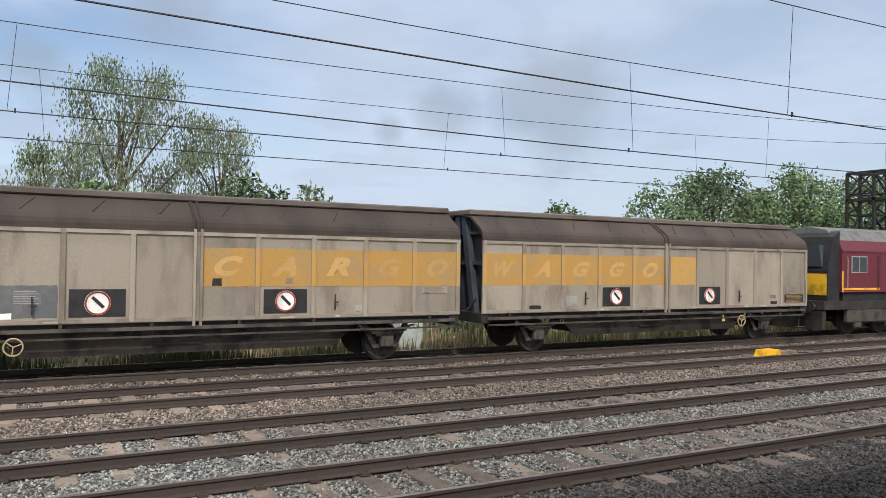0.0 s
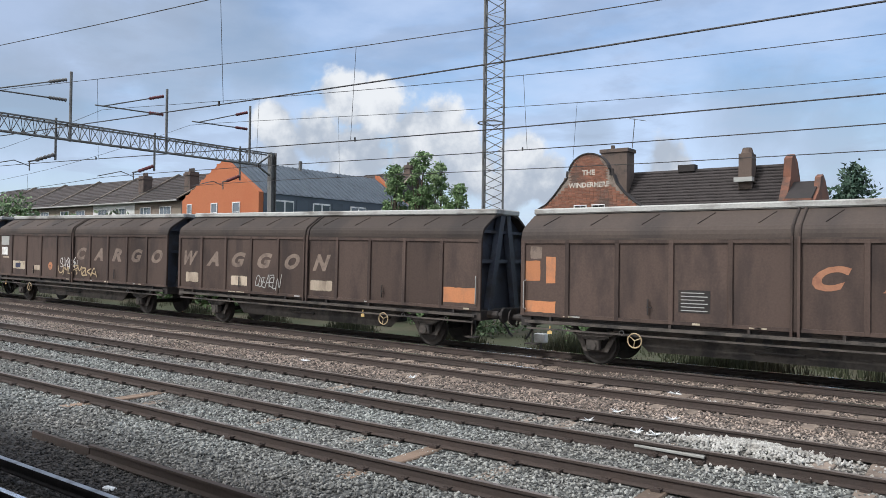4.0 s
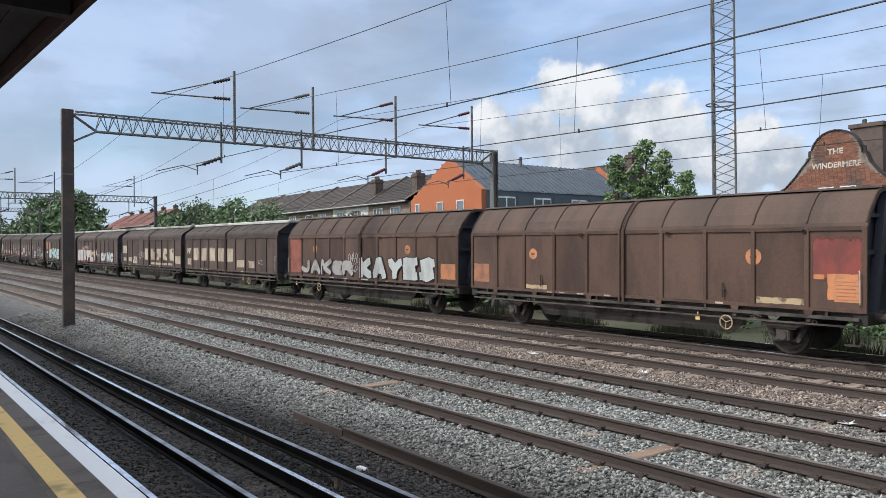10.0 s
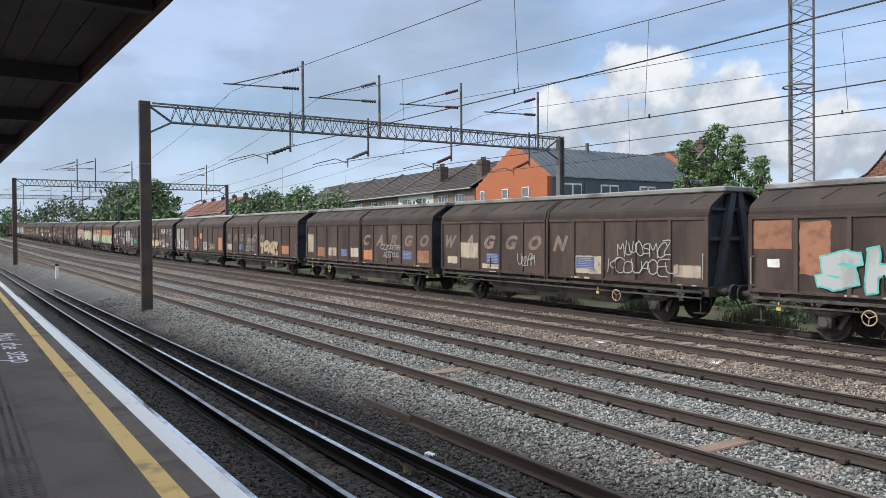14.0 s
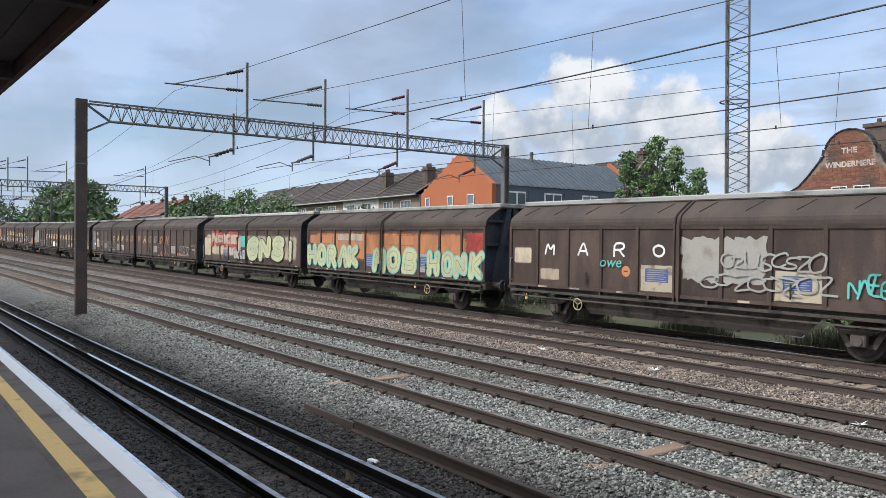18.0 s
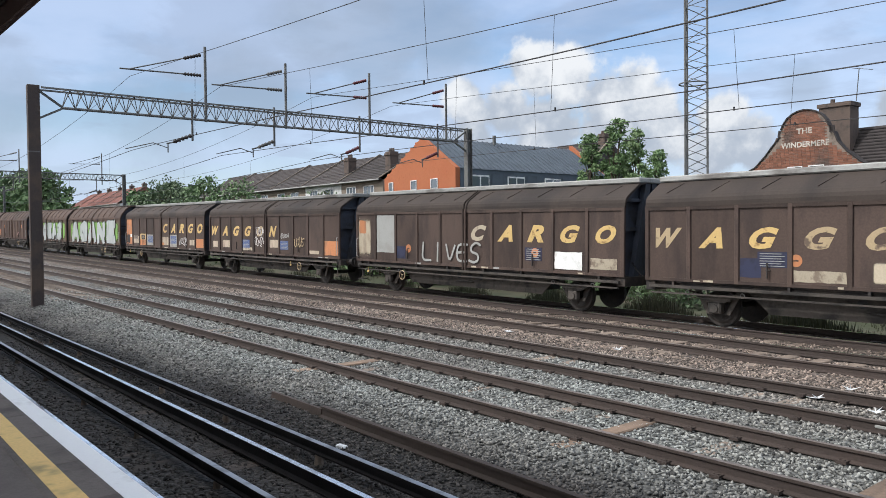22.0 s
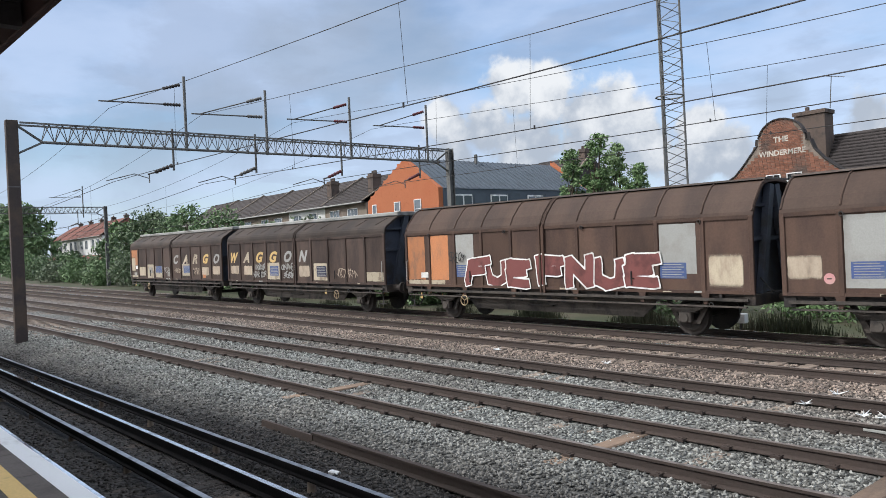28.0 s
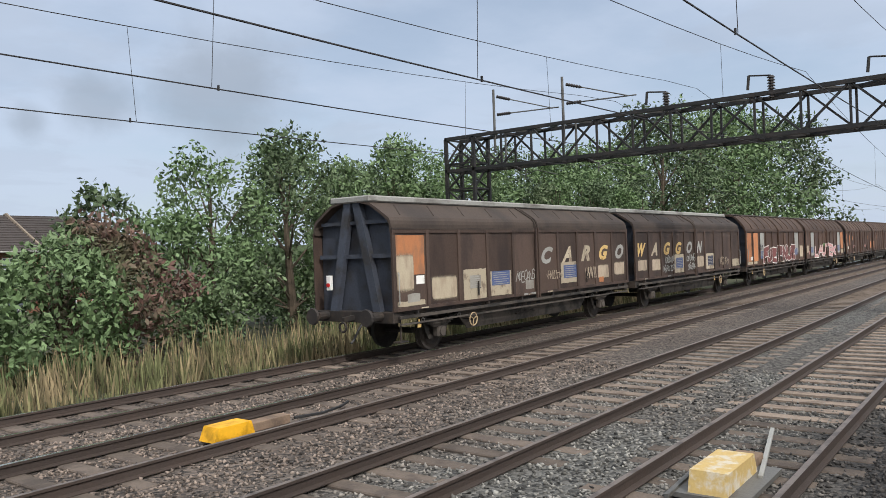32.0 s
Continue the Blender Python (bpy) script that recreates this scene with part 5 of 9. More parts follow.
put(trail, "J", "O", 9.15, 9.75, 2.0, 2.5, GREYW)
put(trail, "P", 6.08, 6.92, 1.34, 1.90, CREAMP)
put(trail, "B", 6.5, 1.42, 0.86, 0.42, BLUE, GREYW)
put(trail, "P", 7.2, 7.5, 1.34, 1.52, SMEAR)
put(trail, "P", 8.1, 8.4, 1.34, 1.54, CREAMP)
TRAIN.append((lead, trail))
lead = W("plain brown van with dull orange lettering")
word(lead, "WAGGON", 0.5, 0.98, 2.02, 0.62, AMBER)
put(lead, "B", 2.5, 1.42, 0.72, 0.55, UNDER)
put(lead, "B", 6.4, 1.4, 0.95, 0.62, UNDER)
put(lead, "P", 1.5, 1.9, 1.3, 1.75, SMEAR)
put(lead, "P", 8.5, 9.1, 1.34, 1.42, GHOST)
put(lead, "P", 4.92, 5, 1.3, 3, SANDG, 0.01)
trail = W("plain brown van with dull orange lettering and orange end")
put(trail, "P", 0.08, 0.42, 2, 2.5, ORANGE)
put(trail, "P", 0.55, 0.75, 1.95, 2.6, ORANGE)
put(trail, "P", 0.1, 0.75, 1.22, 1.5, ORANGE)
word(trail, "CARGO", 5.45, 0.98, 2.02, 0.62, AMBER)
put(trail, "B", 3.4, 1.4, 0.7, 0.5, UNDER)
put(trail, "B", 6.7, 1.4, 0.8, 0.55, UNDER)
put(trail, "B", 9.3, 1.5, 0.8, 0.25, UNDER)
put(trail, "P", 0.2, 0.45, 2.55, 2.85, GHOST)
TRAIN.append((lead, trail))
lead = W("brown van with ghosted lettering and pale marks")
word(lead, "WAGGON", 0.5, 0.98, 2.02, 0.62, GHOST)
put(lead, "P", 0.3, 0.9, 1.3, 1.8, SMEAR)
put(lead, "P", 2.2, 2.9, 1.3, 1.75, SMEAR)
put(lead, "P", 5.1, 5.9, 1.3, 1.75, SMEAR)
put(lead, "T", 3, 4.2, 1.3, 1.8, GREYW)
put(lead, "P", 8.7, 9.5, 1.3, 1.7, ORANGE)
trail = W("dark brown van with white notices and sprayed tags")
put(trail, "P", 0.2, 0.75, 2.5, 2.9, GREYW)
put(trail, "P", 0.25, 0.65, 2.05, 2.4, WHITE)
put(trail, "P", 0.3, 0.8, 1.9, 2, SMEAR)
put(trail, "P", 1, 1.9, 1.45, 1.8, CREAMP)
put(trail, "P", 1.25, 1.6, 1.5, 1.7, NAVY)
put(trail, "O", 3.6, 1.65, 0.17, ORANGE)
put(trail, "P", 2.5, 3, 1.4, 1.7, SMEAR)
put(trail, "T", 4.1, 5.4, 1.6, 2.1, WHITE)
put(trail, "T", 4.2, 6.4, 1.3, 1.75, SANDG, 0.05)
word(trail, "CARGO", 5.5, 0.98, 2.02, 0.62, GHOST)
TRAIN.append((lead, trail))
lead = W("brown van with yellow lettering and orange patches")
word(lead, "WAGGON", 0.5, 0.98, 2.02, 0.62, YELLOW, YELLOW, SANDG, GHOST, SANDG, YELLOW)
put(lead, "T", 1.3, 1.9, 1.35, 1.75, WHITE)
put(lead, "T", 2.1, 2.9, 1.35, 1.8, WHITE)
put(lead, "P", 3.1, 3.9, 1.28, 1.78, ORANGE)
put(lead, "P", 6.15, 6.95, 1.3, 1.78, ORANGE)
put(lead, "P", 8.8, 9.8, 1.22, 1.55, ORANGE)
put(lead, "P", 7.8, 8, 1.4, 1.5, GREYW)
trail = W("brown van with orange end doors and worn lettering")
put(trail, "P", 0.08, 0.85, 1.3, 2.9, ORANGE)
put(trail, "P", 1.05, 1.75, 1.22, 2.9, ORANGE)
put(trail, "P", 0.1, 0.9, 1.2, 1.35, YELLOW)
put(trail, "B", 2.5, 1.55, 0.7, 0.34, GREYW)
put(trail, "P", 3.1, 3.8, 1.25, 1.72, ORANGE)
word(trail, "CARGO", 5.45, 0.98, 2.02, 0.62, YELLOW, SANDG, GHOST, SANDG, GHOST)
put(trail, "P", 5.1, 5.5, 1.25, 1.65, ORANGE)
put(trail, "O", 6.6, 1.65, 0.2, ORANGE)
put(trail, "P", 6.3, 6.9, 1.25, 1.42, ORANGE)
put(trail, "P", 8.7, 9.5, 1.32, 1.6, AMBER)
put(trail, "P", 8.7, 9.5, 1.62, 1.75, GREYW)
TRAIN.append((lead, trail))
lead = W("brown ribbed van with grey bubble graffiti and red end panel", "ribbed")
put(lead, "O", 1.5, 2.25, 0.2, ORANGE)
put(lead, "P", 0.1, 0.7, 1.35, 1.95, ORANGE)
put(lead, "P", 0.3, 4.9, 1.2, 2.2, SMEAR, 0.05)
put(lead, "G", "CONGNUO", 0.5, 4.9, 1.28, 2.0, GREYG, SMEAR, 0.42)
put(lead, "P", 5.1, 8.4, 1.2, 2.3, SMEAR, 0.05)
put(lead, "G", "FAILERS", 5.1, 8.3, 1.25, 1.95, UNDER, CREAMP, 0.34)
put(lead, "O", 8.3, 2.3, 0.2, ORANGE)
put(lead, "P", 9, 9.95, 1.8, 2.85, REDP)
put(lead, "P", 9.1, 9.9, 1.25, 1.75, MAROONG)
trail = W("brown ribbed van with white sprayed capitals and red doors", "ribbed")
put(trail, "P", 0.05, 0.9, 1.35, 2.85, REDP)
put(trail, "P", 1.05, 1.8, 1.35, 2.85, REDP)
put(trail, "O", 2.3, 2.25, 0.2, ORANGE)
put(trail, "J", "KAME", 1.9, 6.2, 1.38, 2.4, GREYW)
put(trail, "J", "V", 8.3, 9.0, 1.4, 2.1, GREYW)
put(trail, "J", "K", 7.4, 8.3, 1.38, 2.2, GREYW)
put(trail, "O", 7.7, 2.3, 0.2, ORANGE)
put(trail, "P", 9.05, 9.7, 1.55, 2, ORANGE)
put(trail, "P", 9.05, 9.7, 1.25, 1.5, AMBER)
put(trail, "P", 0.3, 0.7, 1.6, 1.75, WHITE)
put(trail, "P", 5.9, 6.5, 2.15, 2.4, GREYW, 0.08)
TRAIN.append((lead, trail))
lead = W("brown ribbed van with green block graffiti and blue notices", "ribbed")
put(lead, "P", 0.15, 1, 1.7, 2.5, SMEAR, 0.06)
put(lead, "P", 1.1, 2, 1.25, 2.05, CREAMP)
put(lead, "B", 1.55, 1.55, 0.75, 0.34)
put(lead, "O", 1.55, 2.3, 0.19, SANDG)
put(lead, "T", 2.3, 2.8, 1.75, 2.05, GREYW, 0.025)
put(lead, "T", 2.2, 2.9, 1.5, 1.75, GREYW)
put(lead, "G", "RIT", 3.0, 4.85, 1.22, 1.98, GREENG, WHITE, 0.42)
put(lead, "G", "KDEF", 5.1, 7.7, 1.22, 2.02, GREENG, WHITE, 0.42)
put(lead, "P", 7.9, 8.7, 1.25, 2.05, CREAMP)
put(lead, "B", 8.3, 1.5, 0.7, 0.34)
put(lead, "O", 8.3, 2.3, 0.19, SANDG)
put(lead, "P", 9, 9.9, 1.8, 2.8, REDP)
put(lead, "P", 9, 9.9, 1.3, 1.75, SMEAR)
trail = W("brown ribbed van with cream scrubbed patches and blue notices", "ribbed")
put(trail, "P", 0.1, 0.9, 1.75, 2.85, REDP)
put(trail, "P", 1, 1.5, 1.5, 2.2, SMEAR, 0.05)
put(trail, "P", 1.6, 2.5, 1.2, 2, CREAMP)
put(trail, "B", 2.05, 1.5, 0.75, 0.36)
put(trail, "O", 2.05, 2.25, 0.17, SANDG)
put(trail, "P", 2.7, 3.5, 1.3, 1.95, SMEAR, 0.08)
put(trail, "P", 3.8, 4.7, 1.3, 2, SMEAR, 0.08)
put(trail, "G", "VO", 6, 8, 1.25, 2.05, SANDG, SMEAR)
put(trail, "T", 5.1, 5.8, 1.6, 1.9, GREYW)
put(trail, "P", 7.9, 8.8, 1.2, 2.05, CREAMP)
put(trail, "B", 8.35, 1.5, 0.8, 0.36)
put(trail, "O", 8.3, 2.3, 0.19, SANDG)
put(trail, "P", 9.1, 9.9, 1.5, 2.5, SMEAR, 0.08)
put(trail, "P", 0.2, 0.6, 1.3, 1.7, WHITE)
TRAIN.append((lead, trail))
lead = W("plain brown ribbed van with orange discs and red end panel", "ribbed")
put(lead, "O", 2.3, 2.3, 0.17, ORANGE)
put(lead, "P", 0.1, 0.7, 1.35, 1.95, AMBER)
put(lead, "O", 8, 2.3, 0.2, ORANGE)
put(lead, "P", 9.06, 9.94, 1.7, 2.86, HAZER)
put(lead, "B", 9.68, 1.34, 0.56, 0.50, ORANGE, AMBER)
put(lead, "P", 9.1, 9.3, 1.8, 1.95, HAZEO)
put(lead, "P", 9.35, 9.85, 1.38, 1.95, ORANGE)
put(lead, "P", 7.6, 8.5, 1.22, 1.36, SANDG)
put(lead, "P", 1.8, 2.5, 1.22, 1.34, SANDG)
trail = W("brown ribbed van with big white block graffiti", "ribbed")
put(trail, "P", 0.1, 0.95, 1.3, 2.85, REDP)
put(trail, "G", "JAKER", 1, 4.6, 1.28, 1.95, GREYG, NAVY)
put(trail, "O", 2, 2.4, 0.18, ORANGE)
put(trail, "G", "KAYES", 4.9, 9, 1.25, 2.1, SILVER, BLACKP, 0.40)
put(trail, "O", 7.6, 2.4, 0.18, ORANGE)
put(trail, "P", 9.2, 9.85, 1.35, 1.9, ORANGE)
put(trail, "T", 4.2, 5, 1.4, 2.3, GREYW)
TRAIN.append((lead, trail))
lead = W("brown van with scrubbed cream patches along its side")
word(lead, "WAGGON", 0.5, 0.98, 2.02, 0.62, SMEAR)
put(lead, "P", 0.3, 0.8, 1.3, 1.85, SMEAR, 0.06)
put(lead, "P", 1.1, 1.75, 1.5, 2.55, SMEAR, 0.1)
put(lead, "P", 2.1, 2.75, 1.5, 2.55, SMEAR, 0.1)
put(lead, "P", 3.1, 3.75, 1.5, 2.55, SMEAR, 0.1)
put(lead, "P", 4.1, 4.75, 1.5, 2.55, SMEAR, 0.1)
put(lead, "P", 5.1, 5.75, 1.5, 2.55, SMEAR, 0.1)
put(lead, "P", 6.2, 7, 1.3, 1.85, SMEAR, 0.06)
put(lead, "P", 7.3, 8, 1.3, 1.8, SMEAR, 0.06)
put(lead, "J", "AZ", 8.2, 8.7, 1.55, 1.8, GREYW)
trail = W("brown van with cream squares and faded tags")
put(trail, "P", 0.15, 0.9, 1.9, 2.6, CREAMP, 0.05)
put(trail, "P", 0.2, 0.8, 1.35, 1.7, SMEAR)
put(trail, "P", 1.2, 1.9, 1.3, 1.75, SMEAR)
put(trail, "B", 2.5, 1.35, 0.8, 0.4, GREYG)
put(trail, "T", 3.3, 4.2, 1.6, 2.2, GREYW)
put(trail, "P", 4.6, 5.3, 1.4, 2.5, SMEAR, 0.1)
put(trail, "P", 5.55, 6.25, 1.4, 2.5, SMEAR, 0.1)
put(trail, "P", 6.5, 7.2, 1.4, 2.5, SMEAR, 0.1)
put(trail, "P", 7.45, 8.15, 1.4, 2.5, SMEAR, 0.1)
put(trail, "P", 8.4, 9.1, 1.4, 2.5, SMEAR, 0.1)
for i in range(8):
    u = 5.15 + 0.5 * i
    put(trail, "P", u, u + 0.22, 1.5 + 0.3 * (i * 5 % 3), 1.75 + 0.28 * (i * 5 % 3), BROWN, 0.12)
put(trail, "P", 5.06, 8.94, 1.22, 1.42, SMEAR)
put(trail, "P", 9.06, 9.94, 1.25, 2.0, SMEAR)
put(trail, "J", "TOC", 3.1, 3.6, 1.85, 2.02, GREYG)
put(trail, "P", 2.1, 2.9, 1.25, 1.5, CREAMP)
TRAIN.append((lead, trail))
lead = W("brown van with red and white block graffiti")
put(lead, "J", "Gerrie", 1.2, 3.3, 2, 2.75, SMEAR)
put(lead, "G", "SEUFLY", 0.05, 5.3, 1.22, 2.15, SILVER, REDG, 0.44)
put(lead, "T", 3.9, 4.9, 1.7, 2.1, YELLOW)
put(lead, "J", "a la vie", 3.9, 4.7, 1.85, 2.05, YELLOW)
put(lead, "J", "ERS", 5.3, 6, 1.6, 1.85, GREYW)
put(lead, "G", "OMNC", 6.1, 9.1, 1.25, 1.98, SILVER, BLACKP, 0.40)
put(lead, "J", "KU", 6.4, 7.4, 2.1, 2.2, REDG)
trail = W("brown van with white block graffiti and faded lettering")
put(trail, "P", 0.1, 0.9, 2.2, 2.9, AMBER)
put(trail, "P", 0.9, 1.5, 1.6, 2.85, AMBER, 0.05)
put(trail, "P", 0.4, 0.65, 1.75, 1.95, WHITE)
put(trail, "G", "SHOE", 1.35, 4.9, 1.28, 2.2, SILVER, TEALG, 0.30)
put(trail, "J", "Gerrie", 5.6, 8.2, 1.95, 2.75, SMEAR)
put(trail, "B", 6.6, 1.35, 0.75, 0.42, GREYG)
put(trail, "P", 8.6, 9.5, 1.3, 1.6, AMBER)
TRAIN.append((lead, trail))
lead = W("brown van with blue notices and scrubbed patches")
word(lead, "WAGGON", 0.5, 0.98, 2.02, 0.62, GHOST)
put(lead, "P", 0.3, 0.9, 1.3, 1.7, SMEAR)
put(lead, "B", 2.9, 1.45, 0.75, 0.36)
put(lead, "P", 2.5, 3.3, 1.25, 1.42, CREAMP)
put(lead, "T", 3.7, 4.6, 1.4, 1.9, GREYW)
put(lead, "P", 5.9, 6.9, 1.3, 1.85, CREAMP)
put(lead, "B", 6.4, 1.45, 0.8, 0.36)
put(lead, "T", 7.2, 9.2, 1.35, 2.4, GREYW, 0.03)
put(lead, "P", 0.9, 2, 1.5, 2.3, SMEAR, 0.1)
put(lead, "P", 8.8, 9.6, 1.3, 1.75, SMEAR, 0.06)
trail = W("brown van with orange and cream patches")
put(trail, "P", 0.1, 0.7, 1.4, 2.6, CREAMP, 0.05)
word(trail, "CARGO", 5.5, 0.98, 2.02, 0.62, GHOST)
put(trail, "P", 1.1, 1.8, 1.3, 1.8, AMBER, 0.05)
put(trail, "P", 2.2, 3, 1.3, 1.9, SMEAR, 0.08)
put(trail, "B", 3.6, 1.4, 0.7, 0.34)
put(trail, "P", 4.4, 5.2, 1.3, 1.9, SMEAR, 0.08)
put(trail, "P", 5.6, 6.3, 1.3, 1.75, ORANGE, 0.05)
put(trail, "T", 6.6, 8, 1.4, 2.1, GREYW)
put(trail, "B", 8.4, 1.4, 0.8, 0.38)
put(trail, "P", 8.9, 9.6, 1.3, 1.8, AMBER, 0.06)
TRAIN.append((lead, trail))
lead = W("brown van with faded patches and sprayed tags")
word(lead, "WAGGON", 0.5, 0.98, 2.02, 0.62, GHOST)
put(lead, "P", 0.4, 1.2, 1.3, 1.85, SMEAR, 0.08)
put(lead, "B", 2.4, 1.4, 0.75, 0.36)
put(lead, "T", 3.2, 4.6, 1.35, 2.2, GREYW)
put(lead, "G", "TOKE", 5.2, 7.6, 1.3, 2, SANDG, GHOST)
put(lead, "P", 8.2, 9.1, 1.3, 1.8, ORANGE, 0.05)
trail = W("brown van with grey and white end doors and blue notices")
put(trail, "P", 0.07, 0.93, 1.22, 2.88, DOORG)
put(trail, "B", 0.46, 2.58, 0.95, 0.22, DOORG, GHOST)
put(trail, "P", 0.1, 0.92, 2.18, 2.56, HAZEY)
put(trail, "P", 0.45, 0.93, 2.22, 2.50, HAZEO)
put(trail, "P", 0.1, 0.5, 1.30, 1.75, DATAG)
put(trail, "P", 0.62, 0.9, 1.58, 1.84, WHITE)
put(trail, "P", 0.1, 0.9, 1.20, 1.30, HAZEY)
put(trail, "P", 1.07, 1.93, 1.22, 2.88, DOORG)
put(trail, "B", 1.3, 2.1, 0.24, 0.24, DOORG, GHOST)
put(trail, "B", 1.42, 1.62, 0.75, 0.24, DOORG, BLACKP)
put(trail, "P", 2.1, 2.9, 1.55, 1.95, DATAG)
put(trail, "P", 2.1, 2.9, 1.25, 1.55, ORANGE, 0.04)
put(trail, "B", 2.65, 1.4, 0.85, 0.42)
put(trail, "P", 2.25, 3.1, 1.24, 1.36, CREAMP)
put(trail, "P", 3.5, 4.5, 1.3, 2.2, AMBER, 0.12)
put(trail, "T", 4.6, 5.3, 1.4, 2.3, SANDG, 0.05)
put(trail, "P", 5.5, 6, 2.1, 2.5, ORANGE, 0.05)
put(trail, "P", 5.6, 6.6, 1.25, 1.85, CREAMP)
put(trail, "B", 6.1, 1.42, 0.8, 0.36)
put(trail, "T", 7.2, 8.6, 1.3, 1.8, SANDG, 0.05)
put(trail, "P", 8.9, 9.6, 1.3, 2.2, ORANGE, 0.08)
TRAIN.append((lead, trail))
lead = W("dark brown van with white tags and orange graffiti")
word(lead, "WA GGO", 0.5, 0.98, 2.12, 0.60, SMEAR, GHOST, GHOST, GHOST, SMEAR, GHOST)
put(lead, "T", 0.1, 0.85, 1.35, 1.75, GREYG, 0.03)
put(lead, "J", "PSI", 1.15, 1.85, 2.42, 2.80, WHITE)
put(lead, "J", "TP", 2.1, 2.5, 2.62, 2.86, WHITE)
put(lead, "G", "MWRO", 3.02, 3.95, 2.46, 2.88, WHITE, BROWN, 0.26)
put(lead, "P", 2.05, 2.95, 1.26, 1.94, CREAMP)
put(lead, "B", 2.5, 1.46, 0.80, 0.42)
put(lead, "P", 3.3, 3.9, 1.25, 1.85, HAZEO)
put(lead, "P", 3.1, 3.9, 1.22, 1.50, HAZEY)
put(lead, "P", 4.05, 6.35, 1.20, 1.98, SMEAR, 0.05)
put(lead, "G", "KABUF", 4.1, 6.3, 1.22, 1.88, HAZEY, SMEAR, 0.40)
put(lead, "P", 6.35, 6.8, 1.38, 1.88, HAZEO)
put(lead, "T", 6.2, 6.7, 1.62, 1.86, GREYW, 0.02)
put(lead, "T", 6.72, 6.95, 1.3, 1.98, WHITE, 0.025)
put(lead, "P", 7.06, 7.94, 1.24, 1.92, CREAMP)
put(lead, "B", 7.5, 1.46, 0.86, 0.44)
put(lead, "G", "PETA", 7.05, 7.85, 2.44, 2.86, WHITE, BROWN, 0.26)
put(lead, "J", "CP", 8.12, 8.75, 2.44, 2.82, WHITE)
put(lead, "T", 8.1, 8.85, 1.28, 1.72, WHITE, 0.03)
put(lead, "J", "SS", 9.12, 9.72, 2.36, 2.86, WHITE)
put(lead, "G", "CEO", 9.05, 9.9, 1.82, 2.22, BROWN, WHITE, 0.34)
put(lead, "B", 9.5, 1.50, 0.40, 0.10, GREYW, GREYG)
trail = W("dark brown van with large white capitals and coloured scrawl")
put(trail, "P", 0.15, 0.8, 1.8, 2.4, CREAMP)
put(trail, "P", 0.9, 1.6, 1.3, 1.8, SMEAR)
word(trail, "MARO", 1.4, 1.05, 2.2, 0.48, WHITE)
put(trail, "O", 3.7, 1.75, 0.15, ORANGE)
put(trail, "J", "owe", 3, 3.6, 1.85, 2.05, TEALG)
put(trail, "P", 4.1, 4.9, 1.25, 1.95, CREAMP)
put(trail, "B", 4.5, 1.5, 0.75, 0.36)
put(trail, "T", 5.6, 8.2, 1.4, 2.4, GREYW, 0.06)
put(trail, "P", 5.1, 6.9, 1.6, 2.7, GREYG, 0.15)
put(trail, "P", 7.1, 7.95, 1.25, 1.95, CREAMP)
put(trail, "B", 7.5, 1.5, 0.7, 0.34)
put(trail, "T", 8.4, 9.6, 1.4, 2, TEALG, 0.06)
TRAIN.append((lead, trail))
lead = W("van covered in pale lime block graffiti on orange")
put(lead, "P", 0.05, 9.6, 1.5, 2.95, HAZEO, 0.05)
put(lead, "P", 0.1, 1.9, 2.25, 2.75, HAZEO, 0.05)
put(lead, "P", 2.1, 3.9, 2.4, 2.8, SMEAR, 0.05)
put(lead, "P", 5.2, 6.8, 2.25, 2.75, HAZEO, 0.05)
put(lead, "G", "HORAK", 0.05, 3.6, 1.25, 2.25, LIMEG, TEALG)
put(lead, "B", 4.05, 1.4, 0.7, 0.5)
put(lead, "G", "MOB", 4.45, 6.9, 1.2, 2.25, LIMEG, TEALG)
put(lead, "G", "HONK", 7.4, 9.95, 1.2, 2.15, LIMEG, TEALG)
put(lead, "B", 7.2, 1.5, 0.9, 0.4)
put(lead, "P", 6.8, 7.6, 1.3, 2, GREYW, 0.04)
put(lead, "P", 9.2, 9.9, 2.1, 2.8, REDG, 0.08)
trail = W("van covered in black edged lime letters and red scrawl")
put(trail, "P", 0.05, 4.6, 1.25, 2.9, SMEAR, 0.04)
put(trail, "P", 0.1, 1, 1.3, 2.6, CREAMP, 0.06)
put(trail, "G", "NOKE", 1, 4, 2.05, 2.85, SMEAR, REDG)
put(trail, "B", 2.9, 1.4, 0.7, 0.4)
put(trail, "G", "SKUZ", 3.6, 4.9, 1.3, 1.8, GREYW, BLACKP)
put(trail, "P", 4.6, 9.9, 1.2, 2.85, SMEAR, 0.06)
put(trail, "P", 4.6, 5.2, 2, 2.6, TEALG, 0.08)
put(trail, "G", "GNS", 5.0, 8.7, 1.22, 2.65, LIMEG, BLACKP, 0.40)
put(trail, "G", "!", 8.8, 9.5, 1.3, 2.4, LIMEG, BLACKP)
TRAIN.append((lead, trail))
lead = W("brown van with worn lettering and pale outline graffiti")
word(lead, "WAGGON", 0.45, 1.01, 2.06, 0.62, AMBER, OLDGOLD, GHOST, GHOST, AMBER, AMBER)
put(lead, "B", 3.5, 1.36, 0.80, 0.44, GREYG, GHOST)
put(lead, "B", 6.5, 1.36, 0.82, 0.50, GREYG, GHOST)
put(lead, "J", "MOOK", 6.15, 6.85, 1.92, 2.05, GHOST)
put(lead, "G", "TAR", 4.05, 5.98, 1.24, 2.00, BROWN, PINKG, 0.44)
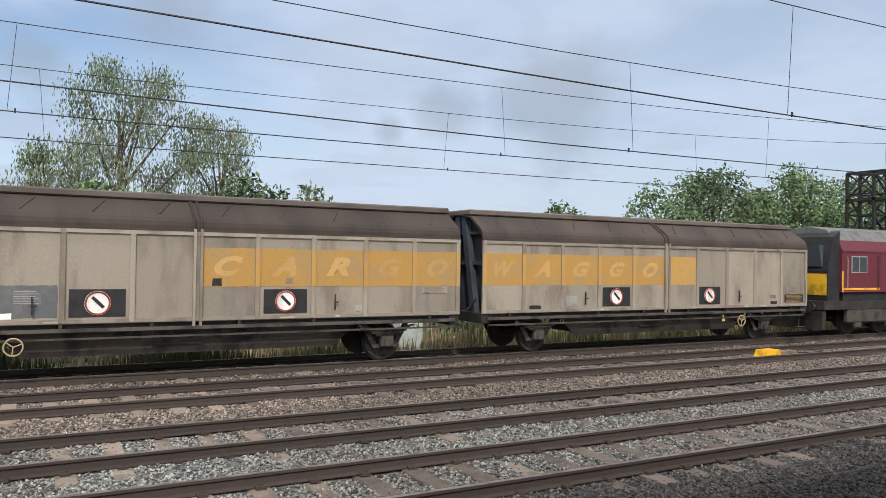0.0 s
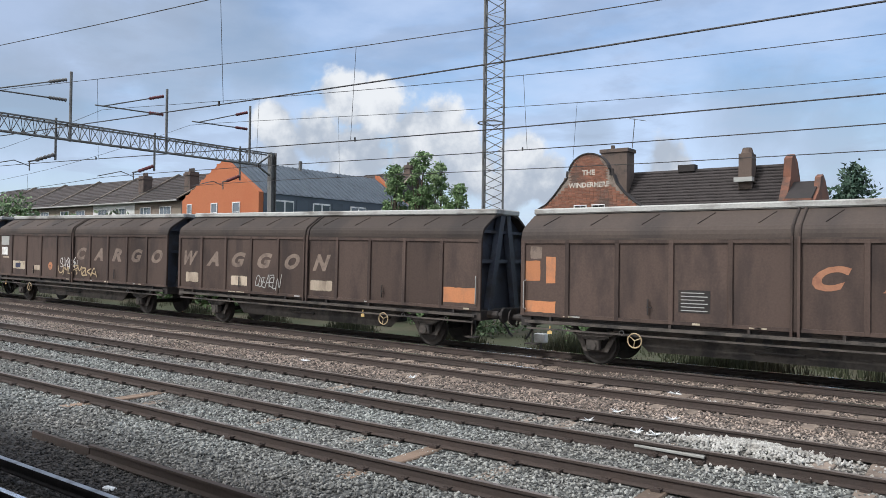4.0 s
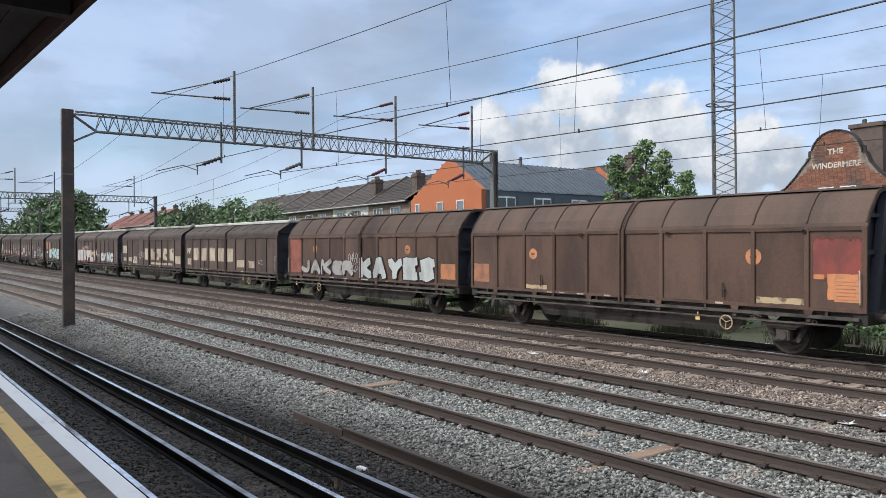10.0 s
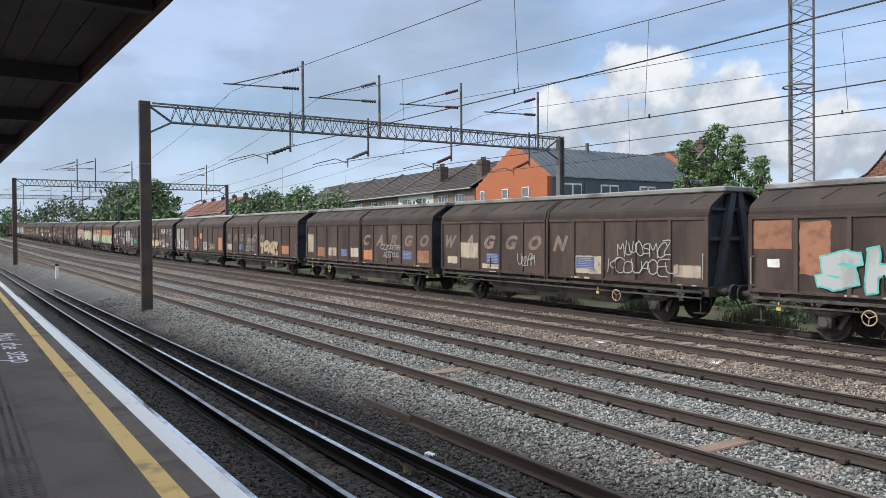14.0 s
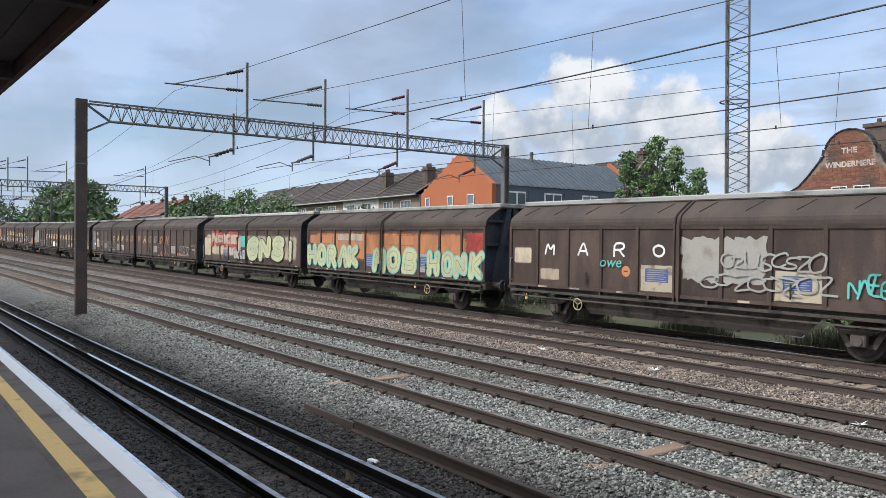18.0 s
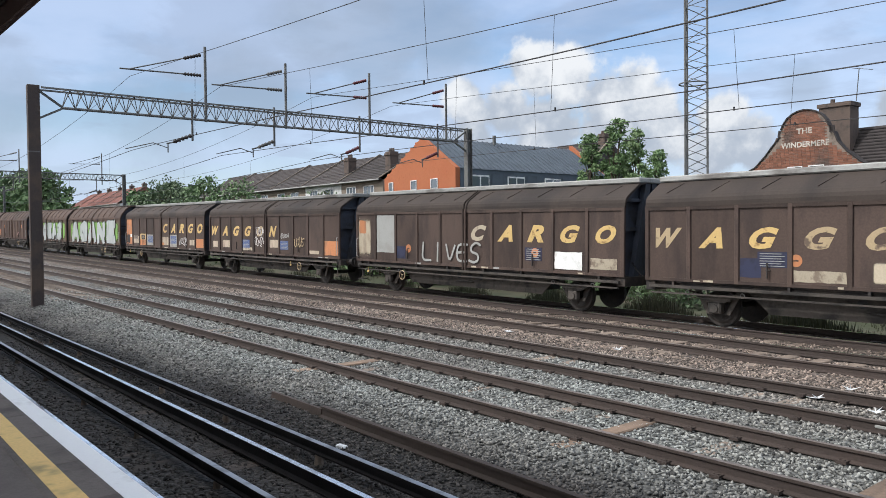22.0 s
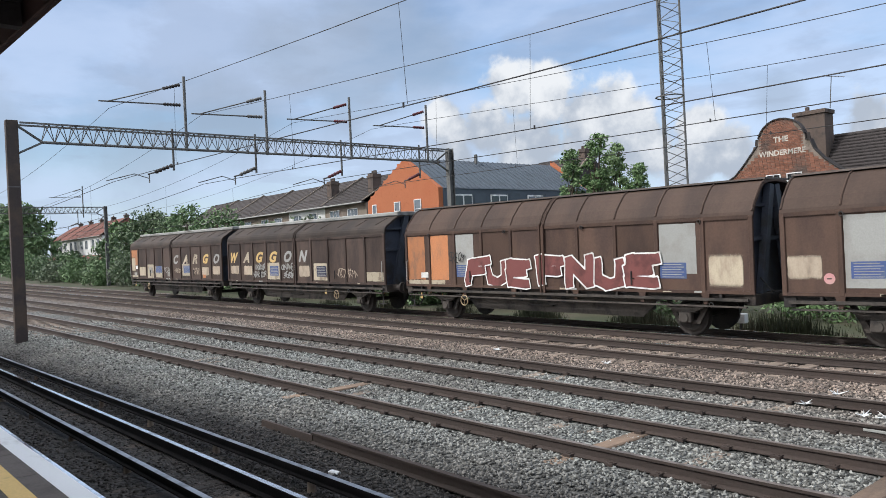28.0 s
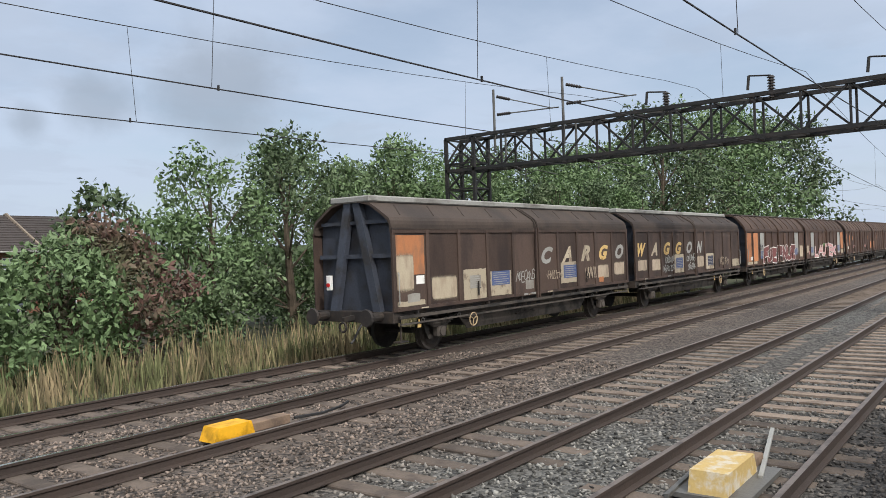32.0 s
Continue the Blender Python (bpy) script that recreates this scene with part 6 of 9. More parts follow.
put(lead, "P", 5.15, 5.9, 1.22, 1.52, HAZEO)
put(lead, "P", 4.25, 4.9, 1.22, 1.45, HAZEO)
put(lead, "G", "ORDM", 7.45, 9.0, 1.30, 1.90, BROWN, WHITE, 0.42)
put(lead, "P", 7.1, 7.9, 1.22, 1.42, HAZEO)
put(lead, "J", "BERS", 9.2, 9.75, 1.86, 2.0, SANDG)
put(lead, "P", 9.3, 9.7, 1.62, 1.72, GREYW)
trail = W("brown van with ghosted lettering and a white outline scrawl")
put(trail, "P", 0.1, 0.9, 1.25, 2.88, DATAG)
put(trail, "B", 0.5, 2.62, 0.8, 0.22, DATAG, GREYW)
put(trail, "B", 0.5, 2.05, 0.8, 0.3, DATAG, GREYW)
put(trail, "P", 0.55, 0.85, 1.66, 1.84, WHITE)
put(trail, "P", 1.1, 1.9, 1.3, 2.3, SMEAR)
put(trail, "P", 1.1, 1.5, 2.5, 2.8, GREYG)
put(trail, "J", "HORAK", 1.08, 1.92, 2.0, 2.22, WHITE)
put(trail, "J", "TOMAX", 2.2, 2.9, 1.92, 2.03, GREYW)
put(trail, "B", 2.55, 1.6, 0.5, 0.22, GHOST, BROWN)
put(trail, "B", 3.5, 1.40, 0.90, 0.44, DATAG, GREYG)
put(trail, "G", "DREMO", 4.0, 5.95, 1.26, 2.02, BROWN, WHITE, 0.46)
word(trail, "CARGO", 5.5, 0.98, 2.08, 0.60, HAZEY, OLDGOLD, HAZEY, GHOST, AMBER)
put(trail, "B", 6.5, 1.30, 0.90, 0.54, DATAG, GREYG)
put(trail, "P", 7.15, 7.9, 1.28, 1.85, SMEAR)
TRAIN.append((lead, trail))
lead = W("brown van with yellow lettering, white squares and navy notices")
word(lead, "WAGGON", 0.5, 0.98, 2.02, 0.62, SANDG, YELLOW, YELLOW, SANDG, SANDG, YELLOW)
put(lead, "P", 2, 2.4, 1.3, 1.75, NAVY)
put(lead, "P", 2.6, 3.5, 1.25, 1.5, CREAMP)
put(lead, "B", 2.9, 1.55, 0.7, 0.36, NAVY)
put(lead, "O", 3.1, 1.72, 0.14, ORANGE)
put(lead, "P", 4.6, 5.2, 1.25, 1.75, CREAMP)
put(lead, "P", 5.7, 6.5, 1.3, 1.75, WHITE)
put(lead, "P", 6.9, 7.9, 1.2, 1.42, CREAMP)
put(lead, "B", 7.4, 1.45, 0.95, 0.44, NAVY)
put(lead, "O", 7.5, 1.72, 0.16, ORANGE)
put(lead, "P", 8.7, 9.6, 1.22, 1.5, ORANGE, 0.04)
put(lead, "T", 8.7, 9.6, 1.55, 1.75, CREAMP)
trail = W("brown van with a white door, tall white letters and yellow lettering")
put(trail, "P", 0.08, 0.75, 1.25, 2.85, CREAMP, 0.03)
put(trail, "P", 0.15, 0.5, 2.2, 2.7, ORANGE, 0.03)
put(trail, "P", 0.85, 1.75, 1.5, 2.9, GREYW)
put(trail, "P", 1.9, 2.3, 1.3, 1.75, NAVY)
put(trail, "O", 2.6, 1.68, 0.15, ORANGE)
put(trail, "J", "LIVES", 3.2, 5.6, 1.25, 1.95, GREYW)
word(trail, "CARGO", 5.4, 0.98, 2.06, 0.64, CREAMP, YELLOW, YELLOW, YELLOW, YELLOW)
put(trail, "P", 8, 8.8, 1.25, 1.75, WHITE)
put(trail, "B", 7.4, 1.45, 0.7, 0.4, NAVY)
put(trail, "O", 7.45, 1.7, 0.14, ORANGE)
put(trail, "P", 9.1, 9.8, 1.3, 1.6, CREAMP)
TRAIN.append((lead, trail))
lead = W("brown van with bold yellow lettering and orange end patch")
word(lead, "WAGGON", 0.5, 0.98, 2.02, 0.62, YELLOW, YELLOW, YELLOW, YELLOW, SANDG, YELLOW)
put(lead, "B", 3.35, 1.4, 0.75, 0.4)
put(lead, "P", 2.95, 3.75, 1.28, 1.42, CREAMP)
put(lead, "P", 0.3, 0.8, 1.3, 1.75, SMEAR, 0.06)
put(lead, "P", 1.3, 2, 1.3, 1.8, SMEAR, 0.08)
put(lead, "T", 4.1, 4.9, 1.5, 2.5, WHITE, 0.035)
put(lead, "B", 6.3, 1.4, 0.75, 0.4)
put(lead, "T", 6.1, 6.7, 1.9, 2.15, GREYW)
put(lead, "T", 7, 7.8, 1.5, 2, SANDG, 0.05)
put(lead, "P", 8.8, 9.85, 1.25, 1.85, ORANGE, 0.03)
put(lead, "P", 7.8, 8.5, 1.25, 1.45, SMEAR)
put(lead, "P", 5.3, 6, 1.4, 1.9, SMEAR, 0.08)
trail = W("brown van with orange end patch and bold yellow lettering")
put(trail, "P", 0.07, 0.93, 1.28, 2.88, ORANGE, 0.03)
put(trail, "B", 0.45, 2.2, 0.7, 0.34, ORANGE, GREYG)
put(trail, "P", 0.1, 0.6, 1.34, 1.88, UNDER)
put(trail, "P", 0.62, 0.88, 1.72, 1.92, WHITE)
put(trail, "P", 1.07, 1.93, 1.24, 1.92, SMEAR)
put(trail, "B", 1.45, 1.62, 0.8, 0.22, GHOST, GREYW)
put(trail, "P", 2.07, 2.93, 1.24, 2.06, HAZEY)
put(trail, "P", 2.1, 2.9, 1.24, 1.58, ORANGE)
put(trail, "B", 2.5, 1.60, 0.62, 0.30, UNDER, GREYG)
put(trail, "P", 3.07, 3.93, 1.26, 1.92, GREYG)
put(trail, "B", 3.5, 1.42, 0.82, 0.42)
word(trail, "CARGO", 5.5, 1, 2.10, 0.66, OLDGOLD, YELLOW, YELLOW, YELLOW, YELLOW)
put(trail, "P", 5.07, 5.93, 1.20, 1.92, SMEAR)
put(trail, "P", 5.1, 5.35, 1.28, 1.48, HAZEO)
put(trail, "P", 6.07, 6.93, 1.22, 1.94, GREYG)
put(trail, "B", 6.5, 1.42, 0.9, 0.44)
put(trail, "T", 7.3, 8.1, 1.35, 1.85, WHITE, 0.035)
put(trail, "P", 8.4, 9, 1.3, 1.75, SMEAR)
put(trail, "P", 9.1, 9.9, 1.25, 1.75, ORANGE)
TRAIN.append((lead, trail))
lead = W("brown ribbed van with big silver graffiti edged green", "ribbed")
put(lead, "P", 0.1, 9.95, 1.2, 2.9, HAZEG, 0.05)
put(lead, "G", "AGANE", 0.7, 9.3, 1.22, 2.8, SILVER, BLACKP, 0.40)
trail = W("brown ribbed van with silver bubble graffiti edged green", "ribbed")
put(trail, "P", 0.9, 9.9, 1.2, 2.9, HAZEG, 0.05)
put(trail, "P", 0.05, 0.75, 1.4, 2.6, ORANGE, 0.05)
put(trail, "G", "SOGEAS", 1.6, 8.9, 1.22, 2.7, SILVER, BLACKP, 0.38)
put(trail, "J", "NAUES", 7.2, 8.2, 2.2, 2.45, BLACKP)
put(trail, "J", "JENEC", 3.6, 4.8, 1.9, 2.15, BLACKP)
TRAIN.append((lead, trail))
lead = W("plain brown ribbed van with an orange disc", "ribbed")
put(lead, "O", 2, 2.35, 0.18, ORANGE)
put(lead, "O", 6.6, 1.45, 0.08, AMBER)
put(lead, "P", 0.1, 0.6, 1.4, 2, ORANGE)
put(lead, "O", 8.3, 2.35, 0.18, ORANGE)
put(lead, "T", 7, 7.6, 1.5, 1.8, PINKG)
trail = W("plain brown ribbed van with faded orange end panels", "ribbed")
put(trail, "P", 0.15, 0.45, 1.7, 2.7, ORANGE, 0.04)
put(trail, "P", 0.9, 1.3, 1.8, 2.6, ORANGE, 0.04)
put(trail, "P", 0.8, 1.1, 1.5, 1.7, WHITE)
put(trail, "O", 2.3, 2.35, 0.17, ORANGE)
put(trail, "T", 2.2, 3, 1.5, 1.8, PINKG)
put(trail, "O", 8.2, 2.35, 0.18, ORANGE)
put(trail, "P", 9.2, 9.8, 1.4, 2, ORANGE, 0.03)
put(trail, "T", 6.4, 7.2, 1.5, 1.8, PINKG)
TRAIN.append((lead, trail))
lead = W("brown ribbed van with pink block graffiti and pale grey doors", "ribbed")
put(lead, "P", 0.05, 0.7, 1.4, 2.1, SMEAR, 0.04)
put(lead, "P", 1, 1.85, 1.3, 2.85, GREYW, 0.01)
put(lead, "B", 1.42, 1.5, 0.7, 0.36)
put(lead, "O", 0.8, 1.5, 0.12, PINKG)
put(lead, "G", "LAUTEK", 1.9, 7.4, 1.22, 2, PINKG, WHITE, 0.28)
put(lead, "P", 4, 4.6, 1.9, 2.1, GREENG, 0.08)
put(lead, "P", 8, 8.9, 1.3, 2.85, GREYW, 0.01)
put(lead, "B", 8.45, 1.45, 0.85, 0.42)
put(lead, "P", 9.1, 9.95, 1.6, 2.85, ORANGE, 0.02)
put(lead, "P", 9.1, 9.9, 1.25, 1.55, CREAMP)
trail = W("brown ribbed van with white edged maroon graffiti and orange doors", "ribbed")
put(trail, "P", 0.05, 0.8, 1.35, 2.85, ORANGE, 0.02)
put(trail, "P", 0.9, 1.6, 1.35, 2.85, ORANGE, 0.02)
put(trail, "P", 1.75, 2.4, 1.5, 2.85, GREYW, 0.01)
put(trail, "B", 2.1, 1.45, 0.75, 0.4)
put(trail, "P", 0.1, 1.6, 1.2, 1.34, CREAMP)
put(trail, "T", 1.75, 2.4, 1.9, 2.3, BLACKP, 0.03)
put(trail, "G", "FUE", 2.45, 4.6, 1.22, 2.05, MAROONG, WHITE)
put(trail, "G", "FNUE", 4.9, 8, 1.22, 2.1, MAROONG, WHITE)
put(trail, "P", 7.7, 8.5, 1.6, 2.85, GREYW, 0.01)
put(trail, "B", 8.1, 1.48, 0.75, 0.4)
put(trail, "P", 9.1, 9.8, 1.25, 2.1, CREAMP, 0.05)
put(trail, "P", 0.7, 1, 1.42, 1.6, WHITE)
TRAIN.append((lead, trail))
lead = W("brown van with white and yellow lettering and blue notices")
word(lead, "WAGGON", 0.5, 0.98, 2.06, 0.62, YELLOW, CREAMP, YELLOW, YELLOW, GREYW, GREYW)
put(lead, "P", 0.2, 0.9, 1.4, 1.95, SMEAR, 0.06)
put(lead, "P", 1.3, 2, 1.35, 1.95, SMEAR, 0.06)
put(lead, "T", 2.1, 3, 1.3, 2, GREYW, 0.04)
put(lead, "P", 3.1, 4, 1.25, 2, CREAMP, 0.02)
put(lead, "B", 3.55, 1.42, 0.75, 0.44)
put(lead, "T", 4.1, 5, 1.3, 2, GREYW, 0.04)
put(lead, "P", 5.2, 5.9, 1.3, 1.95, SMEAR, 0.06)
put(lead, "P", 6.2, 7, 1.25, 1.95, CREAMP)
put(lead, "B", 6.6, 1.4, 0.75, 0.44, NAVY)
put(lead, "T", 7.2, 8.8, 1.3, 1.8, SMEAR, 0.03)
put(lead, "P", 9, 9.9, 1.25, 1.6, CREAMP)
trail = W("brown tail van with orange end panel, cream squares and lettering")
put(trail, "P", 0.08, 0.92, 1.95, 2.88, ORANGE, 0.02)
put(trail, "P", 0.1, 0.6, 1.5, 2.5, CREAMP, 0.04)
put(trail, "P", 0.12, 0.9, 1.22, 1.34, CREAMP, 0.02)
put(trail, "P", 0.66, 0.9, 1.72, 1.92, WHITE, 0.005)
put(trail, "P", 0.4, 0.75, 1.3, 1.5, GREYG, 0.03)
put(trail, "P", 1.1, 1.95, 1.25, 1.9, CREAMP, 0.02)
put(trail, "P", 2.15, 2.95, 1.2, 1.98, CREAMP, 0.02)
put(trail, "B", 2.55, 1.48, 0.5, 0.34, GREYG)
put(trail, "P", 3.1, 3.9, 1.22, 1.88, CREAMP, 0.02)
put(trail, "B", 3.5, 1.5, 0.9, 0.38)
put(trail, "T", 4.1, 4.9, 1.5, 1.9, GREYW, 0.03)
put(trail, "P", 4.5, 4.85, 1.3, 1.55, GREYG)
word(trail, "CARGO", 5.6, 0.98, 2.04, 0.62, GREYW, CREAMP, CREAMP, YELLOW, GREYW)
put(trail, "T", 5.2, 6.2, 1.45, 1.85, SMEAR, 0.03)
put(trail, "P", 6.25, 7.05, 1.35, 2, CREAMP, 0.02)
put(trail, "B", 6.65, 1.5, 0.85, 0.4)
put(trail, "T", 7.3, 8, 1.35, 1.9, SMEAR, 0.04)
put(trail, "P", 8.1, 8.8, 1.3, 1.9, SMEAR, 0.06)
put(trail, "P", 8.2, 8.45, 1.25, 1.42, ORANGE)
put(trail, "P", 9.1, 9.8, 1.35, 1.95, SMEAR, 0.06)
TRAIN.append((lead, trail))

# letter shapes, made once from the built-in font
def letter_shapes(wanted):
    made, obs = {}, []
    for key in sorted(wanted):
        text, fat = key
        cu = bpy.data.curves.new("letters", "FONT")
        cu.body, cu.size, cu.offset, cu.resolution_u, cu.shear = text, 1.0, fat, 3, 0.2 if fat in (0.05, 0.0) else 0.0
        ob = new("letters", cu)
        obs.append((key, ob))
    dg = bpy.context.evaluated_depsgraph_get()
    for key, ob in obs:
        made[key] = bpy.data.meshes.new_from_object(ob.evaluated_get(dg))
    for key, ob in obs:
        cu = ob.data
        bpy.data.objects.remove(ob)
        bpy.data.curves.remove(cu)
    return made


def fitted(me, x0, x1, z0, z1, y, lean=0.0):
    """The letters stretched into a rectangle on the wall, leaning over if wanted."""
    co = np.empty(len(me.vertices) * 3)
    me.vertices.foreach_get("co", co)
    co = co.reshape(-1, 3)
    lo, hi = co.min(0), co.max(0)
    k = (co[:, :2] - lo[:2]) / np.maximum(hi[:2] - lo[:2], 1e-6)
    xz = np.stack([x0 + k[:, 0] * (x1 - x0) + lean * (k[:, 1] - 0.5) * (z1 - z0), np.full(len(co), y), z0 + k[:, 1] * (z1 - z0)], -1)
    verts = [tuple(p) for p in xz]
    faces = [tuple(p.vertices) for p in me.polygons]
    return raw("letters", verts, faces)


# how a hand draws each capital, in a box one wide and one high; / lifts the can
STROKES = {
    "X": "0,0 1,1/0,1 1,0",
    "A": "0,0 .42,1 .6,1 1,0/.2,.36 .8,.36", "B": "0,0 0,1 .7,1 .92,.78 .6,.54 0,.54/.6,.54 1,.3 .75,0 0,0", "C": "1,.82 .7,1 .2,.9 0,.5 .2,.08 .7,0 1,.2",
    "D": "0,0 0,1 .6,.95 1,.5 .6,.04 0,0", "E": "1,1 0,1 0,0 1,0/0,.52 .8,.52", "F": "1,1 0,1 0,0/0,.52 .78,.52", "G": "1,.85 .6,1 .1,.8 0,.4 .3,0 .9,.05 1,.45 .6,.45",
    "H": "0,0 0,1/1,0 1,1/0,.5 1,.5", "I": ".5,0 .5,1", "J": ".9,1 .9,.25 .5,0 .05,.25", "K": "0,0 0,1/1,1 .08,.48 1,0", "L": "0,1 0,0 1,0",
    "M": "0,0 .1,1 .5,.35 .9,1 1,0", "N": "0,0 .05,1 .95,0 1,1", "O": ".5,1 .1,.85 0,.5 .15,.1 .5,0 .88,.12 1,.5 .88,.88 .5,1", "P": "0,0 0,1 .8,1 1,.75 .8,.48 0,.45",
    "R": "0,0 0,1 .8,1 1,.76 .75,.52 0,.48/.5,.5 1,0", "S": "1,.88 .6,1 .1,.85 .15,.58 .85,.42 .95,.14 .5,0 0,.12", "T": "0,1 1,1/.5,1 .5,0",
    "U": "0,1 .05,.2 .5,0 .95,.2 1,1", "V": "0,1 .5,0 1,1", "W": "0,1 .22,0 .5,.7 .78,0 1,1", "Y": "0,1 .5,.5 1,1/.5,.5 .5,0", "Z": "0,1 1,1 0,0 1,0", "!": ".5,1 .5,.3/.5,.06 .5,0",
}


def rounded(pts):
    """The line with its corners cut, as a quick arm draws it."""
    out = [pts[0]]
    for (xa, za), (xb_, zb) in zip(pts, pts[1:]):
        out += [(xa * 0.78 + xb_ * 0.22, za * 0.78 + zb * 0.22), (xa * 0.22 + xb_ * 0.78, za * 0.22 + zb * 0.78)]
    return [*out, pts[-1]]


def strokes_of(text, x0, x1, z0, z1, w, seed, rough=1.0, curve=2, overlap=0.0):
    """The strokes of a word drawn by hand between x0 and x1, capital by capital, each jolted a little."""
    rng = random.Random(seed)
    slot = (x1 - x0) / len(text)
    half = w * 0.5
    letters = []
    for i, ch in enumerate(text):
        xa, xb_ = x0 + slot * (i + 0.06 - overlap) + half, x0 + slot * (i + 0.94 + overlap) - half
        za, zb = z0 + half + rng.uniform(-0.05, 0.06) * rough * (z1 - z0), z1 - half + rng.uniform(-0.08, 0.05) * rough * (z1 - z0)
        lean, tilt = rng.uniform(-0.08, 0.16) * rough, rng.uniform(-0.05, 0.05) * rough
        lines = []
        for line in STROKES.get(ch, STROKES["O"]).split("/"):
            pts = [tuple(float(c) for c in q.split(",")) for q in line.split()]
            pts = [(a + rng.uniform(-0.03, 0.03) * rough, b + rng.uniform(-0.03, 0.03) * rough) for a, b in pts]
            for _ in range(curve):
                pts = rounded(pts) if len(pts) > 2 else pts
            lines.append([(xa + (xb_ - xa) * a + lean * (zb - za) * b, za + (zb - za) * b + tilt * (xb_ - xa) * a) for a, b in pts])
        letters.append(lines)
    return letters


def painted(lines, w, y, chisel=False):
    """The flat patch of paint that strokes w wide leave: all within w/2 of a stroke, cut out cell by cell; a chisel gives square ends."""
    seg = np.array([(*p, *q) for line in lines for p, q in zip(line, line[1:])])
    step = max(0.012, min(0.035, w / 4))
    xs_ = np.arange(seg[:, [0, 2]].min() - w / 2 - step, seg[:, [0, 2]].max() + w / 2 + 2 * step, step)
    zs_ = np.arange(seg[:, [1, 3]].min() - w / 2 - step, seg[:, [1, 3]].max() + w / 2 + 2 * step, step)
    gx_, gz_ = np.meshgrid(xs_, zs_, indexing="ij")
    far_ = np.full(gx_.shape, 9.0)
    for xa, za, xb_, zb in seg:
        dx, dz = xb_ - xa, zb - za
        k = np.clip(((gx_ - xa) * dx + (gz_ - za) * dz) / max(dx * dx + dz * dz, 1e-9), 0, 1)
        ex, ez = gx_ - xa - k * dx, gz_ - za - k * dz
        far_ = np.minimum(far_, np.maximum(np.abs(ex * 0.98 + ez * 0.2), np.abs(ez * 0.98 - ex * 0.2)) * 1.06 if chisel else np.hypot(ex, ez))
    val = w / 2 - far_
    verts, faces, known = [], [], {}

    def vertex(x, z):
        key = (round(x, 5), round(z, 5))
        if key not in known:
            known[key] = len(verts)
            verts.append((x, y, z))
        return known[key]

    for i in range(len(xs_) - 1):
        run = None
        for j in range(len(zs_)):
            full = j < len(zs_) - 1 and val[i, j] > 0 and val[i + 1, j] > 0 and val[i, j + 1] > 0 and val[i + 1, j + 1] > 0
            if full:
                run = j if run is None else run
                continue
            if run is not None:
                faces.append((vertex(xs_[i], zs_[run]), vertex(xs_[i + 1], zs_[run]), vertex(xs_[i + 1], zs_[j]), vertex(xs_[i], zs_[j])))
                run = None
            if j == len(zs_) - 1:
                continue
            cs = [(xs_[i], zs_[j], val[i, j]), (xs_[i + 1], zs_[j], val[i + 1, j]), (xs_[i + 1], zs_[j + 1], val[i + 1, j + 1]), (xs_[i], zs_[j + 1], val[i, j + 1])]
            if all(c[2] <= 0 for c in cs):
                continue
            loop = []
            for (xa, za, va), (xb_, zb, vb) in zip(cs, cs[1:] + cs[:1]):
                if va > 0:
                    loop.append(vertex(xa, za))
                if (va > 0) != (vb > 0):
                    k = va / (va - vb)
                    loop.append(vertex(xa + (xb_ - xa) * k, za + (zb - za) * k))
            loop = list(dict.fromkeys(loop))
            if len(loop) > 2:
                faces.append(tuple(loop))
    return raw("sprayed_letters", verts, faces)


def lettered(text, x0, x1, z0, z1, y, w, seed, rough=1.0, curve=2, overlap=0.0):
    """A whole word in thin paint."""
    return painted([line for letter in strokes_of(text, x0, x1, z0, z1, w, seed, rough, curve, overlap) for line in letter], w, y)


def scribble(x0, x1, z0, z1, y, seed, w=0.028):
    """A quick tag: a few joined capitals in thin paint."""
    rng = random.Random(seed)
    count = max(3, min(8, round((x1 - x0) / (z1 - z0) / 0.42)))
    text = "".join(rng.choice("ESRMCNOAUKZ") for _ in range(count))
    return lettered(text, x0, x1, z0, z1, y, w, seed, 2.4, 2, 0.22)


def ragged(x0, x1, z0, z1, y, seed, rough=0.03):
    """A patch of paint with an uneven edge."""
    rough *= 0.45
    rng = random.Random(seed)
    pts = []
    for (xa, za), (xb_, zb) in zip(((x0, z0), (x1, z0), (x1, z1), (x0, z1)), ((x1, z0), (x1, z1), (x0, z1), (x0, z0))):
        n_ = max(2, int(math.hypot(xb_ - xa, zb - za) / 0.12))
        for i in range(n_):
            t = i / n_
            pts.append((xa + (xb_ - xa) * t + rng.uniform(-rough, rough), y, za + (zb - za) * t + rng.uniform(-rough, rough)))
    return raw("paint_patch", pts, [tuple(range(len(pts)))])


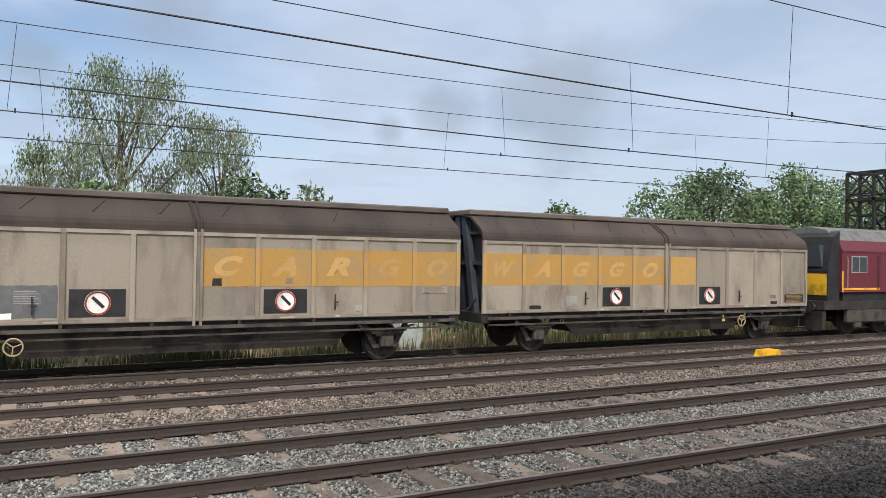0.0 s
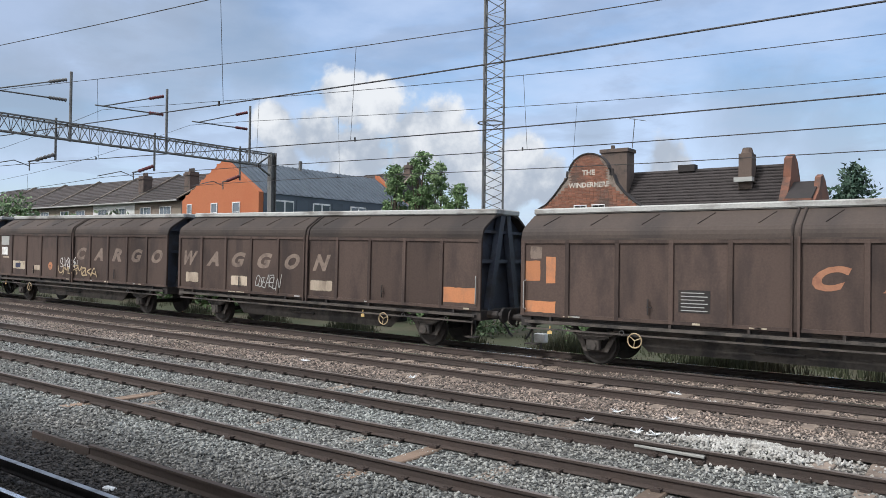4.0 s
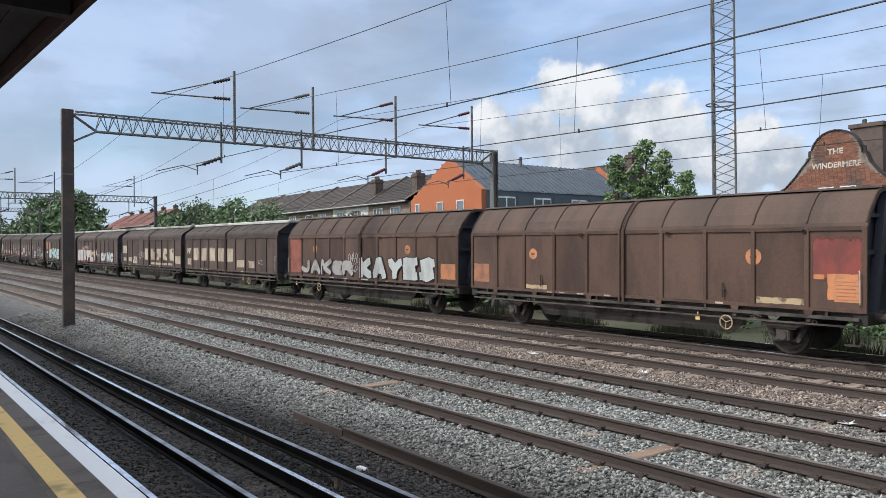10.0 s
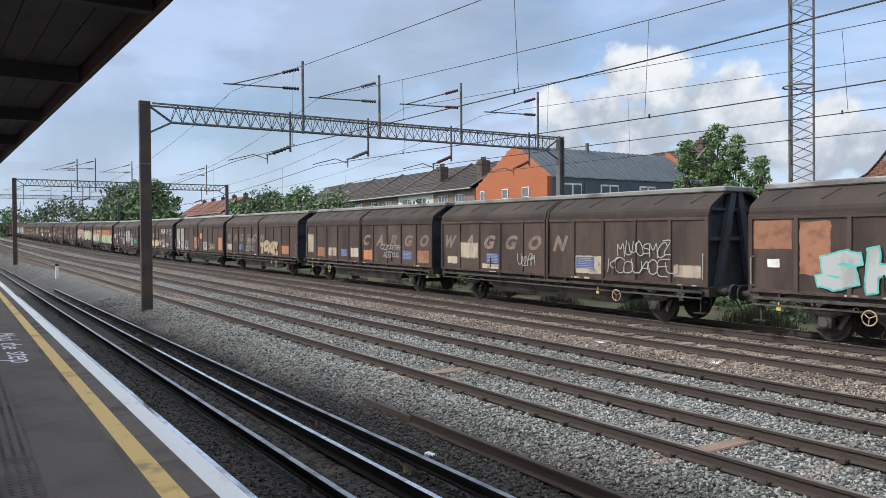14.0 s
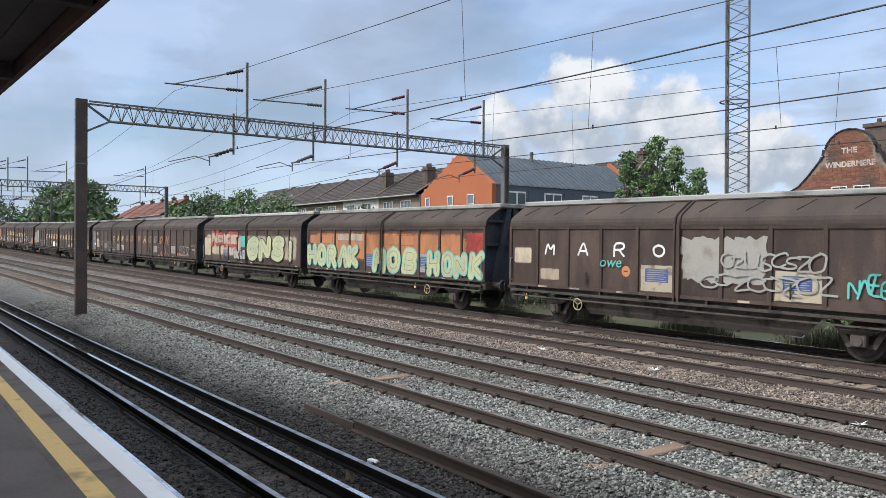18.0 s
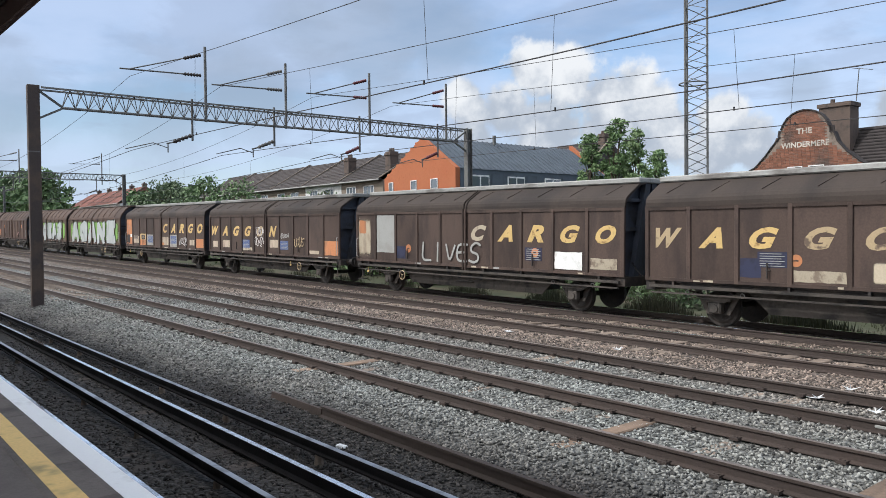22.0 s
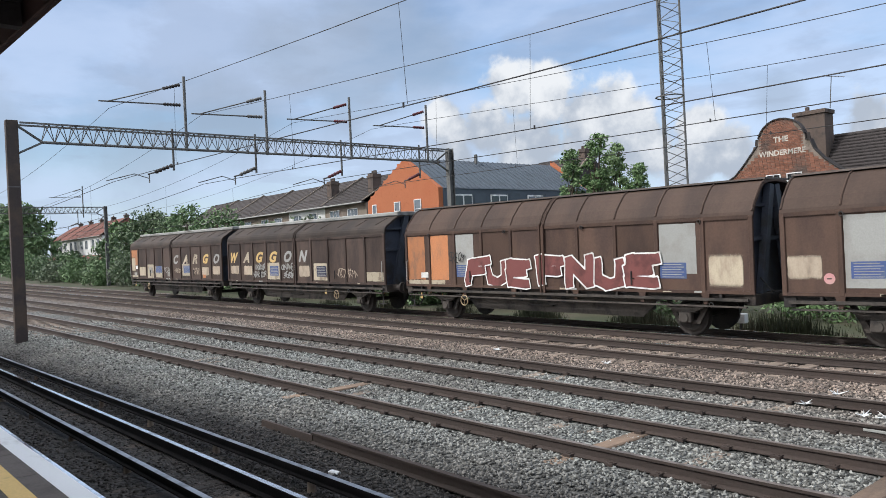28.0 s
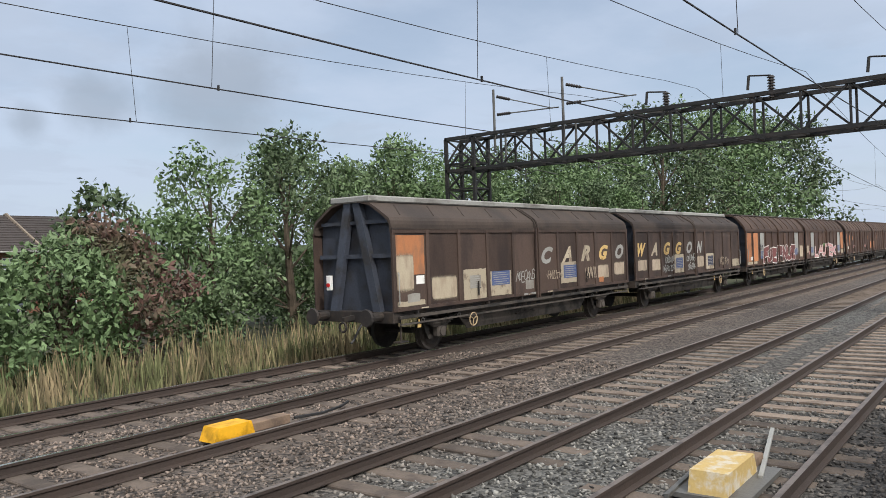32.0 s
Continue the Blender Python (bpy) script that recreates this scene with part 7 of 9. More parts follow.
def paint_marks(v, spec, shapes, seed):
    """Lays the painted marks of one van, each lot 2 mm over the one below."""
    base = -1.3045
    lay = 0

    def depth(x0, x1):
        a_, b_ = (x0 + HALF) / PANEL, (x1 + HALF) / PANEL
        return -1.2635 if int(a_) == int(b_) and a_ % 1 > 0.03 and b_ % 1 < 0.97 else base

    for k, mk in enumerate(spec["marks"]):
        kind = mk[0]
        lay += 1
        over = kind in "GTJ"
        def ux(u):
            return -HALF + u * PANEL
        flat = over and kind != "G" and depth(ux(mk[2] if kind == "J" else mk[1]), ux(mk[3] if kind == "J" else mk[2])) != base
        y = (base if over and not flat else -1.2635) - 0.0004 * lay
        if kind == "L":
            _, c, u, z, h, col = mk
            w = h * (1.18 if c == "W" else 1.0)
            z, h = z - 0.05, h * 0.82
            if col in (TEALG, WHITE):
                part("letter", lettered(c, ux(u) - w * 0.5, ux(u) + w * 0.5, z, z + h, y - 0.002, 0.15 * h, seed * 5 + k, 1.0, 1), col, v)
                continue
            part("letter", fitted(shapes[(c, 0.05)], ux(u) - w * 0.53, ux(u) + w * 0.53, z, z + h, y, 0.22), col, v)
        elif kind == "P":
            _, u0, u1, z0, z1, col = mk[:6]
            if col is CREAMP and z1 - z0 > 0.45 and (k + 1 == len(spec["marks"]) or spec["marks"][k + 1][0] != "B"):
                col = CREAMF
            if u1 - u0 < 1.1:               # a patch fills one panel at most
                cell, half_w = int((u0 + u1) / 2), min(u1 - u0, 0.88) / 2
                mid_u = min(max((u0 + u1) / 2, cell + 0.06 + half_w), cell + 0.94 - half_w)
                u0, u1 = mid_u - half_w, mid_u + half_w
            part("paint_patch", ragged(ux(u0), ux(u1), z0, z1, y, seed * 31 + k, mk[6] if len(mk) > 6 else 0.02), col, v)
        elif kind == "F":                   # a band carried over one stile
            _, u, z0, z1, col = mk
            x = min(max(ux(u), -HALF + 0.057), HALF - 0.057)
            part("paint_band", boxed(x - 0.052, x + 0.052, -1.3055, -1.3035, z0, z1), col, v)
        elif kind == "B":
            _, u, z, w, h = mk[:5]
            if w < 0.85 * PANEL:
                u = min(max(u, int(u) + 0.06 + w / 2 / PANEL), int(u) + 0.94 - w / 2 / PANEL)
            x = ux(u)
            sign = part("notice_panel", boxed(x - w / 2, x + w / 2, y - 0.002, y + 0.002, z, z + h), mk[5] if len(mk) > 5 else BLUE, v, "small painted notice with ruled lines")
            for j in range(6):
                zz = z + h * (j + 0.6) / 6.4
                part("notice_line", boxed(x - w * 0.42, x + w * (0.42 - 0.1 * (j % 2)), y - 0.0045, y - 0.0025, zz - h * 0.022, zz + h * 0.022), mk[6] if len(mk) > 6 else GREYW, sign)
        elif kind == "S":
            _, u, z, w, h = mk
            x = ux(u)
            sign = part("warning_plate", boxed(x - w / 2, x + w / 2, y - 0.002, y + 0.002, z, z + h), BLACKP, v, "black plate with a white and red disc")
            part("disc", tubed((x, y - 0.0025, z + h / 2), (x, y - 0.005, z + h / 2), h * 0.44, 22), WHITE, sign)
            rim = part("disc_rim", ring(bmesh.new(), (x, y - 0.006, z + h / 2), h * 0.40, h * 0.035, "y", 22), REDG, sign)
            part("symbol", barred((x - h * 0.18, y - 0.009, z + h * 0.72), (x + h * 0.2, y - 0.009, z + h * 0.34), 0.004, h * 0.12), BLACKP, sign)
        elif kind == "O":
            _, u, z, r, col = mk
            disc = part("painted_disc", tubed((ux(u), y, z), (ux(u), y - 0.002, z), r, 20), col, v)
            part("disc_mark", boxed(ux(u) - r * 0.45, ux(u) + r * 0.4, y - 0.005, y - 0.003, z - r * 0.12, z + r * 0.12), BROWN, disc)
        elif kind == "T":
            _, u0, u1, z0, z1, col = mk[:6]
            wide = min(mk[6] if len(mk) > 6 else 0.028, 0.05)
            rows_ = 2 if z1 - z0 > 0.62 and wide < 0.08 else 1
            high_ = (z1 - z0) / rows_
            for r_ in range(rows_):
                inset = 0.16 * (ux(u1) - ux(u0)) * ((r_ + k) % 2)
                tagged(part("sprayed_tag", scribble(ux(u0) + inset, ux(u1) - inset * 0.5, z0 + high_ * r_ + 0.03, z0 + high_ * (r_ + 0.9), y - 0.001, seed * 17 + k + 500 * r_, wide), SPRAYW if col is WHITE else col, v), kind="stuff")
        elif kind == "G":
            _, text, u0, u1, z0, z1, fill, line = mk[:8]
            x0, x1 = ux(u0), ux(u1)
            slot = (x1 - x0) / len(text)
            fat = (mk[8] if len(mk) > 8 else 0.36) * min(slot, 0.9 * (z1 - z0))
            hollow = fill is BROWN
            edge_w = 0.017 if hollow else min(0.042, fat * 0.2)
            block = not hollow and fill not in (GREYG, UNDER, LIMEG)
            line = SPRAYW if hollow and line is WHITE else line
            lay += 5
            sharp = 0 if block else 2
            for i, letter in enumerate(strokes_of(text, x0, x1, z0, z1, fat, seed * 13 + k, 1.7 if block and fill is not SILVER else 0.9, sharp, 0.0 if fill is SILVER else 0.09 if block else 0.04)):
                span = [q_[0] for run in letter for q_ in run]
                yl = y - base + depth(min(span) - fat * 0.5 - edge_w, max(span) + fat * 0.5 + edge_w) - 0.0014 * (i % 2)
                g_ = part("graffiti_letter", painted(letter, fat, yl - 0.0006, block), fill, v)
                part("outline", painted(letter, fat + 2 * edge_w, yl, block), line, g_)
                if fill is LIMEG:
                    part("shading_line", painted(letter, 0.022, yl - 0.0010), GHOST, g_)
        elif kind == "J":
            _, text, u0, u1, z0, z1, col = mk
            if all(c_ in STROKES for c_ in text):
                part("painted_word", lettered(text, ux(u0), ux(u1), z0, z1, y, (0.095 if z1 - z0 < 0.7 else 0.115) * min(z1 - z0, 1.4 * (ux(u1) - ux(u0)) / len(text)), seed * 7 + k), SPRAYW if col is WHITE else col, v)
            else:
                part("painted_word", fitted(shapes[(text, 0.0)], ux(u0), ux(u1), z0, z1, y), col, v)
    # small stencilled data along the lower edge
    rng = random.Random(seed)
    for k in range(5):
        u = rng.uniform(0.4, 9.6)
        w = rng.uniform(0.12, 0.4)
        x = ux(u)
        part("stencilled_data", boxed(x, x + w, -1.3025, -1.3005, 1.135, 1.135 + rng.uniform(0.025, 0.055)), GREYW if k % 2 else CREAMP, v)


wanted = set()
for pair in TRAIN:
    for spec in pair:
        for mk in spec["marks"]:
            if mk[0] == "L":
                wanted.add((mk[1], 0.05))
            elif mk[0] == "G":
                continue
            elif mk[0] == "J":
                wanted.add((mk[1], 0.0))
wanted |= {(t_, 0.0) for t_ in ("TAKE", "Mind", "the", "step")} | {(t_, 0.03) for t_ in ("THE", "WINDERMERE")}
SHAPES = letter_shapes(wanted)

vans, patterns = [], {}
for k, pair in enumerate(TRAIN):
    for j, spec in enumerate(pair):          # the leading van, then the trailing one
        end = 1 if j == 0 else -1
        s = -10.09 + PITCH * k - (HALF + 0.34) * end
        key = (spec["style"], spec["paint"], end)
        if key in patterns:
            v = copy_thing(patterns[key], Matrix.Identity(4))
        else:
            v = patterns[key] = van(spec["style"], CREAM if spec["paint"] == "cream" else BROWNR if spec["style"] == "ribbed" else BROWN, end)
        tagged(v, spec["label"], "wagon", "vans of the goods train")
        vans.append((v, s, spec, 2 * k + j))
for v, s, spec, seed in vans:
    paint_marks(v, spec, SHAPES, seed)

# tail lamp on the last van
lamp = part("tail_lamp", boxed(-HALF - 0.10, -HALF - 0.02, 0.62, 0.78, 1.62, 1.98, bevel=0.015), WHITE, vans[-1][0], "white tail lamp case")
part("lens", tubed((-HALF - 0.10, 0.70, 1.75), (-HALF - 0.125, 0.70, 1.75), 0.05, 12), REDLAMP, lamp, "red lens")

# the locomotive's rear end
loco = thing("locomotive", "maroon diesel locomotive with a yellow stripe and end", "locomotive")
LL = 21.3
cabin = [(-1.32, 1.56), (-1.32, 3.0), (-1.18, 3.38), (-0.76, 3.76), (0, 3.90)]
part("body", prism(both(cabin[1:]) + [(1.32, 1.56), (-1.32, 1.56)], 1.1, LL), MAROON, loco)
part("roof", prism([(a * 1.004, b + 0.004) for a, b in both(cabin[2:])], 1.0, LL), STEEL, loco, "dull grey roof")
part("cant_rail", barred((1.1, -1.325, 3.0), (LL, -1.325, 3.0), 0.03, 0.05), MAROON, loco)
nose = prism([(0.45, 1.25), (1.1, 1.25), (1.1, 3.70), (0.75, 3.50), (0.45, 2.3)], -1.22, 1.22, "y")
# black holds both dirt and the shade between van and locomotive
part("cab_end", nose, BLACKP, loco, "dirty cab end, painted black for the shade of the gap")
part("warning_face", prism([(-1.18, 1.45), (1.18, 1.45), (1.18, 2.2), (-1.18, 2.2)], 0.43, 0.448), CABY, loco, "yellow warning end")
part("corner_strip", boxed(1.10, 1.17, -1.327, -1.321, 1.56, 2.3), CABY, loco, "yellow corner strip")
part("stripe", boxed(1.17, LL, -1.326, -1.321, 1.64, 1.71), CABY, loco, "yellow body stripe")
part("stripe", boxed(1.17, LL, -1.326, -1.321, 1.58, 1.61), REDG, loco)
part("windscreen", prism([(-1.0, 2.45), (1.0, 2.45), (0.9, 3.2), (-0.9, 3.2)], 0.42, 0.70), DARKGL, loco, "dark cab windscreen")
wn = part("cab_window", boxed(1.62, 2.52, -1.335, -1.32, 2.24, 2.84), GREYG, loco, "window in a pale metal frame")
part("pane", boxed(1.66, 2.05, -1.338, -1.335, 2.28, 2.80), DARKGL, wn)
part("pane", boxed(2.09, 2.48, -1.338, -1.335, 2.28, 2.80), DARKGL, wn)
part("cab_door", boxed(3.3, 3.95, -1.336, -1.32, 1.60, 2.95, bevel=0.01), MAROON, loco)
part("yellow_panel", boxed(4.3, 5.5, -1.328, -1.32, 2.1, 2.9), CABY, loco)
for k in range(5):
    part("panel_mark", boxed(4.4 + k * 0.2, 4.52 + k * 0.2, -1.331, -1.328, 2.4, 2.6), REDG, loco)
part("side_plate", boxed(1.3, LL, -1.22, 1.22, 1.25, 1.56), BLACKP, loco)
part("underframe", boxed(0.2, LL, -1.25, 1.25, 0.95, 1.25), UNDER, loco)
for x0 in (1.6, 13.5):
    bg_ = boxed(x0, x0 + 5.0, -1.24, -1.0, 0.45, 0.98, bevel=0.06)
    box(bg_, x0, x0 + 5.0, 1.0, 1.12, 0.45, 0.95)
    part("bogie", bg_, TRUSS, loco, "dusty cast bogie frame")
    for k in range(3):
        wheelset(loco, x0 + 0.6 + k * 1.9)
        part("axle_box", boxed(x0 + 0.4 + k * 1.9, x0 + 0.8 + k * 1.9, -1.22, -1.1, 0.3, 0.7, bevel=0.03), TRUSS, loco)
part("fuel_tank", boxed(7.5, 12.8, -1.2, 1.2, 0.3, 0.95, bevel=0.1), UNDER, loco)
for t in (-1, 1):
    part("buffer", tube(tubed((0.35, t * 0.87, 1.05), (-0.05, t * 0.87, 1.05), 0.10, 10), (-0.05, t * 0.87, 1.05), (-0.1, t * 0.87, 1.05), 0.21, 14), UNDER, loco)
part("grab_rail", polyline(bmesh.new(), [(1.35, -1.33, 1.7), (1.35, -1.37, 1.75), (1.35, -1.37, 2.75), (1.35, -1.33, 2.8)], 0.014, 6), GREYW, loco)
part("grab_rail", polyline(bmesh.new(), [(3.15, -1.33, 1.65), (3.15, -1.37, 1.7), (3.15, -1.37, 2.8), (3.15, -1.33, 2.85)], 0.016, 6), BLACKP, loco)
part("ploughplate", boxed(0.2, 0.4, -1.2, 1.2, 0.25, 0.9), UNDER, loco)

# ---- trees and growth ----
def leaf_cloud(name, centres, count, spread, size, seed, droop=0.0):
    """Many small leaf blades round the tips of the limbs."""
    rng = np.random.default_rng(seed)
    c = np.array(centres)[rng.integers(0, len(centres), count)]
    sc = spread * (0.75 + 0.5 * rng.random((count, 1)))
    v = rng.normal(0, 1, (count, 3))
    v /= np.linalg.norm(v, axis=1, keepdims=True)
    p = c + v * sc * rng.random((count, 1)) ** 0.45 * np.array([1, 1, 0.8])
    p[:, 2] -= droop * rng.random(count)
    a = rng.normal(0, 1, (count, 3))
    a /= np.linalg.norm(a, axis=1, keepdims=True)
    b = np.cross(a, rng.normal(0, 1, (count, 3)))
    b /= np.linalg.norm(b, axis=1, keepdims=True)
    if droop:
        a = a * 0.4 + np.array([0, 0, -0.9])
    s = size * (0.6 + 0.8 * rng.random((count, 1)))
    q = np.stack([p - a * s, p + b * s * 0.45, p + a * s, p - b * s * 0.45], 1).reshape(-1, 3)
    me = bpy.data.meshes.new(name)
    me.vertices.add(len(q))
    me.vertices.foreach_set("co", q.ravel())
    me.loops.add(len(q))
    me.loops.foreach_set("vertex_index", np.arange(len(q)))
    me.polygons.add(count)
    me.polygons.foreach_set("loop_start", np.arange(0, len(q), 4))
    me.update(calc_edges=True)
    return me


def tree(x, y, h, w, leaf, label, seed, leaves=2600, size=0.16, droop=0.0, low=0.25, clumps=26, spread=None, name="tree", z=-0.6, peak=False):
    rng = random.Random(seed)
    t = thing(name, label, "tree" if name == "tree" else "bush", pose(x, y, z))
    bm = bmesh.new()
    tips = []
    top = Vector((rng.uniform(-0.05, 0.05) * h, rng.uniform(-0.05, 0.05) * h, h * 0.82))
    tube(bm, (0, 0, 0), top * 0.5, 0.028 * h, 7, 0.017 * h)
    tube(bm, top * 0.5, top, 0.017 * h, 6, 0.004 * h)
    for k in range(clumps):
        f = low + (1 - low) * (k + rng.random()) / clumps
        a = k * 2.4 + rng.uniform(-0.4, 0.4)
        width = math.sin(min(1.0, (f - low * 0.6) / (1 - low * 0.6)) ** 0.75 * math.pi * 0.93) * 0.5 * w + 0.06 * w
        if peak:                            # drawn out into a point at the top
            width = (1.04 - f) ** 0.62 * 0.52 * w
        r = width * rng.uniform(0.45, 1.0)
        tip = Vector((math.cos(a) * r, math.sin(a) * r, h * f))
        tips.append(tuple(tip))
        if k % 2 == 0:
            base = top * min(0.9, max(0.15, f - 0.18))
            tube(bm, base, tip, 0.007 * h, 5, 0.002 * h)
    part("trunk", bm, BARK, t)
    tagged(part("crown", leaf_cloud("crown", tips, leaves, spread or w * 0.17, size, seed, droop), leaf, t, "leafy crown"), kind="stuff")
    return t


def conifer(x, y, h, w, label, seed, leaves=2200):
    t = thing("conifer", label, "tree", pose(x, y, -0.6))
    part("trunk", tubed((0, 0, 0), (0, 0, h * 0.97), 0.02 * h, 7, 0.004 * h), BARK, t)
    rng = random.Random(seed)
    tips = []
    for k in range(90):
        f = 0.1 + 0.9 * rng.random()
        r = (1 - f) ** 0.8 * w / 2 * rng.uniform(0.3, 1.0)
        a = rng.uniform(0, 6.28)
        tips.append((math.cos(a) * r, math.sin(a) * r, h * f - 0.12 * r))
    tagged(part("crown", leaf_cloud("crown", tips, leaves, w * 0.09, 0.2, seed), CONIF, t, "dark needle branches"), kind="stuff")
    return t


# behind the pub and beside it
for i, (x, h, w) in enumerate(((-31.5, 9.0, 3.4), (-29.6, 9.8, 3.4), (-28.3, 9.0, 3.0), (-27.0, 7.6, 2.8), (-30.4, 7.4, 4.2))):
    tree(x, 37.5 + 0.2 * i, h, w, LEAFB, "leafy green sycamore with a pointed top", 11 + 7 * i, 5600, 0.105, low=0.08, clumps=36, spread=0.40, peak=True)
conifer(-8.9, 60.5, 9.8, 10.0, "dark spreading conifer beside the pub", 13, 5200)
tree(4.2, 36.0, 11.4, 7.0, LEAFS, "tall feathery silver-green willow", 14, 24000, 0.078, 0.5, low=0.1, clumps=44, spread=1.0)
tree(8.0, 37.0, 9.6, 6.0, LEAFS, "feathery willow with loose silver branches", 15, 17000, 0.078, 0.5, low=0.1, clumps=36, spread=0.9)
tree(1.2, 36.5, 8.0, 5.0, LEAFS, "loose silver-green willow tree by the line", 16, 14000, 0.078, 0.5, low=0.1, clumps=30, spread=0.8)
tree(14.6, 42.0, 7.3, 3.0, LEAFS, "small distant thin tree", 17, 900, 0.15)
for i, (x, y, h, w) in enumerate(((36.5, 33.5, 8.2, 6.0), (41.0, 33.0, 7.6, 5.5), (46.0, 34.0, 9.2, 6.5), (51.5, 33.0, 8.8, 7.0), (57.5, 34.0, 9.6, 7.5), (64.0, 33.0, 10.2, 8.5), (72.0, 33.5, 11.0, 9.0), (82.0, 33.0, 15.0, 12.0), (94.0, 33.0, 17.0, 14.0), (110.0, 34.0, 18.5, 16.0), (130.0, 34.0, 20.0, 18.0))):
    tree(x, y, h, w, (LEAF, LEAFD, LEAF)[i % 3], "full green tree beyond the line", 30 + i, 9500, 0.12 + 0.0028 * max(0, x - 50), low=0.06, clumps=44)
tree(31.0, 40.0, 6.6, 4.5, LEAFD, "dark rounded evergreen bush", 50, 1800, 0.17)
for i, (x, y, h, w) in enumerate(((70.0, -6.0, 9.5, 9.0), (82.0, -12.0, 10.0, 10.0))):
    tree(x, y, h, w, LEAFD, "dense dark green tree past the platform end", 60 + i, 2600, 0.2)

# brambles and saplings along the far fence
rngb = random.Random(4)
for i in range(34):
    x = -25 + i * 2.75 + rngb.uniform(-0.7, 0.7)
    if -13.5 < x < -3:
        h = rngb.uniform(1.3, 2.2)
    elif 2 < x < 12:
        h = rngb.uniform(4.6, 6.2)
    elif x > 29.3:
        h = rngb.uniform(6.4, 8.0)
    elif x > 23:
        h = rngb.uniform(3.6, 4.6)
    elif x > 12:
        h = rngb.uniform(2.9, 4.0)
    else:
        h = rngb.uniform(2.6, 4.4)
    y = 26.6 + rngb.uniform(-0.8, 1.6) + (1.5 if h > 4 else 0)
    leaf = REDLEAF if 23.0 < x < 26.8 else (LEAFS if 2 < x < 12 and i % 2 else (LEAFD, LEAF, LEAF)[i % 3])
    tree(x, y, h, rngb.uniform(3.4, 4.8), leaf, "tangled green lineside scrub" if leaf is not REDLEAF else "reddish dry lineside shrub", 100 + i, 5200 if x > -3 else 2200, 0.11, low=0.03, clumps=34, name="bush")


def blades(name, count, x0, x1, y0, y1, h0, h1, seed, material, label, z=-0.5):
    rng = np.random.default_rng(seed)
    x, y = rng.uniform(x0, x1, count), rng.uniform(y0, y1, count)
    h = rng.uniform(h0, h1, count) * (0.6 + 0.4 * np.sin(x * 1.3 + y))
    a = rng.uniform(0, math.tau, count)
    w = 0.02 + 0.03 * rng.random(count)
    lx, ly = rng.normal(0, 0.16, count) * h, rng.normal(0, 0.12, count) * h
    zb = z - 0.14 * np.clip(y - 20.5, 0, 1.5)
    q = np.stack([np.stack([x - w * np.cos(a), y - w * np.sin(a), zb], -1), np.stack([x + w * np.cos(a), y + w * np.sin(a), zb], -1), np.stack([x + lx, y + ly, zb + h], -1)], 1).reshape(-1, 3)
    me = bpy.data.meshes.new(name)
    me.vertices.add(len(q))
    me.vertices.foreach_set("co", q.ravel())
    me.loops.add(len(q))
    me.loops.foreach_set("vertex_index", np.arange(len(q)))
    me.polygons.add(count)
    me.polygons.foreach_set("loop_start", np.arange(0, len(q), 3))
    me.update(calc_edges=True)
    return solid(name, me, material, label, "grass", kind="stuff")


blades("dry_grass", 15000, 5, 60, 21.2, 25.5, 0.55, 1.5, 3, DRY, "tall dry straw coloured grass beside the line")
blades("green_grass", 14000, -100, 6, 23.0, 26.2, 0.25, 0.75, 4, GRASS, "rough green grass verge beside the line")
# the second green band is added to keep the view below the vans dark
blades("green_grass", 17000, -62, 6, 20.75, 22.5, 0.55, 1.1, 6, GRASS, "dark rank grass in the shade beside the line")
blades("green_grass", 6000, 5, 60, 21.6, 25.5, 0.2, 0.7, 5, GRASS, "rough green grass verge beside the line")

# ---- the pub ----
def window(parent, x, y, z, w, h, nx=3, nz=4, face=-1, frame_w=0.05, axis="y", sill=True):
    """A framed window with glazing bars, set in a wall that faces along -y (or along -x)."""
    def bx(a0, a1, d0, d1, z0, z1):
        lo, hi = sorted((d0, d1))
        return boxed(x + a0, x + a1, y + lo, y + hi, z + z0, z + z1) if axis == "y" else boxed(x + lo, x + hi, y + a0, y + a1, z + z0, z + z1)
    def add(bm, a0, a1, d0, d1, z0, z1):
        lo, hi = sorted((d0, d1))
        if axis == "y":
            box(bm, x + a0, x + a1, y + lo, y + hi, z + z0, z + z1)
        else:
            box(bm, x + lo, x + hi, y + a0, y + a1, z + z0, z + z1)
    f = bmesh.new()
    add(f, -w / 2 - frame_w, w / 2 + frame_w, -0.05, 0.0, -h / 2 - frame_w, -h / 2)
    add(f, -w / 2 - frame_w, w / 2 + frame_w, -0.05, 0.0, h / 2, h / 2 + frame_w)
    add(f, -w / 2 - frame_w, -w / 2, -0.05, 0.0, -h / 2, h / 2)
    add(f, w / 2, w / 2 + frame_w, -0.05, 0.0, -h / 2, h / 2)
    win = part("window", f, FRAMEW, parent, "white framed window")
    part("pane", bx(-w / 2, w / 2, -0.012, -0.004, -h / 2, h / 2), PANE, win)
    for i in range(1, nx):
        u = -w / 2 + w * i / nx
        part("glazing_bar", bx(u - 0.016, u + 0.016, -0.035, -0.013, -h / 2, h / 2), FRAMEW, win)
    for i in range(1, nz):
        u = -h / 2 + h * i / nz
        part("glazing_bar", bx(-w / 2, w / 2, -0.0345, -0.0135, u - 0.016, u + 0.016), FRAMEW, win)
    if sill:
        part("sill", bx(-w / 2 - 0.1, w / 2 + 0.1, -0.12, 0.0, -h / 2 - frame_w - 0.07, -h / 2 - frame_w), GREYW, win)
    return win


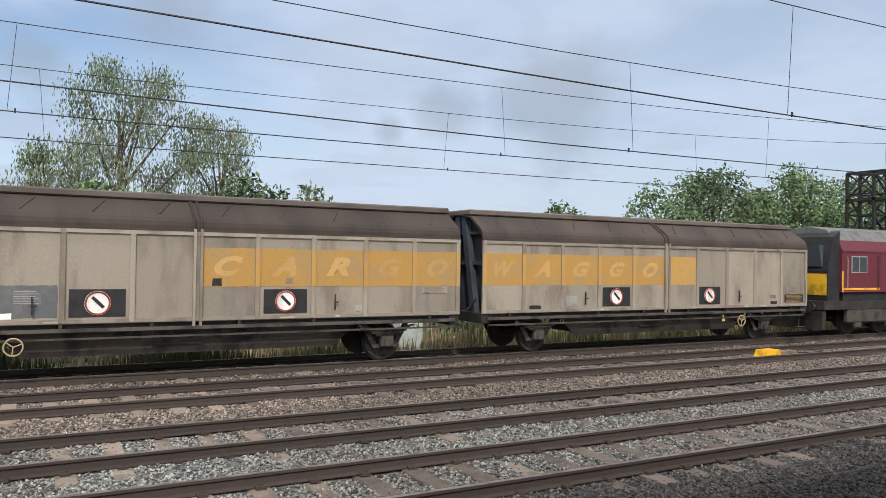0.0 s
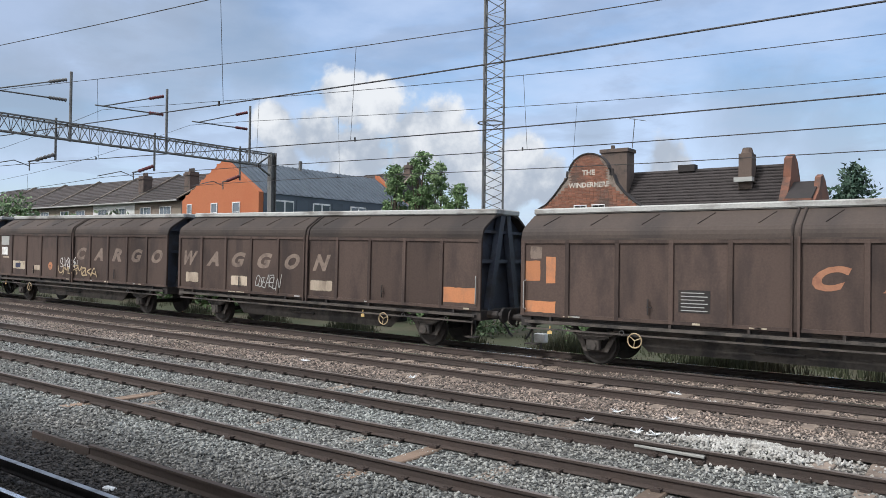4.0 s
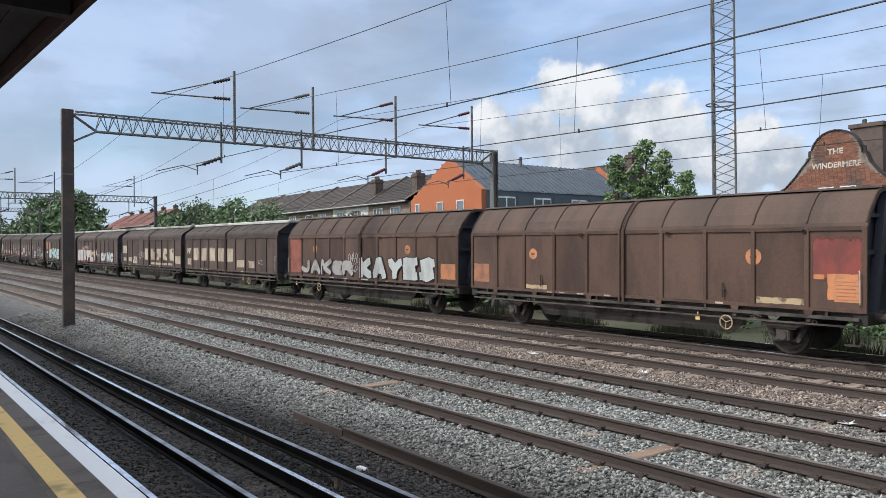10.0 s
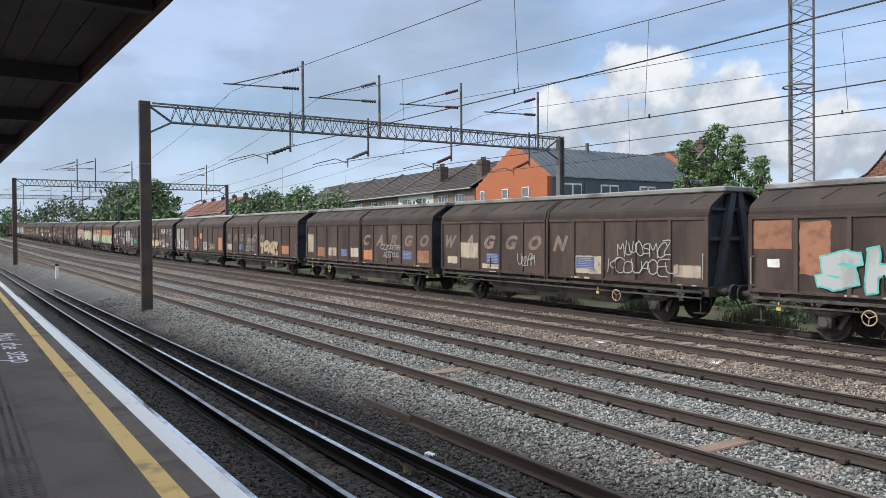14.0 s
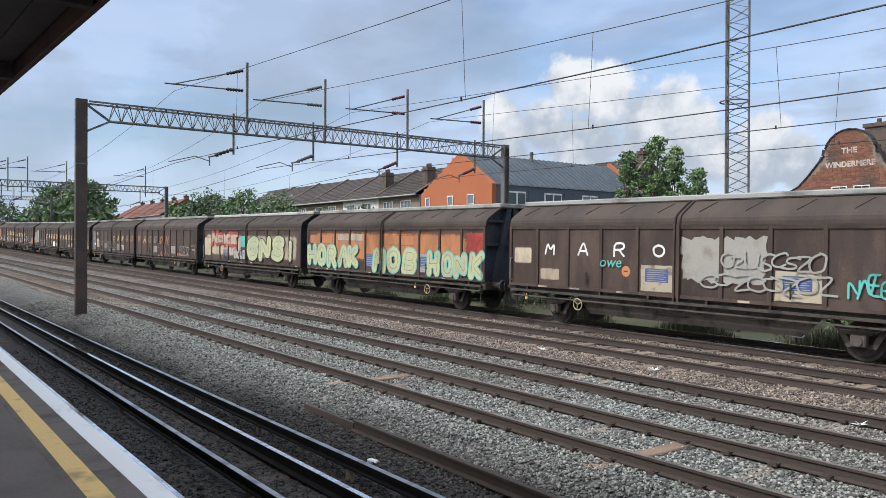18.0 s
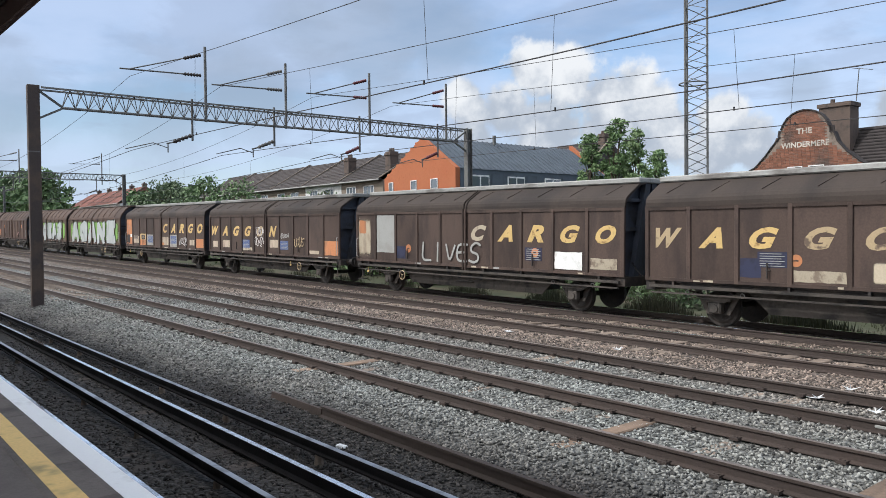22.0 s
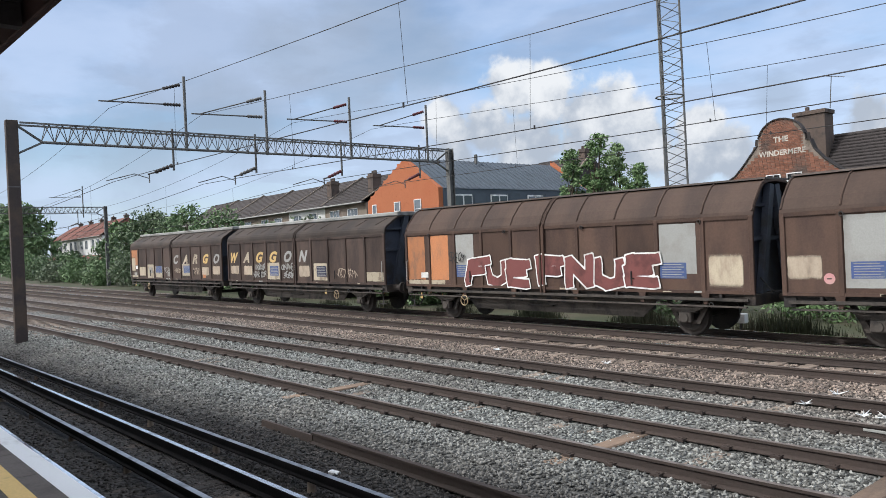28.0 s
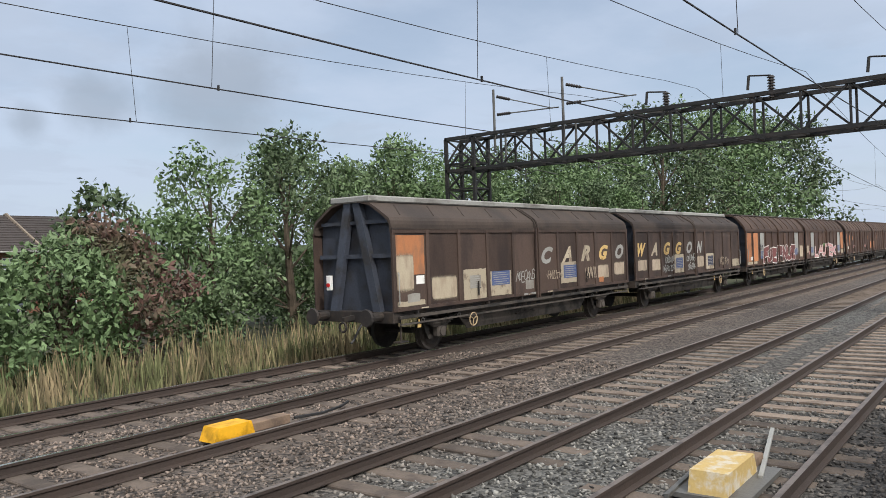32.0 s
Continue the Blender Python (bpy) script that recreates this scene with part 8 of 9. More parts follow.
pub = thing("pub", "old red brick pub with curved gable and dark tiled roof", "pub")
PY = 41.0
gable = []
for i in range(0, 13):
    a = math.pi * i / 12
    gable.append((-19.75 + 1.32 * math.cos(a), 7.45 + 1.32 * math.sin(a) * 0.98))
curve = [(-18.2, 7.42), (-18.0, 6.9), (-17.55, 6.35), (-16.9, 5.8), (-16.3, 5.45)]
outline = [(-23.2, -0.7), (-16.3, -0.7), *curve[::-1], *gable, *[(-39.5 - a, b) for a, b in curve[:1]], (-21.5, 6.95), (-21.95, 6.4), (-22.5, 5.85), (-23.2, 5.5)]
part("gable_wall", prism(outline, PY, PY + 0.35, "y"), MORTAR, pub, "red brick Dutch gable")
top_line = [(-16.3, 5.45), *curve[::-1][1:], *gable, (-21.5, 6.95), (-21.95, 6.4), (-22.5, 5.85), (-23.2, 5.5)]
for (xa, za), (xb_, zb) in zip(top_line, top_line[1:]):
    part("coping_stone", barred((xa, PY + 0.15, za + 0.03), (xb_, PY + 0.15, zb + 0.03), 0.44, 0.06), TILER, pub)
# brick courses of the gable front
courses = bmesh.new()
for j in range(64):
    z = 3.7 + j * 0.08
    half_w = 3.4 if z < 5.4 else max(0.0, 3.4 - (z - 5.4) * 1.35) if z < 7.0 else math.sqrt(max(0.0, 1.28 ** 2 - (z - 7.45) ** 2))
    if half_w < 0.25:
        continue
    nb = int(2 * half_w / 0.232)
    for i in range(nb):
        x = -19.75 - half_w + 0.04 + (i + (0.5 if j % 2 else 0.0)) * 0.232
        if x + 0.215 < -19.75 + half_w:
            box(courses, x, x + 0.218, PY - 0.012, PY, z, z + 0.068)
tagged(part("brickwork", courses, REDBR, pub, "weathered red bricks"), kind="stuff")
part("main_wall", boxed(-16.3, -9.6, PY + 1.2, PY + 8.5, -0.7, 3.4), REDBR, pub)
part("wing_wall", boxed(-23.2, -16.3, PY + 0.35, PY + 8.0, -0.7, 5.3), REDBR, pub)
tiles = prism([(PY + 0.7, 3.2), (PY + 4.6, 8.05), (PY + 8.9, 3.2)], -18.9, -9.9)
part("roof", tiles, TILER, pub, "steep dark tiled roof")
rows = bmesh.new()
for j in range(26):
    t = j / 26
    y, z = PY + 0.7 + 3.9 * t, 3.2 + 4.85 * t
    n_ = 38
    for i in range(n_):
        x = -18.85 + i * 0.2355 + (0.118 if j % 2 else 0)
        box(rows, x, x + 0.228, y - 0.035, y + 0.10, z - 0.01 + 0.006 * ((i * 7 + j * 3) % 4), z + 0.05 + 0.006 * ((i * 7 + j * 3) % 4))
tagged(part("roof_tiles", rows, TILER, pub, "dark clay tiles"), kind="stuff")
part("wing_roof", prism([(-22.9, 5.2), (-19.75, 7.4), (-16.6, 5.2)], PY + 0.35, PY + 8.0, "y"), TILER, pub)
part("parapet", prism([(PY + 0.6, 3.2), (PY + 3.7, 7.2), (PY + 3.9, 8.25), (PY + 4.6, 8.55), (PY + 5.3, 8.2), (PY + 8.9, 3.2)], -9.95, -9.55), REDBR, pub, "shaped brick end parapet")
part("annexe", boxed(-9.55, -8.2, PY + 2.0, PY + 7.0, -0.7, 5.9), REDBR, pub)
part("annexe_roof", prism([(PY + 1.8, 5.7), (PY + 4.4, 7.0), (PY + 7.2, 5.7)], -9.55, -8.25), TILER, pub)
part("parapet", prism([(PY + 2.0, 5.6), (PY + 3.6, 6.5), (PY + 3.9, 7.15), (PY + 4.5, 7.35), (PY + 5.1, 7.1), (PY + 7.0, 5.6)], -8.4, -8.1), REDBR, pub)
st = boxed(-20.45, -18.75, 44.2, 45.3, 6.0, 9.2)
box(st, -20.53, -18.67, 44.12, 45.38, 9.2, 9.42)
tube(st, (-19.9, 44.7, 9.42), (-19.9, 44.7, 9.7), 0.13, 8)
part("chimney", st, SOOTBR, pub, "broad brick chimney")
st = boxed(-12.2, -11.5, 44.3, 45.2, 6.6, 8.6)
box(st, -12.26, -11.44, 44.24, 45.26, 7.0, 7.18)
tube(st, (-11.85, 44.75, 8.55), (-11.85, 44.75, 8.95), 0.36, 10, 0.25)
part("chimney", st, SOOTBR, pub, "tall brick chimney")
part("flashing", boxed(-12.35, -11.35, 43.9, 44.29, 7.0, 7.25), GREYW, pub, "pale lead flashing")
part("ridge_vent", boxed(-16.0, -15.0, 45.3, 45.9, 7.9, 8.3), TILER, pub)
aer = tubed((-18.55, 44.5, 9.4), (-18.4, 44.5, 11.2), 0.025, 5)
tube(aer, (-18.75, 44.5, 11.25), (-17.7, 44.5, 11.0), 0.018, 5)
for k in range(5):
    tube(aer, (-18.5 + k * 0.17, 44.35, 11.19 - k * 0.04), (-18.5 + k * 0.17, 44.65, 11.19 - k * 0.04), 0.01, 4)
part("aerial", aer, STEEL, pub)
for x in (-20.15, -19.0):
    window(pub, x - 0.1, PY, 5.0, 0.72, 1.45, 2, 4)
for x in (-21.9, -20.9):
    window(pub, x, PY, 2.5, 0.62, 1.45, 3, 4)
for k in range(5):
    window(pub, -15.7 + k * 1.25, PY + 1.2, 2.2, 0.72, 1.3, 3, 4)
part("sign_word", fitted(SHAPES[("THE", 0.03)], -20.16, -19.34, 7.50, 7.80, PY - 0.02), LETTERS, pub, "cream raised letters")
part("sign_word", fitted(SHAPES[("WINDERMERE", 0.03)], -21.02, -18.43, 6.78, 7.08, PY - 0.02), LETTERS, pub, "cream raised letters")
part("sign_word", fitted(SHAPES[("TAKE", 0.0)], -22.4, -20.6, 3.75, 4.1, PY - 0.02), WHITE, pub, "cream raised letters")

# ---- orange brick flats with a grey roof ----
fl = thing("flats", "new orange brick flats with a grey metal roof", "building", pose(-35.2, 29.6, -0.6, 0, 0, 0))
GW = 7.4
gpts = [(-GW, 0), (0, 0), (0, 6.9), (-GW * 0.44, 9.0), (-GW, 6.6)]
part("gable_wall", prism(gpts, 0, 0.35, "y"), ORBRICK, fl, "orange brick gable")
part("side_wall", boxed(-0.35, 0, 0.35, 14.0, 0, 4.7), ORBRICK, fl)
part("left_wall", boxed(-GW, -GW + 0.3, 0.35, 14, 0, 6.3), ORBRICK, fl)
part("slate_storey", boxed(-0.30, 0.06, 0.35, 14.0, 4.7, 6.9), SLATE, fl, "grey clad top storey")
part("roof", prism([(0.12, 6.85), (-GW * 0.44, 9.05), (-GW - 0.1, 6.55)], 0.36, 14.0, "y"), SLATE, fl, "grey standing seam roof")
seams = bmesh.new()
for k in range(30):
    bar(seams, (0.10, 0.6 + k * 0.45, 6.92), (-GW * 0.44, 0.6 + k * 0.45, 9.08), 0.03, 0.05)
part("seams", seams, SLATE, fl)
part("end_parapet", prism([(0.3, 5.4), (0.3, 6.6), (-GW * 0.44, 9.35), (-GW * 0.44, 8.9)], 13.8, 14.2, "y"), ORBRICK, fl)
courses = bmesh.new()
for j in range(50):
    z = 2.0 + j * 0.15
    x0 = -GW + 0.05 if z < 6.6 else -GW + (z - 6.6) * 1.72
    x1 = -0.05 if z < 6.85 else -(z - 6.85) * 1.55
    i = 0
    while x0 + (i + 1) * 0.42 < x1:
        x = x0 + i * 0.42 + (0.2 if j % 2 else 0)
        box(courses, x, min(x + 0.412, x1), -0.003, 0.0, z, z + 0.143)
        i += 1
tagged(part("brickwork", courses, ORBRICK, fl, "orange bricks"), kind="stuff")
for x, w in ((-6.6, 0.38), (-4.1, 0.52), (-2.0, 0.6)):
    for z in (2.9, 5.75):
        window(fl, x, -0.01, z, w, 1.1, 1, 2)
for y in (1.9, 5.0, 8.4, 11.5):
    w_ = part("window", boxed(0.05, 0.12, y - 0.75, y + 0.75, 5.0, 6.5, bevel=0.01), FRAMEW, fl, "white framed window")
    for s in (-0.37, 0.37):
        part("pane", boxed(0.121, 0.128, y + s - 0.31, y + s + 0.31, 5.1, 6.4), PANE, w_)
    part("clad_panel", boxed(0.05, 0.10, y + 1.0, y + 1.9, 4.9, 6.6), SLATE, fl, "dark grey cladding panel")
for y in (2.0, 6.0, 10.0):
    w_ = part("window", boxed(0.0, 0.06, y - 0.6, y + 0.6, 2.5, 3.9), FRAMEW, fl)
    part("pane", boxed(0.061, 0.066, y - 0.52, y + 0.52, 2.58, 3.82), PANE, w_)
part("stone_band", boxed(-GW, 0.02, -0.04, 0.0, 1.55, 1.75), GREYW, fl)
for x, m in ((-5.2, WHITE), (-3.9, REDG), (-2.2, WHITE)):
    part("bay", boxed(x - 0.5, x + 0.5, -0.05, 0.0, 0.5, 1.4), m, fl)
part("boiler_vent", tubed((-3.0, 6.0, 8.6), (-3.0, 6.0, 9.5), 0.12, 8), STEEL, fl)

# ---- terraced houses along the street ----
def terrace(x, y, turn, units, label, wall, roof, scale=1.0, group="terraced houses", eave=5.6, ridge=9.0, chimney="ridge", z=-0.6):
    for k in range(units):
        h = thing("terraced_house", label, "house", pose(x, y, z, 0, 0, turn) @ pose(k * 6.2 * scale, 0, 0), group=group)
        W_, D_ = 6.18 * scale, 8.0 * scale
        e_, r_ = eave * scale, ridge * scale
        part("wall", boxed(0, W_, 0, D_, 0, e_), (RENDERW if k == 4 or wall is RENDERW else wall), h)
        steps = []
        for j in range(14):
            t, u = j / 14, (j + 1) / 14
            steps += [(-0.4 + (D_ / 2 + 0.4) * t, e_ - 0.15 + (r_ - e_ + 0.1) * t + 0.06), (-0.4 + (D_ / 2 + 0.4) * u, e_ - 0.15 + (r_ - e_ + 0.1) * u)]
        part("roof", prism([(-0.4, e_ - 0.2), *steps, (D_ / 2, r_), (D_ + 0.4, e_ - 0.2)], 0, W_), roof, h, "tiled pitched roof")
        part("party_wall", prism([(-0.4, e_ - 0.05), (D_ / 2, r_ + 0.16), (D_ / 2 + 0.3, r_ + 0.05), (-0.1, e_ - 0.2)], W_ - 0.14, W_), RENDERB, h, "coped party wall")
        part("gutter", tubed((0, -0.45, e_ - 0.2), (W_, -0.45, e_ - 0.2), 0.06, 6), GREYW, h)
        if chimney == "ridge" or (chimney == "front" and k >= units - 2):
            c0 = D_ / 2 - 0.5 if chimney == "ridge" else 0.9
            top = r_ + 0.55 if chimney == "ridge" else r_ - 0.25
            ch = boxed(W_ - 0.95, W_ - 0.25, c0, c0 + 0.8, e_ - 0.3, top)
            box(ch, W_ - 1.02, W_ - 0.18, c0 - 0.07, c0 + 0.87, top - 0.3, top - 0.14)
            for j in range(3):
                tube(ch, (W_ - 0.82 + j * 0.22, c0 + 0.4, top), (W_ - 0.82 + j * 0.22, c0 + 0.4, top + 0.28), 0.1, 6, 0.08)
            part("chimney", ch, SOOTBR, h, "sooty brick chimney stack")
        for u, dz in ((0.25, 1.3), (0.68, 1.3), (0.25, 4.0), (0.68, 4.0)):
            window(h, W_ * u, -0.01, e_ - dz * scale, 1.35 * scale, 1.35 * scale, 3, 2, sill=False)


terrace(-87.0, 34.5, 0, 6, "brown roofed terraced house with white windows", RENDERB, TILEB, 1.0, eave=7.4, ridge=9.75, chimney="front")
terrace(-46.3, 47.0, 0, 1, "house with dark roof behind the flats", REDBR, TILEB, 0.95, eave=7.6, ridge=11.0)
terrace(-192.0, 45.0, 0, 5, "distant red roofed suburban house with pale walls", RENDERW, TILERED, 1.25, "distant houses", eave=7.4, ridge=10.0)
terrace(24.0, 56.0, 6, 3, "brown roofed house behind the scrub", REDBR, TILEB, 1.0, eave=4.2, ridge=6.6, chimney="")
terrace(17.0, 46.0, 2, 1, "small pale house behind the scrub", RENDERW, TILEB, 0.75, eave=4.6, ridge=7.0, chimney="")
for x, w in ((-156.0, 9.0), (-143.0, 8.0), (-131.0, 8.0)):
    h = thing("shed", "low red roofed shed behind the bushes", "shed", pose(x, 33.0, -0.6), group="low sheds")
    part("wall", boxed(0, w, 0, 6, 0, 3.3), RENDERB, h)
    part("roof", prism([(-0.3, 3.2), (w / 2, 5.0), (w + 0.3, 3.2)], -0.3, 6.3, "y"), TILERED, h, "faded red pitched roof")
    part("door", boxed(w * 0.4, w * 0.6, -0.05, 0.0, 0, 2.4), GREYW, h)

# distant woods and garden trees
for i, (x, y, h, w) in enumerate(((-235, 42, 19, 20), (-215, 38, 17, 18), (-192, 36, 16, 16), (-172, 35, 15.5, 13), (-290, 30, 16, 24), (-330, 16, 15, 22), (-270, 12, 9, 12), (-116, 37.5, 9.0, 8), (-104, 37, 9.4, 7), (-95, 36.5, 8.8, 6), (-69, 32.6, 5.9, 5.0), (-61, 31.8, 5.6, 5), (-122, 31, 5.0, 6))):
    tree(x, y, h, w, (LEAFD, LEAF)[i % 2], "broad green tree in the distance", 200 + i, 3400, 0.03 * h + 0.14, low=0.05, clumps=44)
for i, (x, h) in enumerate(((-136, 3.0), (-130, 3.2), (-124, 3.0), (-118, 3.2), (-112, 2.9), (-106, 3.1), (-100, 3.0), (-94, 3.3), (-88, 3.0), (-82, 3.0), (-78, 4.8), (-73, 7.4), (-68, 6.4), (-63, 4.6), (-58, 6.0), (-53, 6.4), (-48.5, 4.6), (-44, 4.2), (-40, 4.0), (-36, 4.2), (-32, 4.0), (-28.5, 3.6))):
    tree(x, 27.2 + 1.6 * math.sin(i * 2.1), h * (0.75 + 0.5 * (i * 7 % 5) / 5), 4.2 + 0.9 * (i * 5 % 4), (LEAF, LEAFS, LEAF, LEAFD)[i % 4], "leafy green lineside bush", 260 + i, 2600, 0.16, low=0.03, clumps=30, name="bush", z=-0.6 + 0.9 * climb(x))
far_hills = bmesh.new()
for i in range(120):
    a0, a1 = radians(i * 3), radians(i * 3 + 3)
    r_, hh = 900, [16 + 9 * noise.noise(Vector((math.cos(a) * 4, math.sin(a) * 4, 0))) for a in (a0, a1)]
    q = [far_hills.verts.new(p) for p in ((r_ * math.cos(a0), r_ * math.sin(a0), -1), (r_ * math.cos(a1), r_ * math.sin(a1), -1), (r_ * math.cos(a1), r_ * math.sin(a1), hh[1]), (r_ * math.cos(a0), r_ * math.sin(a0), hh[0]))]
    far_hills.faces.new(q)
solid("backdrop", far_hills, LEAFD, "low distant wooded skyline", "backdrop", kind="structure")

# ---- mast and lineside things ----
mast = thing("radio_mast", "tall grey triangular lattice radio mast", "mast", pose(-18.0, 27.85, -0.6))
legs = [(0.55 * math.cos(a), 0.55 * math.sin(a)) for a in (0.5, 0.5 + math.tau / 3, 0.5 + 2 * math.tau / 3)]
for x, y in legs:
    part("leg", tubed((x, y, 0), (x, y, 36), 0.045, 6), STEEL, mast)
lat = bmesh.new()
for i in range(48):
    z0, z1 = i * 0.75, (i + 1) * 0.75
    for (xa, ya), (xb_, yb) in zip(legs, legs[1:] + legs[:1]):
        tube(lat, (xa, ya, z0), (xb_, yb, z0 + 0.375), 0.018, 4, caps=False)
        tube(lat, (xb_, yb, z0 + 0.375), (xa, ya, z1), 0.018, 4, caps=False)
part("lattice", lat, STEEL, mast, "thin zigzag lattice bars")
for z in (9, 18, 27):
    part("flange", ring(bmesh.new(), (0, 0, z), 0.56, 0.03, "z", 3 * 4), STEEL, mast)

cab = thing("equipment_cabinet", "pale green-grey lineside equipment cabinet", "cabinet", pose(11.6, 23.3, -0.62))
part("case", boxed(-0.42, 0.42, -0.3, 0.3, 0.1, 1.75, bevel=0.02), CABG, cab)
part("door", boxed(-0.38, 0.38, -0.315, -0.30, 0.18, 1.62, bevel=0.005), CABG, cab)
part("cap", boxed(-0.46, 0.46, -0.34, 0.34, 1.75, 1.83, bevel=0.02), GREYW, cab)
part("plinth", boxed(-0.45, 0.45, -0.33, 0.33, -0.1, 0.1), SLEEPER, cab)
part("handle", boxed(0.22, 0.25, -0.335, -0.315, 0.85, 1.0), STEEL, cab)
fence = thing("hand_rail_fence", "low pale tube hand rail beside the cabinet", "fence", pose(11.6, 23.55, -0.62))
for x in (-1.9, -0.9, 0.9):
    part("post", tubed((x, 0, -0.1), (x, 0, 1.1), 0.025, 6), GREYW, fence)
for z in (0.55, 1.08):
    part("rail", tubed((-1.9, 0, z), (-0.5, 0, z), 0.022, 6), GREYW, fence)
    part("rail", tubed((0.5, 0, z), (0.9, 0, z), 0.022, 6), GREYW, fence)
jb = thing("junction_box", "small white lineside box on a stake", "box", pose(-11.6, 21.0, -0.25))
part("case", boxed(-0.19, 0.19, -0.12, 0.12, 0.22, 0.5, bevel=0.02), WHITE, jb)
part("stake", tubed((0, 0, -0.3), (0, 0, 0.22), 0.04, 6), STEEL, jb)

# words painted along the platform, to be read by someone facing the track
for text, x, long in (("Mind", -15.9, 1.25), ("the", -14.3, 0.85), ("step", -13.1, 1.25)):
    me = SHAPES[(text, 0.0)]
    co = np.empty(len(me.vertices) * 3)
    me.vertices.foreach_get("co", co)
    co = co.reshape(-1, 3)
    k_ = (co - co.min(0)) / np.maximum(co.max(0) - co.min(0), 1e-6)
    tall = 0.37 if text == "step" else 0.29
    flat = [(x + u * long, 0.84 - tall + v * tall, 0.9085) for u, v, _ in k_]
    part("painted_word", raw("painted_word", flat, [tuple(f.vertices) for f in me.polygons]), LINEW, plat, "worn white painted words")

# boxes between the rails
yb_ = thing("yellow_track_box", "bright yellow sloping box between the rails", "track box", pose(18.82, 14.78, -0.12))
part("cover", prism([(-0.36, 0), (0.36, 0), (0.3, 0.2), (-0.27, 0.2)], -0.18, 0.18, "y"), YBOX, yb_)
part("timber", boxed(0.36, 1.1, -0.12, 0.12, 0.0, 0.14, bevel=0.01), WOODSL, yb_)
part("cable", polyline(bmesh.new(), [(1.2, -0.1, 0.06), (1.7, -0.2, 0.05), (2.2, -0.1, 0.05), (2.6, 0.1, 0.05)], 0.025, 5), BLACKP, yb_)
yb_ = thing("cream_track_box", "worn cream and yellow box between the rails", "track box", pose(20.2, 8.1, -0.12))
part("cover", prism([(-0.55, 0), (0.55, 0), (0.45, 0.24), (-0.47, 0.24)], -0.2, 0.2, "y"), OCHRE, yb_)
part("base_plate", boxed(-0.6, 0.8, -0.4, 0.4, -0.03, 0.02), STEEL, yb_)
part("rodding", barred((0.3, -0.3, 0.03), (2.6, 0.15, 0.03), 0.05, 0.04), GREYW, yb_, "pale point rodding")
part("rodding", barred((-0.8, 0.33, 0.03), (0.6, 0.42, 0.03), 0.05, 0.04), STEEL, yb_)
part("timber", boxed(0.45, 1.0, -0.15, 0.15, 0.0, 0.12, bevel=0.01), WOODSL, yb_)

# litter, spill and scrap between the tracks
pl = thing("cable_plate", "pale metal trough lid lying beside a rail", "plate", pose(-3.7, 10.5, -0.1, 0, 0, -3))
part("lid", boxed(-0.5, 0.5, -0.06, 0.06, 0.0, 0.04, bevel=0.008), GREYW, pl)
part("rib", boxed(-0.48, 0.48, -0.012, 0.012, 0.04, 0.05), STEEL, pl)
spill = bmesh.new()
rngs = random.Random(9)
for k in range(1500):
    x, y = rngs.gauss(-2.9, 0.62), rngs.gauss(11.75, 0.2) if k % 3 else rngs.gauss(11.1, 0.5)
    s = rngs.uniform(0.018, 0.042)
    m_ = pose(x, y, bed_height(x, y) + 0.03 + 0.09 * math.exp(-((x + 2.9) / 0.7) ** 2 - ((y - 11.75) / 0.3) ** 2), rngs.uniform(0, 180), rngs.uniform(0, 180), rngs.uniform(0, 180))
    i0 = [spill.verts.new(m_ @ (Vector(p) * s)) for p in ((1, 0, 0), (-1, 0.2, 0), (0, 1, 0), (0.1, -1, 0), (0, 0, 0.8), (0, 0, -0.8))]
    for f in ((0, 2, 4), (2, 1, 4), (1, 3, 4), (3, 0, 4), (2, 0, 5), (1, 2, 5), (3, 1, 5), (0, 3, 5)):
        spill.faces.new([i0[j] for j in f])
solid("chalk_spill", spill, DEBRIS, "pale chalky spill heap beside the rail", "debris", kind="stuff")
for k, (x, y) in enumerate(((-5.59, 11.88), (-5.46, 12.73), (-4.63, 11.6), (-4.48, 12.78), (-4.33, 11.61), (-18.65, 15.97), (-3.67, 11.83), (-5.72, 14.81), (-5.39, 15.43), (-4.49, 14.86), (-29.29, 14.12), (-1.2, 12.2), (-0.4, 12.9), (0.8, 12.4), (-10.5, 13.3), (-14.0, 13.4))):
    lit = bmesh.new()
    rl_ = random.Random(70 + k)
    tips = []
    for j in range(16):                     # one torn sheet with long curled points
        a = j * math.tau / 16 + rl_.uniform(-0.12, 0.12)
        r_ = rl_.uniform(0.09, 0.18) if j % 2 else rl_.uniform(0.015, 0.03)
        tips.append(lit.verts.new((math.cos(a) * r_, math.sin(a) * r_, rl_.uniform(0.02, 0.10) if j % 2 else 0.02)))
    top, low = lit.verts.new((0, 0, 0.035)), lit.verts.new((0, 0, 0.005))
    for j in range(16):
        lit.faces.new((tips[j], tips[(j + 1) % 16], top))
        lit.faces.new((tips[(j + 1) % 16], tips[j], low))
    solid("scrap_paper", lit, LITTER, "crumpled white litter among the stones", "litter", pose(x, y, bed_height(x, y) + 0.03), group="litter")
lt = bmesh.new()
box(lt, -0.07, 0.07, -0.045, 0.045, 0.0, 0.05, bevel=0.012)
solid("carton", lt, LITTER, "small white carton dropped in the ballast", "litter", pose(-8.15, 4.9, -0.17, 0, 8, 20), group="litter")
solid("white_strip", boxed(-0.55, 0.55, -0.03, 0.03, 0, 0.03), LITTER, "thin white strip lying by the rail", "litter", pose(-12.0, 16.7, -0.16), group="litter")
